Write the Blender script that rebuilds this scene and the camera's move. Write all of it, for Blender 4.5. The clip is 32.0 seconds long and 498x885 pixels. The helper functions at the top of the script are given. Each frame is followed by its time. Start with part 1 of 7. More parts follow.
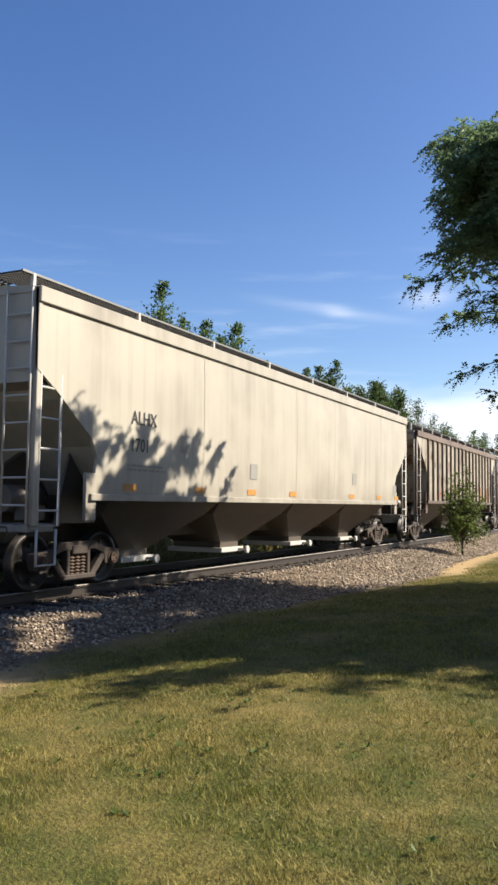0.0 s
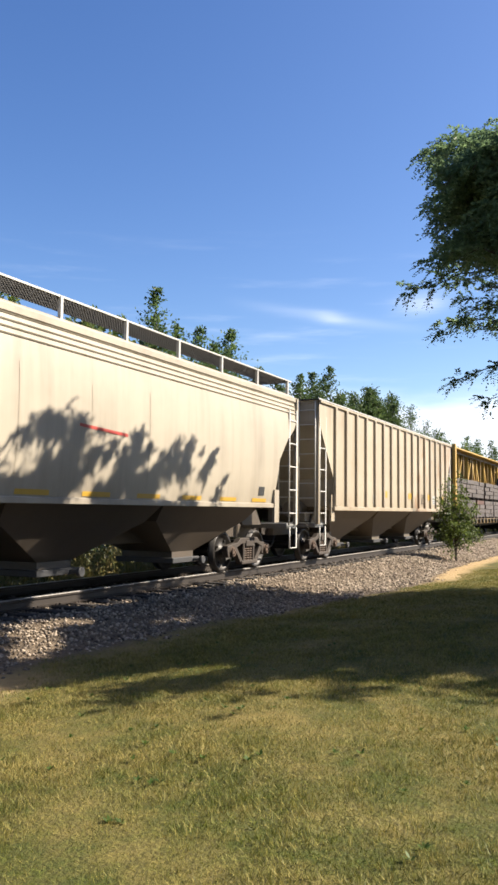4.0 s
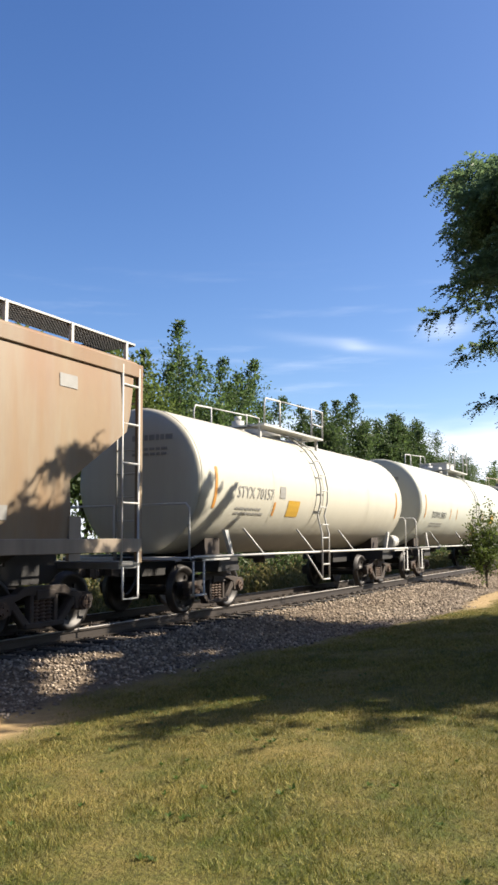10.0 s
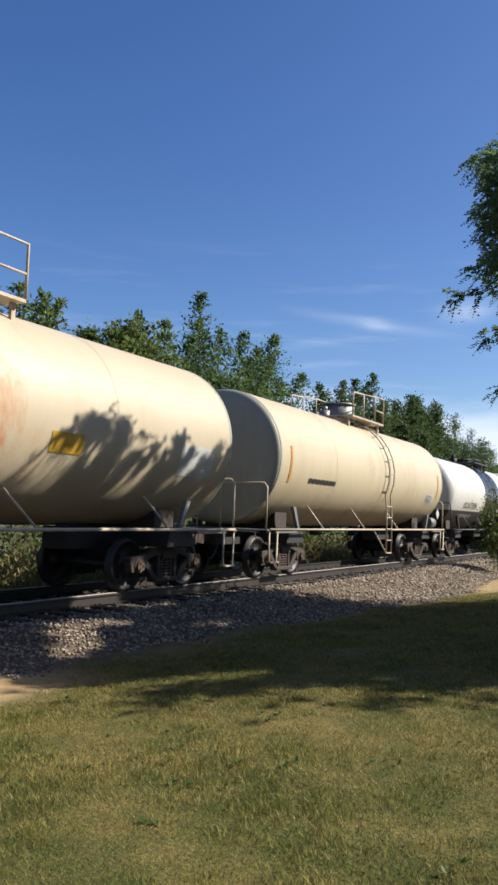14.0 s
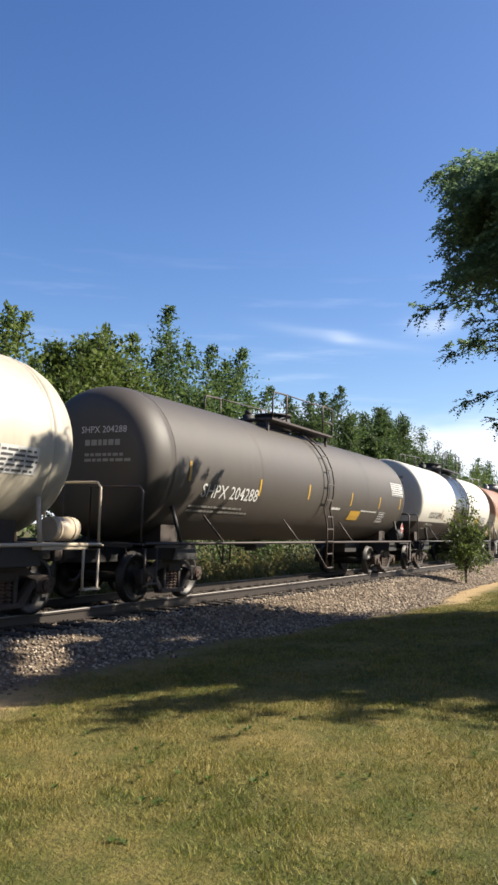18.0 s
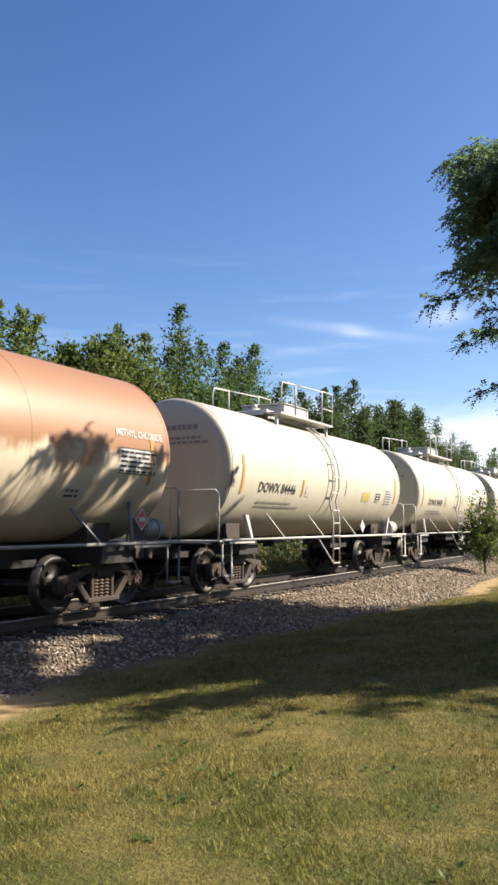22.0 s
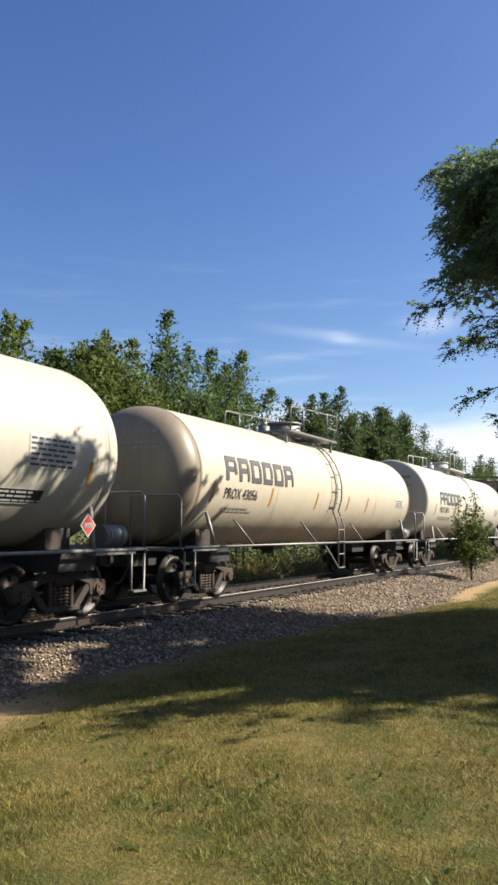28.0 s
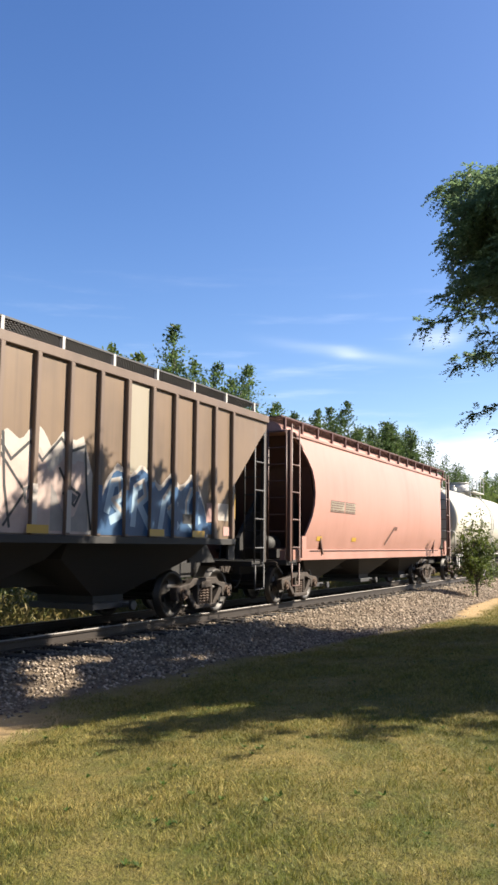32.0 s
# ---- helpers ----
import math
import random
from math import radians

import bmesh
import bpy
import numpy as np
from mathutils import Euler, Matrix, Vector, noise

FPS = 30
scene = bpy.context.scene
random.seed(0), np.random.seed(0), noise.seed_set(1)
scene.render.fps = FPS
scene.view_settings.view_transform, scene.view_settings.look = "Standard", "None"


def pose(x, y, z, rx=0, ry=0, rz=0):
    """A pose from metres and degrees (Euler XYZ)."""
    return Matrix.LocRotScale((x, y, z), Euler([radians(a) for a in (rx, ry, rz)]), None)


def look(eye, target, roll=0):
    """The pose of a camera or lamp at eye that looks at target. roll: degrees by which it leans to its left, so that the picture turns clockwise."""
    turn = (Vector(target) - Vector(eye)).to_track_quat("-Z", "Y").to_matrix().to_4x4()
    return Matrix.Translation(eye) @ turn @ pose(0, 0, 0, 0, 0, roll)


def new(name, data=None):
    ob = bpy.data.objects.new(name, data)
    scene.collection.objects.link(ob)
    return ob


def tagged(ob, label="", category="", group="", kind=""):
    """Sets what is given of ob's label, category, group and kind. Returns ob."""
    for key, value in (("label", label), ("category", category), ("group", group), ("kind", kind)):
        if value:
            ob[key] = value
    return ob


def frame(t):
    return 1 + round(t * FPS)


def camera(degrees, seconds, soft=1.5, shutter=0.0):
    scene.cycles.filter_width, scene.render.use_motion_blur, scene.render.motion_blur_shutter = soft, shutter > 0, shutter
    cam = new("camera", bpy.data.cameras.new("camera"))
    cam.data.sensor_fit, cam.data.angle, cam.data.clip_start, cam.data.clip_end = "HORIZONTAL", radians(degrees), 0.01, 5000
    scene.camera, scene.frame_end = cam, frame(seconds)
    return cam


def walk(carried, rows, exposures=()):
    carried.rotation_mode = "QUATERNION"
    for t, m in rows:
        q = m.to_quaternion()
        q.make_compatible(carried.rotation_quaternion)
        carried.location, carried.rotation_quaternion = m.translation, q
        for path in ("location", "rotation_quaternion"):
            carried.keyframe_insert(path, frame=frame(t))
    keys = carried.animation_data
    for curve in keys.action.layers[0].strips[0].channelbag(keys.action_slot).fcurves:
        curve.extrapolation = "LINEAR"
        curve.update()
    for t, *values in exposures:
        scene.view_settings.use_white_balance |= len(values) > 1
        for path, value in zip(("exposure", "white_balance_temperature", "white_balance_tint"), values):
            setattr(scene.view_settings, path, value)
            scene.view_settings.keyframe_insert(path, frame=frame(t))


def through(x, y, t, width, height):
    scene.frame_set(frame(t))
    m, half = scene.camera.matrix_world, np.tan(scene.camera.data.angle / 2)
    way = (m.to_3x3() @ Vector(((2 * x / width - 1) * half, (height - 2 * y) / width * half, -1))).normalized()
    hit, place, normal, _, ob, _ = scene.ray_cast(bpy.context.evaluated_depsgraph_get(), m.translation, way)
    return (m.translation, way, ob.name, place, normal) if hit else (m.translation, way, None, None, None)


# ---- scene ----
# Train beside a lawn. World: x along the track, y across it, z up from the rail head.
LENS = 34.0
EYE = (0.0, -9.55, 1.41)
cam = camera(LENS, 32.0, 2.8)
TURNS = [
    (0, 94.302, -0.673, -63.631),
    (0.5, 94.351, -0.711, -63.564),
    (1, 94.404, -0.800, -63.643),
    (1.5, 94.497, -0.833, -63.632),
    (2, 94.557, -0.810, -63.700),
    (2.5, 94.536, -0.771, -63.885),
    (3, 94.572, -0.665, -64.042),
    (3.5, 94.690, -0.640, -64.088),
    (5.5, 94.925, -0.555, -63.698),
    (6, 95.007, -0.534, -63.340),
    (6.5, 95.155, -0.458, -63.268),
    (7, 95.310, -0.381, -63.327),
    (7.5, 95.492, -0.365, -63.241),
    (8, 95.493, -0.409, -63.446),
    (8.5, 95.495, -0.366, -63.378),
    (9, 95.695, -0.211, -63.085),
    (9.5, 95.991, -0.101, -63.200),
    (10, 96.822, 0.493, -62.196),
    (10.5, 96.029, 0.003, -63.373),
    (11, 95.523, 0.043, -63.358),
    (11.5, 95.487, 0.097, -62.296),
    (12, 95.248, -0.250, -61.943),
    (12.5, 95.106, -0.498, -62.786),
    (13, 95.490, -1.519, -61.761),
    (13.5, 94.979, -2.036, -61.144),
    (15.5, 95.353, -1.377, -62.065),
    (16, 95.299, -1.304, -62.142),
    (16.5, 95.406, -1.241, -61.719),
    (17, 95.817, -1.685, -61.259),
    (17.5, 96.114, -2.301, -61.622),
    (18, 96.041, -1.460, -63.422),
    (18.5, 95.976, -0.280, -61.557),
    (19, 95.819, 0.037, -61.464),
    (19.5, 95.637, 0.152, -61.534),
    (20, 95.605, 0.094, -62.174),
    (20.5, 95.705, -0.021, -62.262),
    (21, 95.641, 0.032, -62.136),
    (21.5, 95.744, 0.120, -62.232),
    (22, 95.764, 0.018, -62.244),
    (22.5, 95.888, 0.089, -62.174),
    (23, 95.932, 0.102, -62.263),
    (23.5, 95.991, -0.066, -62.708),
    (24, 96.066, -0.200, -62.930),
    (24.5, 96.216, -0.290, -62.821),
    (25, 96.347, -0.107, -62.603),
    (25.5, 96.413, 0.054, -62.747),
    (27.5, 96.123, -0.020, -63.238),
    (28, 96.216, -0.056, -63.140),
    (28.5, 96.368, -0.112, -63.022),
    (29, 96.467, -0.124, -62.779),
    (29.5, 96.542, -0.163, -62.659),
    (30, 96.615, -0.187, -62.602),
    (30.5, 96.662, -0.286, -62.572),
    (31, 96.648, -0.360, -62.643),
    (31.5, 96.832, -0.389, -62.770),
    (32, 97.217, -0.447, -62.795),
]
walk(cam, [(t, pose(*EYE, rx, ry, rz)) for t, rx, ry, rz in TURNS],
     [(0, 1.46, 6500, 10), (1, 1.3, 6500, 10), (2, 1.65, 6500, 10), (3.5, 1.64, 6500, 10), (6, 1.76, 6500, 10), (8, 1.8, 6500, 10), (9, 1.82, 6500, 10), (10, 1.57, 6450, 10), (11, 1.06, 6150, 10), (12, 1.03, 5950, 10), (13.5, 1.06, 6000, 10), (16, 1.12, 6200, 10), (17, 1.2, 6300, 10), (18, 1.49, 6400, 10), (19, 1.7, 6500, 10), (20, 1.23, 6500, 10), (21, 1.52, 6500, 10), (22, 1.54, 6500, 10), (23, 1.23, 6500, 10), (25, 1.21, 6500, 10), (28, 1.34, 6500, 10), (30, 1.32, 6500, 10), (31, 1.56, 6500, 10), (32, 1.73, 6500, 10)])

# ---- light ----
SUN_EL, SUN_AZ = radians(37.0), (0.55, -0.835)
SUN_DIR = Vector((SUN_AZ[0] * math.cos(SUN_EL), SUN_AZ[1] * math.cos(SUN_EL), math.sin(SUN_EL))).normalized()
sun = new("sun", bpy.data.lights.new("sun", "SUN"))
sun.data.energy, sun.data.angle, sun.data.color = 5.0, radians(0.53), (1.0, 0.90, 0.75)
sun.matrix_world = look(SUN_DIR * 50, (0, 0, 0))


def make_world():
    w = bpy.data.worlds.new("sky")
    scene.world = w
    w.use_nodes = True
    nt = w.node_tree
    nt.nodes.clear()
    out = nt.nodes.new("ShaderNodeOutputWorld")
    bg = nt.nodes.new("ShaderNodeBackground")
    sky = nt.nodes.new("ShaderNodeTexSky")
    sky.sky_type, sky.sun_disc = "NISHITA", False
    sky.sun_elevation, sky.sun_rotation = SUN_EL, math.atan2(SUN_AZ[0], SUN_AZ[1])
    sky.altitude, sky.air_density, sky.dust_density, sky.ozone_density = 200, 1.0, 0.5, 1.6
    # thin cloud: streaks high up, a bank low over the horizon
    co = nt.nodes.new("ShaderNodeTexCoord")
    sep = nt.nodes.new("ShaderNodeSeparateXYZ")
    nt.links.new(co.outputs["Generated"], sep.inputs[0])

    def math_node(op, a, b=None, c=None):
        n = nt.nodes.new("ShaderNodeMath")
        n.operation, n.use_clamp = op, False
        for k, v in enumerate((a, b, c)):
            if v is None:
                continue
            if isinstance(v, (int, float)):
                n.inputs[k].default_value = v
            else:
                nt.links.new(v, n.inputs[k])
        return n.outputs[0]

    def ramp(v, lo, hi):
        n = nt.nodes.new("ShaderNodeMapRange")
        n.interpolation_type = "SMOOTHSTEP"
        nt.links.new(v, n.inputs[0])
        n.inputs[1].default_value, n.inputs[2].default_value = lo, hi
        return n.outputs[0]

    az = math_node("ARCTAN2", sep.outputs[1], sep.outputs[0])
    el = sep.outputs[2]
    comb = nt.nodes.new("ShaderNodeCombineXYZ")
    nt.links.new(math_node("ADD", math_node("MULTIPLY", az, 4.0), math_node("MULTIPLY", el, 5.0)), comb.inputs[0])
    nt.links.new(math_node("MULTIPLY", el, 34.0), comb.inputs[1])
    wisp = nt.nodes.new("ShaderNodeTexNoise")
    wisp.inputs["Scale"].default_value, wisp.inputs["Detail"].default_value, wisp.inputs["Roughness"].default_value = 1.0, 6.0, 0.55
    nt.links.new(comb.outputs[0], wisp.inputs["Vector"])
    # the low bank
    comb2 = nt.nodes.new("ShaderNodeCombineXYZ")
    nt.links.new(math_node("MULTIPLY", az, 7.0), comb2.inputs[0])
    nt.links.new(math_node("MULTIPLY", el, 30.0), comb2.inputs[1])
    bank = nt.nodes.new("ShaderNodeTexNoise")
    bank.inputs["Scale"].default_value, bank.inputs["Detail"].default_value = 0.8, 5.0
    nt.links.new(comb2.outputs[0], bank.inputs["Vector"])
    low = math_node("SUBTRACT", 1.0, ramp(math_node("ADD", el, math_node("MULTIPLY", math_node("SUBTRACT", bank.outputs[0], 0.5), 0.07)), 0.100, 0.158))
    mid = math_node("MULTIPLY", ramp(wisp.outputs[0], 0.52, 0.78), math_node("SUBTRACT", 1.0, ramp(el, 0.22, 0.36)))
    # one long bright wisp
    off = math_node("SUBTRACT", el, math_node("ADD", 0.182, math_node("MULTIPLY", az, 0.141)))
    off = math_node("ADD", off, math_node("MULTIPLY", math_node("SUBTRACT", wisp.outputs[0], 0.5), 0.02))
    thin = math_node("POWER", 2.718, math_node("MULTIPLY", math_node("MULTIPLY", off, off), -26000.0))
    thin = math_node("MULTIPLY", thin, math_node("MULTIPLY", ramp(az, 0.20, 0.35), math_node("SUBTRACT", 1.0, ramp(az, 0.36, 0.50))))
    core = math_node("POWER", 2.718, math_node("MULTIPLY", math_node("POWER", math_node("SUBTRACT", az, 0.351), 2.0), -2600.0))
    thin = math_node("MULTIPLY", thin, math_node("ADD", 0.14, math_node("MULTIPLY", core, 0.20)))
    # a faint veil that thickens along the track
    veil = math_node("MULTIPLY", math_node("SUBTRACT", 1.0, ramp(az, -0.2, 0.75)), 0.03)
    # a small puff beside it
    pa, pe = math_node("MULTIPLY", math_node("SUBTRACT", az, 0.243), 34.0), math_node("MULTIPLY", math_node("SUBTRACT", el, 0.246), 90.0)
    puff = math_node("POWER", 2.718, math_node("MULTIPLY", math_node("ADD", math_node("MULTIPLY", pa, pa), math_node("MULTIPLY", pe, pe)), -1.0))
    thin = math_node("ADD", thin, math_node("MULTIPLY", math_node("MULTIPLY", puff, ramp(wisp.outputs[0], 0.3, 0.6)), 0.30))
    cover = math_node("ADD", math_node("MULTIPLY", low, 0.85), math_node("MULTIPLY", mid, 0.20))
    cover = math_node("MINIMUM", math_node("ADD", cover, math_node("ADD", thin, veil)), 0.94)
    tone = nt.nodes.new("ShaderNodeHueSaturation")
    tone.inputs["Saturation"].default_value, tone.inputs["Hue"].default_value = 1.25, 0.512
    nt.links.new(sky.outputs[0], tone.inputs["Color"])
    mix = nt.nodes.new("ShaderNodeMixRGB")
    nt.links.new(cover, mix.inputs[0])
    nt.links.new(tone.outputs[0], mix.inputs[1])
    mix.inputs[2].default_value = (7.6, 7.9, 8.6, 1)
    nt.links.new(mix.outputs[0], bg.inputs[0])
    bg.inputs[1].default_value = 0.060
    nt.links.new(bg.outputs[0], out.inputs[0])


make_world()


# ---- materials ----
class Mat:
    """A node material under way."""

    def __init__(self, name):
        self.m = bpy.data.materials.new(name)
        self.m.use_nodes = True
        self.nt = self.m.node_tree
        self.b = self.nt.nodes["Principled BSDF"]
        co = self.nt.nodes.new("ShaderNodeTexCoord")
        self.co = co.outputs["Object"]

    def link(self, a, b):
        self.nt.links.new(a, b)

    def coords(self, scale=(1, 1, 1), shift=(0, 0, 0)):
        n = self.nt.nodes.new("ShaderNodeMapping")
        n.inputs["Scale"].default_value, n.inputs["Location"].default_value = scale, shift
        self.link(self.co, n.inputs[0])
        return n.outputs[0]

    def noise(self, scale, detail=4, rough=0.55, stretch=(1, 1, 1), shift=(0, 0, 0), lo=0.3, hi=0.7):
        n = self.nt.nodes.new("ShaderNodeTexNoise")
        n.inputs["Scale"].default_value, n.inputs["Detail"].default_value, n.inputs["Roughness"].default_value = scale, detail, rough
        self.link(self.coords(stretch, shift), n.inputs["Vector"])
        r = self.nt.nodes.new("ShaderNodeMapRange")
        self.link(n.outputs[0], r.inputs[0])
        r.inputs[1].default_value, r.inputs[2].default_value = lo, hi
        return r.outputs[0]

    def mix(self, fac, a, b, how="MIX"):
        n = self.nt.nodes.new("ShaderNodeMixRGB")
        n.blend_type = how
        for k, v in enumerate((fac, a, b)):
            if isinstance(v, (int, float)):
                n.inputs[k].default_value = v
            elif isinstance(v, tuple):
                n.inputs[k].default_value = (*v, 1)
            else:
                self.link(v, n.inputs[k])
        return n.outputs[0]

    def times(self, a, b, op="MULTIPLY"):
        n = self.nt.nodes.new("ShaderNodeMath")
        n.operation, n.use_clamp = op, True
        for k, v in enumerate((a, b)):
            if isinstance(v, (int, float)):
                n.inputs[k].default_value = v
            else:
                self.link(v, n.inputs[k])
        return n.outputs[0]

    def axis(self, k, lo, hi):
        s = self.nt.nodes.new("ShaderNodeSeparateXYZ")
        self.link(self.co, s.inputs[0])
        r = self.nt.nodes.new("ShaderNodeMapRange")
        r.interpolation_type = "SMOOTHSTEP"
        self.link(s.outputs[k], r.inputs[0])
        r.inputs[1].default_value, r.inputs[2].default_value = lo, hi
        return r.outputs[0]

    def random(self, islands=False):
        if islands:
            return self.nt.nodes.new("ShaderNodeNewGeometry").outputs["Random Per Island"]
        return self.nt.nodes.new("ShaderNodeObjectInfo").outputs["Random"]

    def bump(self, height, strength=0.3, distance=0.01):
        n = self.nt.nodes.new("ShaderNodeBump")
        n.inputs["Strength"].default_value, n.inputs["Distance"].default_value = strength, distance
        self.link(height, n.inputs["Height"])
        self.link(n.outputs[0], self.b.inputs["Normal"])

    def done(self, colour, rough=0.5, metal=0.0, spec=0.5):
        if isinstance(colour, tuple):
            self.b.inputs["Base Color"].default_value = (*colour, 1)
        else:
            self.link(colour, self.b.inputs["Base Color"])
        if isinstance(rough, (int, float)):
            self.b.inputs["Roughness"].default_value = rough
        else:
            self.link(rough, self.b.inputs["Roughness"])
        self.b.inputs["Metallic"].default_value = metal
        self.b.inputs["Specular IOR Level"].default_value = spec
        return self.m


PAINT_SCALE = 0.54  # scales every paint colour down evenly, to balance sun, sky and exposure


def paint(name, base, dirt=(0.16, 0.12, 0.085), streak=0.35, rust=0.0, rust_col=(0.33, 0.13, 0.05), rough=0.5, seed=0.0, low=0.3, win=None, flake=None):
    """Weathered paint: vertical run-off streaks, dust, rust blooms, splash dirt low down."""
    a = Mat(name)
    base, dirt, rust_col = (tuple(v * PAINT_SCALE for v in c) for c in (base, dirt, rust_col))
    s = (seed * 3.1, seed * 1.7, seed * 0.9)
    runs = a.noise(1.0, 5, 0.6, (2.6, 2.6, 0.16), s, 0.42, 0.78)
    blot = a.noise(0.45, 4, 0.6, (1, 1, 1), s, 0.35, 0.75)
    fine = a.noise(14, 3, 0.6, (1, 1, 0.35), s, 0.3, 0.8)
    c = a.mix(a.times(fine, 0.10), base, tuple(v * 0.72 for v in base))
    c = a.mix(a.times(a.times(runs, blot), streak * 1.8), c, dirt)
    c = a.mix(a.times(blot, streak * 0.35), c, dirt)
    drips = a.noise(1.0, 4, 0.62, (4.6, 4.6, 0.07), (s[0] + 11, s[1], s[2]), 0.56, 0.70)
    c = a.mix(a.times(drips, streak * 0.75), c, tuple(v * 0.55 + d * 0.35 for v, d in zip(base, dirt)))
    splash = a.noise(1.6, 4, 0.6, (1, 1, 0.5), s, 0.25, 0.8)
    c = a.mix(a.times(a.times(a.axis(2, 2.3, 1.15), splash), min(0.9, low * 1.7)), c, dirt)
    if rust:
        spots = a.noise(0.75, 6, 0.66, (0.8, 0.8, 0.45), (s[0] + 4, s[1], s[2]), 0.62 - 0.28 * rust, 0.80 - 0.2 * rust)
        if flake:
            spots = a.noise(flake, 6, 0.72, (0.9, 0.9, 0.45), (s[0] + 4, s[1], s[2]), 0.535, 0.600)
        if win:
            spots = a.noise(1.25, 6, 0.68, (1.0, 0.8, 0.42), (s[0] + 4, s[1], s[2]), 0.63 - 0.24 * rust, 0.75 - 0.24 * rust)
            spots = a.times(spots, a.times(a.axis(0, win[0] - 0.8, win[0] + 0.5), a.axis(0, win[1] + 0.8, win[1] - 0.5)))
        c = a.mix(a.times(spots, min(1.0, 0.55 + rust * 0.45)), c, rust_col)
    a.bump(a.noise(1.1, 3, 0.5, (1, 1, 0.6), s), 0.25, 0.012)
    return a.done(c, rough)


def rust_veiled(name, seed=0.0):
    """Tan paint bleached grey in broad vertical runs, with rust washing down from the eave."""
    a = Mat(name)
    s = (seed * 3.1, seed * 1.7, seed * 0.9)
    c = a.mix(a.noise(0.9, 5, 0.6, (1.0, 1.0, 0.25), s, 0.35, 0.7), (0.178, 0.128, 0.070), (0.168, 0.100, 0.046))
    grey = a.noise(0.8, 5, 0.62, (1.1, 1.1, 0.10), (s[0] + 7, s[1], s[2]), 0.44, 0.62)
    c = a.mix(a.times(grey, 0.75), c, (0.185, 0.168, 0.128))
    top = a.times(a.axis(2, 3.0, 4.1), a.noise(1.4, 4, 0.6, (1, 1, 0.12), s, 0.35, 0.65))
    c = a.mix(a.times(top, 0.6), c, (0.165, 0.078, 0.036))
    low = a.times(a.axis(2, 2.6, 1.6), a.noise(1.2, 5, 0.6, (1, 1, 0.3), s, 0.4, 0.7))
    c = a.mix(a.times(low, 0.6), c, (0.13, 0.072, 0.04))
    c = a.mix(a.times(a.noise(12, 4, 0.65, (1, 1, 0.3), s, 0.35, 0.8), 0.18), c, (0.10, 0.06, 0.035))
    a.bump(a.noise(1.1, 3, 0.5, (1, 1, 0.6), s), 0.25, 0.012)
    return a.done(c, 0.6)


def two_tone(name, top, bottom, split, seed=0.0, soft=0.01, ragged=0.0, streak=0.12, rough=0.45):
    """Two paints, or rust over paint, meeting at a height."""
    a = Mat(name)
    top, bottom = (tuple(v * PAINT_SCALE for v in c) for c in (top, bottom))
    s = (seed * 3.1, seed * 1.7, seed * 0.9)
    sep = a.nt.nodes.new("ShaderNodeSeparateXYZ")
    a.link(a.co, sep.inputs[0])
    h = a.nt.nodes.new("ShaderNodeMath")
    h.operation = "MULTIPLY_ADD"
    a.link(a.noise(0.55, 5, 0.6, (1, 1, 0.7), s, 0.2, 0.8), h.inputs[0])
    h.inputs[1].default_value = ragged
    a.link(sep.outputs[2], h.inputs[2])
    r = a.nt.nodes.new("ShaderNodeMapRange")
    r.interpolation_type = "SMOOTHSTEP"
    a.link(h.outputs[0], r.inputs[0])
    r.inputs[1].default_value, r.inputs[2].default_value = split + ragged * 0.5 - soft, split + ragged * 0.5 + soft
    c = a.mix(r.outputs[0], bottom, top)
    runs = a.noise(1.0, 5, 0.6, (2.6, 2.6, 0.2), s, 0.42, 0.8)
    c = a.mix(a.times(runs, streak), c, (0.22, 0.15, 0.09))
    fine = a.noise(9, 4, 0.6, (1, 1, 0.4), s, 0.3, 0.8)
    c = a.mix(a.times(fine, 0.12), c, (0.12, 0.09, 0.06))
    a.bump(a.noise(1.1, 3, 0.5, (1, 1, 0.6), s), 0.2, 0.01)
    return a.done(c, rough)


def plain(name, base, rough=0.6, metal=0.0, vary=0.25, scale=6.0):
    a = Mat(name)
    base = tuple(v * PAINT_SCALE for v in base)
    f = a.noise(scale, 5, 0.6)
    c = a.mix(a.times(f, vary * 2), base, tuple(v * 0.55 for v in base))
    a.bump(a.noise(scale * 4, 3), 0.2, 0.004)
    return a.done(c, rough, metal)


M_BLACK = plain("grimy_black_steel", (0.022, 0.020, 0.019), 0.7)
M_TRUCK = plain("rusty_dusty_cast_steel", (0.064, 0.044, 0.032), 0.8, vary=0.4)
M_RUSTY = plain("orange_brown_cast_steel", (0.115, 0.066, 0.040), 0.8, vary=0.4)
M_WHEEL = plain("wheel_steel", (0.04, 0.034, 0.03), 0.5, 0.4)
M_TREAD = plain("polished_tread_steel", (0.5, 0.5, 0.5), 0.25, 1.0, 0.1)
M_WHITE = plain("white_rail_paint", (0.72, 0.71, 0.67), 0.5, vary=0.2)
M_GREY = plain("galvanised_grey", (0.33, 0.33, 0.32), 0.5, 0.3)
M_DARK = plain("dark_walkway_steel", (0.06, 0.06, 0.065), 0.6)
M_YEL = plain("yellow_reflective_sheet", (0.70, 0.42, 0.05), 0.4, vary=0.12)
M_STRAW = plain("faded_yellow_label", (0.66, 0.56, 0.16), 0.5, vary=0.25)
M_ORANGE = plain("faded_orange_stripe", (0.72, 0.33, 0.06), 0.5, vary=0.2)
M_RED = plain("red_placard", (0.62, 0.07, 0.05), 0.5, vary=0.1)
M_INK = plain("black_lettering", (0.025, 0.025, 0.027), 0.6, vary=0.1)
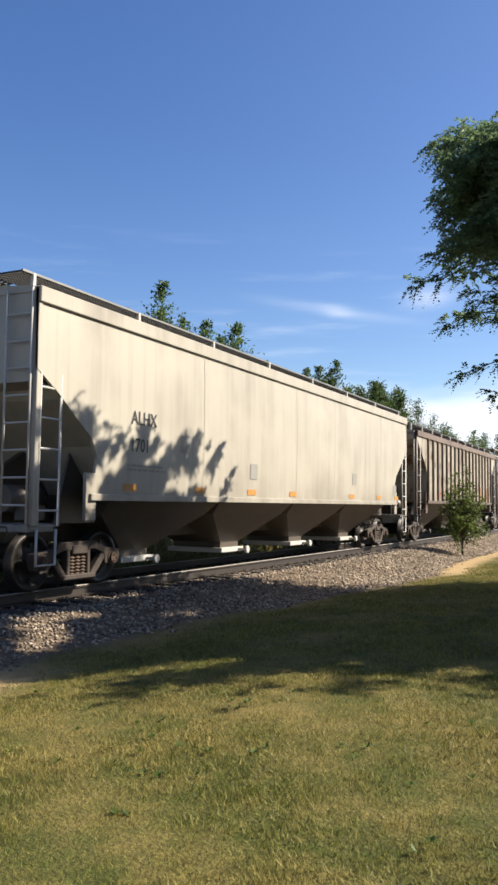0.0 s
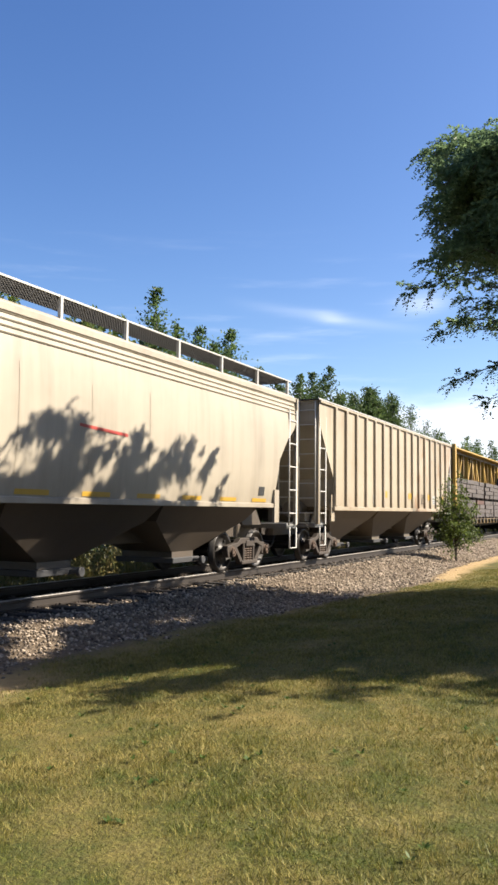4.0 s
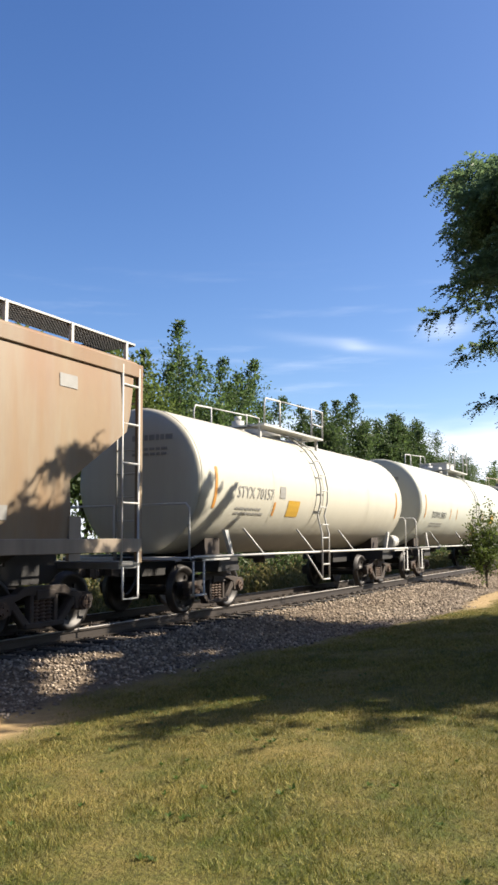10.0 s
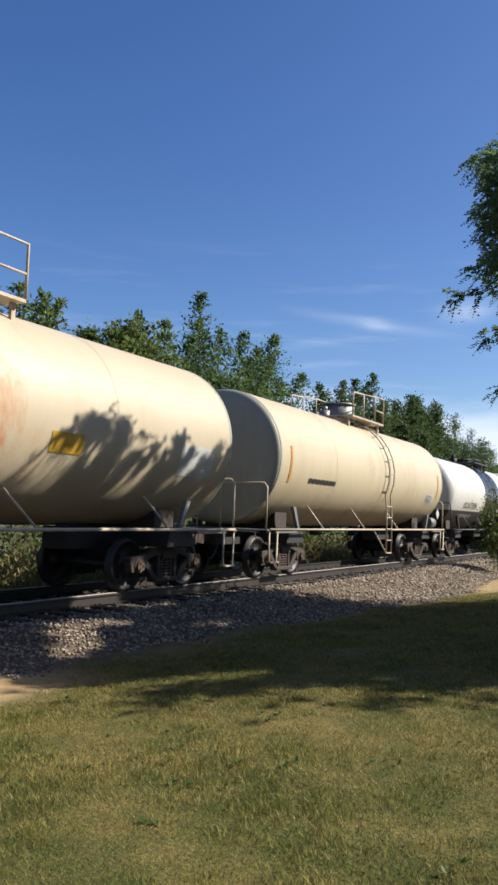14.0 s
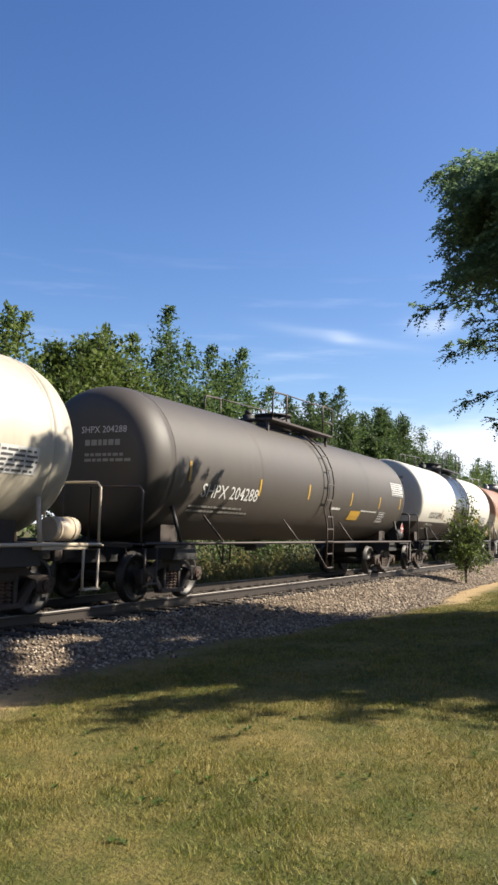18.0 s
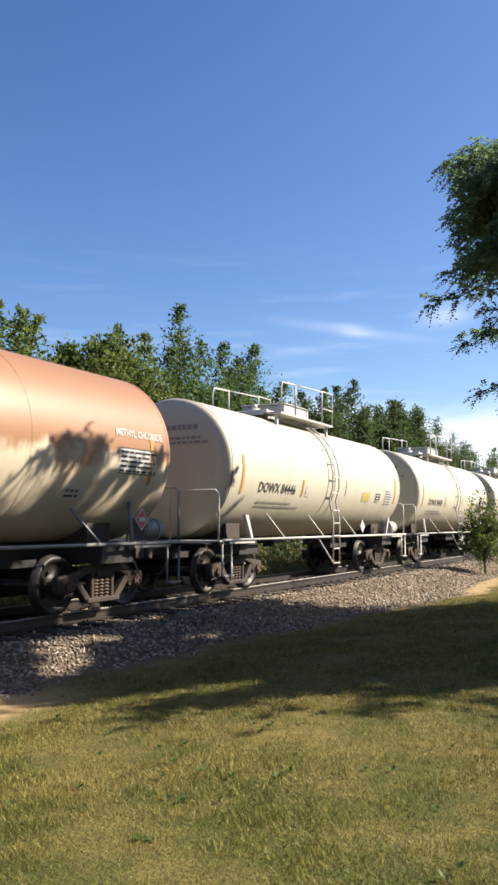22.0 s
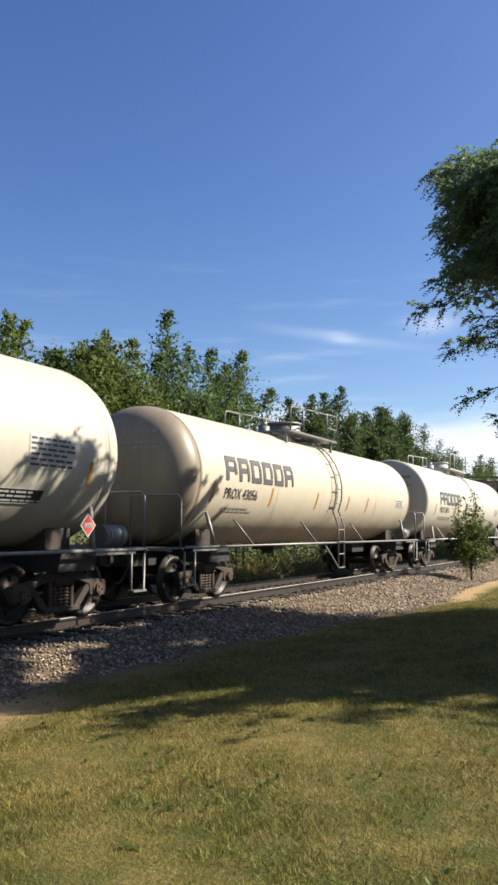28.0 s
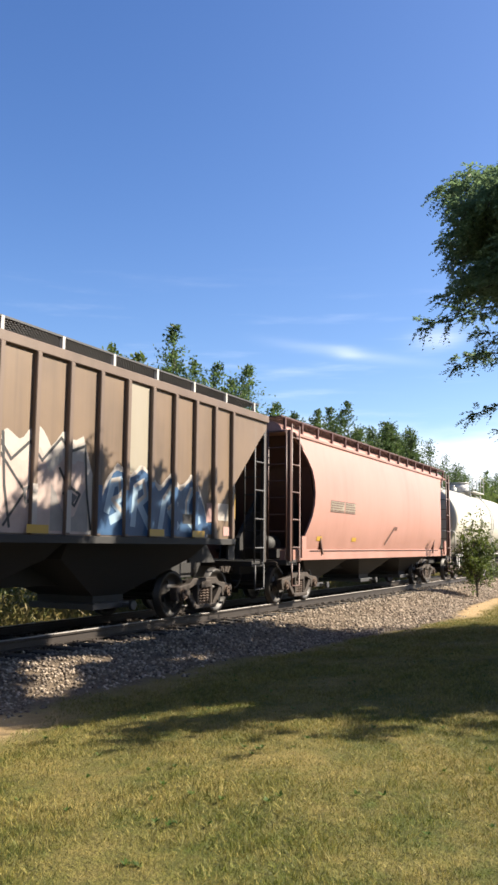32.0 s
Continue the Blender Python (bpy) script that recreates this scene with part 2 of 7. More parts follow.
M_PALE = plain("white_lettering", (0.75, 0.75, 0.72), 0.6, vary=0.1)
M_FADE = plain("faded_grey_lettering", (0.38, 0.37, 0.34), 0.6, vary=0.2)


# ---- mesh helpers ----
def box(bm, x0, x1, y0, y1, z0, z1):
    v = [bm.verts.new((x, y, z)) for z in (z0, z1) for y in (y0, y1) for x in (x0, x1)]
    for f in ((0, 2, 3, 1), (4, 5, 7, 6), (0, 1, 5, 4), (2, 6, 7, 3), (0, 4, 6, 2), (1, 3, 7, 5)):
        bm.faces.new([v[i] for i in f])
    return bm


def cyl(bm, p, q, r, n=8, r2=None, caps=True):
    p, q = Vector(p), Vector(q)
    r2 = r if r2 is None else r2
    w = (q - p).normalized()
    u = w.cross(Vector((0, 0, 1)) if abs(w.z) < 0.9 else Vector((1, 0, 0))).normalized()
    v = w.cross(u)
    a, b = [], []
    for k in range(n):
        c, s = math.cos(2 * math.pi * k / n), math.sin(2 * math.pi * k / n)
        a.append(bm.verts.new(p + (u * c + v * s) * r))
        b.append(bm.verts.new(q + (u * c + v * s) * r2))
    for k in range(n):
        f = bm.faces.new((a[k], a[(k + 1) % n], b[(k + 1) % n], b[k]))
        f.smooth = n > 6
    if caps:
        bm.faces.new(a[::-1])
        bm.faces.new(b)
    return bm


def pipe(bm, pts, r, n=6):
    """A bent bar of even thickness along the points."""
    pts = [Vector(p) for p in pts]
    u, rings = None, []
    for k, p in enumerate(pts):
        w = (pts[min(k + 1, len(pts) - 1)] - pts[max(k - 1, 0)]).normalized()
        if u is None:
            u = w.cross(Vector((0, 0, 1)) if abs(w.z) < 0.9 else Vector((1, 0, 0)))
        u = (u - w * u.dot(w)).normalized()
        v = w.cross(u)
        rings.append([p + (u * math.cos(2 * math.pi * q / n) + v * math.sin(2 * math.pi * q / n)) * r for q in range(n)])
    return loft(bm, rings)


def loft(bm, rings, closed=True, caps=True, smooth=True):
    rows = [[bm.verts.new(p) for p in ring] for ring in rings]
    n = len(rows[0])
    for a, b in zip(rows, rows[1:]):
        for k in range(n if closed else n - 1):
            f = bm.faces.new((a[k], a[(k + 1) % n], b[(k + 1) % n], b[k]))
            f.smooth = smooth
    if caps and closed:
        bm.faces.new(rows[0][::-1])
        bm.faces.new(rows[-1])
    return bm


def prism(bm, outline, y0, y1):
    """A plate: an outline in x, z given thickness in y."""
    a = [bm.verts.new((x, y0, z)) for x, z in outline]
    b = [bm.verts.new((x, y1, z)) for x, z in outline]
    n = len(a)
    bm.faces.new(a)
    bm.faces.new(b[::-1])
    for k in range(n):
        bm.faces.new((a[k], b[k], b[(k + 1) % n], a[(k + 1) % n]))
    return bm


def bev(bm, w=0.01, seg=1):
    bmesh.ops.recalc_face_normals(bm, faces=bm.faces)
    edges = [e for e in bm.edges if len(e.link_faces) == 2 and e.calc_face_angle(0) > 0.6]
    bmesh.ops.bevel(bm, geom=edges, offset=w, segments=seg, affect="EDGES", clamp_overlap=True)
    return bm


def part(name, bm, material, parent, label=""):
    bmesh.ops.recalc_face_normals(bm, faces=bm.faces)
    me = bpy.data.meshes.new(name)
    bm.to_mesh(me)
    bm.free()
    me.materials.append(material)
    ob = new(name, me)
    ob.parent = parent
    if label:
        ob["label"] = label
    return ob


def share(name, me, parent, m=None):
    ob = new(name, me)
    ob.parent = parent
    if m is not None:
        ob.matrix_basis = m
    return ob


def lettering(text, size, x, z, place, material, parent, name="lettering", depth=0.004, wide=1.0):
    """Letters on the near side, left end at x, base at z; place(x, z) gives the surface's y."""
    cu = bpy.data.curves.new("letters", "FONT")
    cu.body, cu.size, cu.resolution_u, cu.offset = text, size / 0.72, 2, size * 0.008
    tmp = bpy.data.objects.new("letters", cu)
    scene.collection.objects.link(tmp)
    me = bpy.data.meshes.new_from_object(tmp.evaluated_get(bpy.context.evaluated_depsgraph_get()))
    bpy.data.objects.remove(tmp)
    bm = bmesh.new()
    bm.from_mesh(me)
    k = -0.12
    while k < size * 1.3:
        bmesh.ops.bisect_plane(bm, geom=bm.verts[:] + bm.edges[:] + bm.faces[:], plane_co=(0, k, 0), plane_no=(0, 1, 0))
        k += 0.12
    for v in bm.verts:
        px, pz = x + v.co.x * wide, z + v.co.y
        v.co = (px, place(px, pz) - 0.012, pz)
    for f in bm.faces:
        f.material_index = 0
    me2 = bpy.data.meshes.new(name)
    bm.to_mesh(me2)
    bm.free()
    me2.materials.append(material)
    ob = new(name, me2)
    ob.parent = parent
    return ob


def decal(x0, x1, z0, z1, place, material, parent, name="sticker", label="", lift=0.010, slant=0.0):
    """A thin sheet laid on the near side."""
    bm = bmesh.new()
    n = max(2, int((z1 - z0) / 0.12) + 1)
    m = max(2, int((x1 - x0) / 0.6) + 1)
    grid = [[bm.verts.new((x0 + (x1 - x0) * i / (m - 1) + slant * j / (n - 1), place(x0, z0 + (z1 - z0) * j / (n - 1)) - lift, z0 + (z1 - z0) * j / (n - 1))) for i in range(m)] for j in range(n)]
    for j in range(n - 1):
        for i in range(m - 1):
            bm.faces.new((grid[j][i], grid[j][i + 1], grid[j + 1][i + 1], grid[j + 1][i]))
    return part(name, bm, material, parent, label)


def bars(x0, x1, z0, z1, rows, place, material, parent, name="small_print"):
    """Rows of print too small to read."""
    rnd = random.Random(int(x0 * 100 + z0 * 1000))
    bm = bmesh.new()
    h = (z1 - z0) / rows
    for r in range(rows):
        x = x0
        end = x1 - rnd.random() * 0.25 * (x1 - x0)
        while x < end:
            w = rnd.uniform(0.06, 0.24)
            za, zb = z0 + r * h, z0 + r * h + h * 0.45
            xe = min(x + w, end)
            vs = [bm.verts.new((px, place(px, pz) - 0.012, pz)) for px, pz in ((x, za), (xe, za), (xe, zb), (x, zb))]
            bm.faces.new(vs)
            x = xe + 0.035
    ob = part(name, bm, material, parent)
    ob["kind"] = "stuff"
    return ob


# ---- running gear ----
WHEEL_R = 0.457
TRAIN = []       # (thing, place at the start)
WHEELSETS = []   # (wheelset, its place on the truck)


def gear_meshes():
    g = {}

    def keep(name, bm, material):
        bmesh.ops.recalc_face_normals(bm, faces=bm.faces)
        me = bpy.data.meshes.new(name)
        bm.to_mesh(me)
        bm.free()
        me.materials.append(material)
        g[name] = me

    # wheelset: two dished wheels with flanges on an axle
    bm = bmesh.new()
    cyl(bm, (0, -1.02, 0), (0, 1.02, 0), 0.085, 10)
    for s in (-1, 1):
        prof = [(0.05, 0.70), (0.13, 0.70), (0.15, 0.735), (0.36, 0.755), (0.385, 0.70), (0.457, 0.70), (0.460, 0.79), (0.485, 0.80), (0.485, 0.83), (0.40, 0.83), (0.37, 0.80), (0.16, 0.775), (0.13, 0.86), (0.05, 0.86)]
        prof = [(r, 1.53 - y) for r, y in prof]
        rings = [[(r * math.cos(a), s * y, r * math.sin(a)) for r, y in prof] for a in [2 * math.pi * k / 28 for k in range(29)]]
        loft(bm, rings, closed=True, caps=False)
        for k in range(4):
            a = math.pi * k / 2
            cyl(bm, (0.26 * math.cos(a), s * 0.83, 0.26 * math.sin(a)), (0.26 * math.cos(a), s * 0.80, 0.26 * math.sin(a)), 0.035, 6)
    bmesh.ops.remove_doubles(bm, verts=bm.verts, dist=0.0005)
    keep("wheelset", bm, M_WHEEL)

    bm = bmesh.new()
    top = [(-1.10, 0.60), (-0.60, 0.66), (-0.45, 0.76), (0.45, 0.76), (0.60, 0.66), (1.10, 0.60), (1.13, 0.50), (1.08, 0.34), (0.99, 0.34), (0.98, 0.46), (0.80, 0.46), (0.78, 0.36), (0.70, 0.36), (0.66, 0.54), (0.40, 0.62), (-0.40, 0.62), (-0.66, 0.54), (-0.70, 0.36), (-0.78, 0.36), (-0.80, 0.46), (-0.98, 0.46), (-0.99, 0.34), (-1.08, 0.34), (-1.13, 0.50)]
    prism(bm, top, -1.08, -0.93)
    for s in (-1, 1):
        prism(bm, [(s * 0.74, 0.50), (s * 0.62, 0.56), (s * 0.30, 0.22), (s * 0.42, 0.17)], -1.07, -0.94)
        prism(bm, [(s * 0.30, 0.64), (s * 0.22, 0.64), (s * 0.22, 0.20), (s * 0.30, 0.20)], -1.07, -0.94)
    box(bm, -0.42, 0.42, -1.10, -0.92, 0.15, 0.23)
    bev(bm, 0.014)
    keep("sideframe", bm, M_TRUCK)

    bm = bmesh.new()
    coil = []
    for j in range(25):
        r = 0.060 + 0.018 * math.cos(j * math.pi / 2)
        coil.append([(r * math.cos(2 * math.pi * k / 10), -1.0 + r * math.sin(2 * math.pi * k / 10), 0.23 + j * 0.0133) for k in range(10)])
    loft(bm, coil)
    keep("spring", bm, M_RUSTY)

    bm = bmesh.new()
    cyl(bm, (0, -0.95, WHEEL_R), (0, -1.10, WHEEL_R), 0.125, 14)
    cyl(bm, (0, -1.10, WHEEL_R), (0, -1.14, WHEEL_R), 0.095, 14)
    for k in range(3):
        t = 2 * math.pi * k / 3
        cyl(bm, (0.055 * math.cos(t), -1.14, WHEEL_R + 0.055 * math.sin(t)), (0.055 * math.cos(t), -1.16, WHEEL_R + 0.055 * math.sin(t)), 0.018, 6)
    keep("bearing_cap", bm, M_RUSTY)

    bm = bmesh.new()
    loft(bm, [[(-0.20, y, 0.42 + h), (0.20, y, 0.42 + h), (0.20, y, 0.70), (-0.20, y, 0.70)] for y, h in ((-1.1, 0.14), (-0.7, 0.06), (-0.3, -0.02), (0.3, -0.02), (0.7, 0.06), (1.1, 0.14))], smooth=False)
    cyl(bm, (0, 0, 0.68), (0, 0, 0.78), 0.2, 14)
    bev(bm, 0.012)
    keep("bolster", bm, M_TRUCK)

    bm = bmesh.new()
    for s in (-1, 1):
        box(bm, s * 0.38 - 0.05, s * 0.38 + 0.05, -0.75, 0.75, 0.30, 0.37)
        for t in (-1, 1):
            box(bm, s * 0.42 - 0.04, s * 0.42 + 0.04, t * 0.75 - 0.06, t * 0.75 + 0.06, 0.24, 0.52)
    pipe(bm, [(-0.4, -0.3, 0.42), (0.4, -0.3, 0.5)], 0.03)
    keep("brake_beam", bm, M_BLACK)

    # coupler: shank, head and knuckle, its face towards -x at x = 0
    bm = bmesh.new()
    box(bm, 0.22, 0.75, -0.09, 0.09, 0.80, 0.96)
    prism(bm, [(0.24, 0.74), (0.24, 1.02), (0.02, 0.99), (0.02, 0.77)], -0.17, 0.0)
    prism(bm, [(0.20, 0.76), (0.20, 1.00), (-0.06, 0.98), (-0.06, 0.78)], 0.03, 0.17)
    cyl(bm, (0.04, 0.14, 0.73), (0.04, 0.14, 1.03), 0.05, 8)
    pipe(bm, [(0.25, -0.1, 1.0), (0.3, -0.5, 1.05), (0.35, -1.35, 1.04), (0.35, -1.40, 0.90)], 0.014)
    bev(bm, 0.012)
    keep("coupler", bm, M_TRUCK)

    bm = bmesh.new()
    pts = [Vector((0.30 - 0.42 * (k / 8), -0.30, 0.72 - 0.30 * math.sin(math.pi * min(1, k / 8 * 0.62)))) for k in range(9)]
    pipe(bm, pts, 0.025)
    keep("air_hose", bm, M_BLACK)
    return g


GEAR = gear_meshes()
FLIP = pose(0, 0, 0, 0, 0, 180)


def add_truck(car, x):
    truck = share("truck", GEAR["bolster"], car, pose(x, 0, 0))
    truck["label"] = "two-axle cast steel truck with roller bearings"
    for m in (None, FLIP):
        share("sideframe", GEAR["sideframe"], truck, m)
        for x in (-0.14, 0.0, 0.14):
            share("spring", GEAR["spring"], truck, pose(x, 0, 0) @ (m or Matrix()))
        for s in (-0.889, 0.889):
            share("bearing_cap", GEAR["bearing_cap"], truck, pose(s, 0, 0) @ (m or Matrix()))
    share("brake_beam", GEAR["brake_beam"], truck)
    for s in (-0.889, 0.889):
        w = share("wheelset", GEAR["wheelset"], truck, pose(s, 0, WHEEL_R))
        WHEELSETS.append((w, s))
    return truck


def add_gear(car, length, inset):
    add_truck(car, inset)
    add_truck(car, length - inset)
    share("coupler", GEAR["coupler"], car, pose(-0.62, 0, 0))
    share("coupler", GEAR["coupler"], car, pose(length + 0.62, 0, 0) @ FLIP)
    share("air_hose", GEAR["air_hose"], car, pose(-0.3, 0, 0))
    share("air_hose", GEAR["air_hose"], car, pose(length + 0.3, 0, 0) @ FLIP)


def start_car(name, label, category, x0):
    car = new(name)
    car.empty_display_size = 0.5
    tagged(car, label, category, "cars of the freight train")
    car.location = (x0, 0, 0)
    TRAIN.append((car, x0, 0.0, 0.0))
    return car


def rung_mesh(length, r, material):
    key = (round(length, 3), round(r, 3), material.name)
    if key not in RUNGS:
        bm = bmesh.new()
        cyl(bm, (-length / 2, 0, 0), (length / 2, 0, 0), r, 6)
        bmesh.ops.recalc_face_normals(bm, faces=bm.faces)
        RUNGS[key] = bpy.data.meshes.new("rung")
        bm.to_mesh(RUNGS[key])
        bm.free()
        RUNGS[key].materials.append(material)
    return RUNGS[key]


RUNGS = {}


def ladder(parent, x0, x1, y, z0, z1, material, rungs, name="ladder", r=0.022):
    """Two stiles joined at the foot, with rungs between them."""
    bm = bmesh.new()
    pipe(bm, [(x0, y, z1), (x0, y, z0), (x1, y, z0), (x1, y, z1)], r)
    lad = part(name, bm, material, parent)
    for k in range(rungs):
        z = z0 + (z1 - z0) * (k + 0.5) / rungs
        share("rung", rung_mesh(abs(x1 - x0), r * 0.8, material), lad, pose((x0 + x1) / 2, y, z))
    return lad


# ---- covered hoppers ----
def covered_hopper(name, label, x0, length, skin, trim, frame_mat, ribs=0, width=1.6, sill=1.52, eave=4.24, cut=((0.0, 3.05), (0.45, 2.95), (1.65, 2.25), (1.72, 1.52)),
                   bays=4, band=0.30, rib_mat=None, walk_mat=None, walk_z=4.50, sill_mat=None, sill_h=0.10, belly=0.05, arch=0.30, rail_mat=None, under=None, end_mat=None, bulk=None, rib_first=None, rib_w=0.055, post_n=9, walk_y=(0.72, 1.32), sill_full=False, gate_mat=None, grooves=0, ladder_mat=None, edge_mat=None):
    car = start_car(name, label, "freight car", x0)
    rail_mat, rib_mat, walk_mat, sill_mat, under, end_mat = rail_mat or M_WHITE, rib_mat or trim, walk_mat or M_DARK, sill_mat or trim, under or M_BLACK, end_mat or skin
    ladder_mat, edge_mat = ladder_mat or rail_mat, edge_mat or rail_mat
    L = length
    zs = [sill + (eave - sill) * k / 10 for k in range(11)]

    def half(z):
        u = (z - sill) / (eave - sill)
        return width - belly * (2 * u - 1) ** 2 * 1.0

    def edge(z):
        """How far the side sheet's end stands back at height z."""
        pts = sorted((b, a) for a, b in cut)
        if z >= pts[-1][0]:
            return cut[0][0]
        for (za, xa), (zb, xb) in zip(pts, pts[1:]):
            if za <= z <= zb:
                return xa + (xb - xa) * (z - za) / max(1e-6, zb - za)
        return pts[0][1]

    for s in (-1, 1):
        bm = bmesh.new()
        outer, inner = [], []
        n = 24
        for z in zs:
            e = edge(z)
            outer.append([(e + (L - 2 * e) * k / n, s * half(z), z) for k in range(n + 1)])
            inner.append([(e + (L - 2 * e) * k / n, s * (half(z) - 0.05), z) for k in range(n + 1)])
        loft(bm, outer, closed=False)
        loft(bm, inner, closed=False)
        for a, b in ((outer, inner),):
            rim_o = [r[0] for r in a] + a[-1][1:] + [r[-1] for r in a[::-1]][1:] + a[0][-2:0:-1]
            rim_i = [r[0] for r in b] + b[-1][1:] + [r[-1] for r in b[::-1]][1:] + b[0][-2:0:-1]
            loft(bm, [rim_o, rim_i], closed=True, caps=False, smooth=False)
        part("side_sheet", bm, skin, car)
        # top chord
        bm = bmesh.new()
        box(bm, 0.0, L, s * (half(eave) + 0.055) if s < 0 else half(eave) - 0.06, s * (half(eave) - 0.06) if s < 0 else half(eave) + 0.055, eave - band, eave + 0.02)
        bev(bm, 0.012)
        part("top_chord", bm, trim, car)
        bm = bmesh.new()
        xs = 0.12 if sill_full else edge(sill)
        box(bm, xs - 0.1, L - xs + 0.1, s * (half(sill) + 0.06) if s < 0 else half(sill) - 0.08, s * (half(sill) - 0.08) if s < 0 else half(sill) + 0.06, sill - sill_h, sill + 0.02)
        bev(bm, 0.008)
        part("side_sill", bm, sill_mat, car)
        if ribs:
            first = rib_first if rib_first is not None else cut[-1][0]
            for k in range(ribs):
                x = first + (L - 2 * first) * k / (ribs - 1)
                lo = sill + 0.02
                bm = bmesh.new()
                ya = s * (half(2.6) - 0.03)
                yb = s * (width + 0.075)
                box(bm, x - rib_w, x + rib_w, min(ya, yb), max(ya, yb), lo, eave - band + 0.005)
                bev(bm, 0.012)
                part("rib", bm, rib_mat, car)
    # roof
    bm = bmesh.new()
    prof = []
    for k in range(13):
        a = math.pi * k / 12
        prof.append((-math.cos(a) * (half(eave) - 0.02), eave + arch * math.sin(a)))
    rings = [[(x, y, z) for y, z in prof] + [(x, half(eave) - 0.1, eave - 0.05), (x, -half(eave) + 0.1, eave - 0.05)] for x in (0.02, L * 0.33, L * 0.66, L - 0.02)]
    loft(bm, rings, smooth=False)
    part("roof", bm, skin, car)
    # trough hatch
    bm = bmesh.new()
    n = 6
    for k in range(n):
        a, b = 0.8 + (L - 1.6) * k / n, 0.8 + (L - 1.6) * (k + 0.94) / n
        box(bm, a, b, -0.32, 0.32, eave + arch - 0.04, eave + arch + 0.12)
    bev(bm, 0.02)
    part("hatch_cover", bm, trim, car)
    # running boards of open grating, with brackets
    for s in (-1, 1):
        ya, yb = sorted((s * walk_y[0], s * walk_y[1]))
        bm = bmesh.new()
        for k in range(13):
            y = ya + (yb - ya) * k / 12
            box(bm, -0.1, L + 0.1, y - 0.009, y + 0.009, walk_z - 0.03, walk_z)
        k, step = -0.1, 0.075
        while k < L + 0.1:
            box(bm, k, k + 0.02, ya, yb, walk_z - 0.028, walk_z - 0.004)
            k += step
        part("running_board", bm, walk_mat, car)
        bm = bmesh.new()
        y = s * (walk_y[1] + 0.02)
        box(bm, -0.1, L + 0.1, y - 0.010, y + 0.010, walk_z - 0.020, walk_z + 0.012)
        part("board_edge", bm, edge_mat, car)
        for k in range(post_n):
            x = 0.15 + (L - 0.3) * k / (post_n - 1)
            bm = bmesh.new()
            box(bm, x - 0.03, x + 0.03, min(s * (walk_y[1] - 0.02), s * (walk_y[1] + 0.04)), max(s * (walk_y[1] - 0.02), s * (walk_y[1] + 0.04)), eave + 0.01, walk_z)
            part("board_bracket", bm, rail_mat, car)
    for e, sgn in ((0.0, 1), (L, -1)):
        bm = bmesh.new()
        for k in range(6):
            x = e - sgn * 0.1 + sgn * 0.1 * k
            box(bm, x - 0.008, x + 0.008, -walk_y[0], walk_y[0], walk_z - 0.03, walk_z)
        for k in range(12):
            y = -walk_y[0] + 2 * walk_y[0] * k / 11
            box(bm, min(e - sgn * 0.1, e + sgn * 0.4), max(e - sgn * 0.1, e + sgn * 0.4), y - 0.008, y + 0.008, walk_z - 0.028, walk_z - 0.004)
        part("end_walkway", bm, walk_mat, car)
        bm = bmesh.new()
        x = e - sgn * 0.04
        pipe(bm, [(x, -1.50, zs[-1]), (x, -1.50, 1.08), (x, -1.02, 1.08), (x, -1.02, zs[-1])], 0.02)
        lad = part("end_ladder", bm, ladder_mat, car)
        for k in range(8):
            share("rung", rung_mesh(0.48, 0.017, ladder_mat), lad, pose(x, -1.26, 1.35 + k * 0.40, 0, 0, 90))
    for k in range(grooves):
        for s in (-1, 1):
            bm = bmesh.new()
            z = eave - 0.10 - k * 0.10
            y = s * (half(z) + 0.004)
            cyl(bm, (0.15, y, z), (L - 0.15, y, z), 0.022, 6)
            part("stiffening_bead", bm, skin, car)
    # slope sheets and end walls
    zc = cut[0][1]
    for e, sgn in ((0.0, 1), (L, -1)):
        bm = bmesh.new()
        w = half(3.5) - 0.06
        far = max(range(len(cut)), key=lambda q: cut[q][0])
        line = [(max(0.04, cut[0][0]), eave)] + [(max(0.04, q[0] + 0.01), q[1]) for q in cut[:far + 1] if q[1] < eave - 0.02] + [(cut[far][0] + 0.75, sill - 0.1)]
        top = [(e + sgn * q, z) for q, z in line] + [(e + sgn * (q + 0.06), z) for q, z in line[::-1]]
        prism(bm, top, -w, w)
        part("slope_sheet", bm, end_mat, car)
        # plates added to block the view through, so the gap below reads dark
        bm = bmesh.new()
        far_x, far_z = cut[far]
        prism(bm, [(e + sgn * 0.35, 1.06), (e + sgn * (far_x + 0.72), 1.06), (e + sgn * (far_x + 0.72), sill - 0.1), (e + sgn * far_x, far_z - 0.06), (e + sgn * 0.35, 1.6)], -0.06, 0.06)
        for y in (-1.0, 1.0):
            prism(bm, [(e + sgn * (far_x - 0.35), 1.06), (e + sgn * (far_x + 0.70), 1.06), (e + sgn * (far_x + 0.70), sill - 0.1), (e + sgn * far_x, far_z - 0.1)], y - 0.02, y + 0.02)
        part("center_web", bm, under, car)
        # corner posts, end sill, cross platform
        for s in (-1, 1):
            bm = bmesh.new()
            y = s * (width - 0.06)
            box(bm, min(e, e + sgn * 0.09), max(e, e + sgn * 0.09), y - 0.05, y + 0.05, 1.05, eave)
            bev(bm, 0.008)
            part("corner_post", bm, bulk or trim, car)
        bm = bmesh.new()
        box(bm, min(e - sgn * 0.05, e + sgn * 0.55), max(e - sgn * 0.05, e + sgn * 0.55), -1.52, 1.52, 0.96, 1.08)
        bev(bm, 0.01)
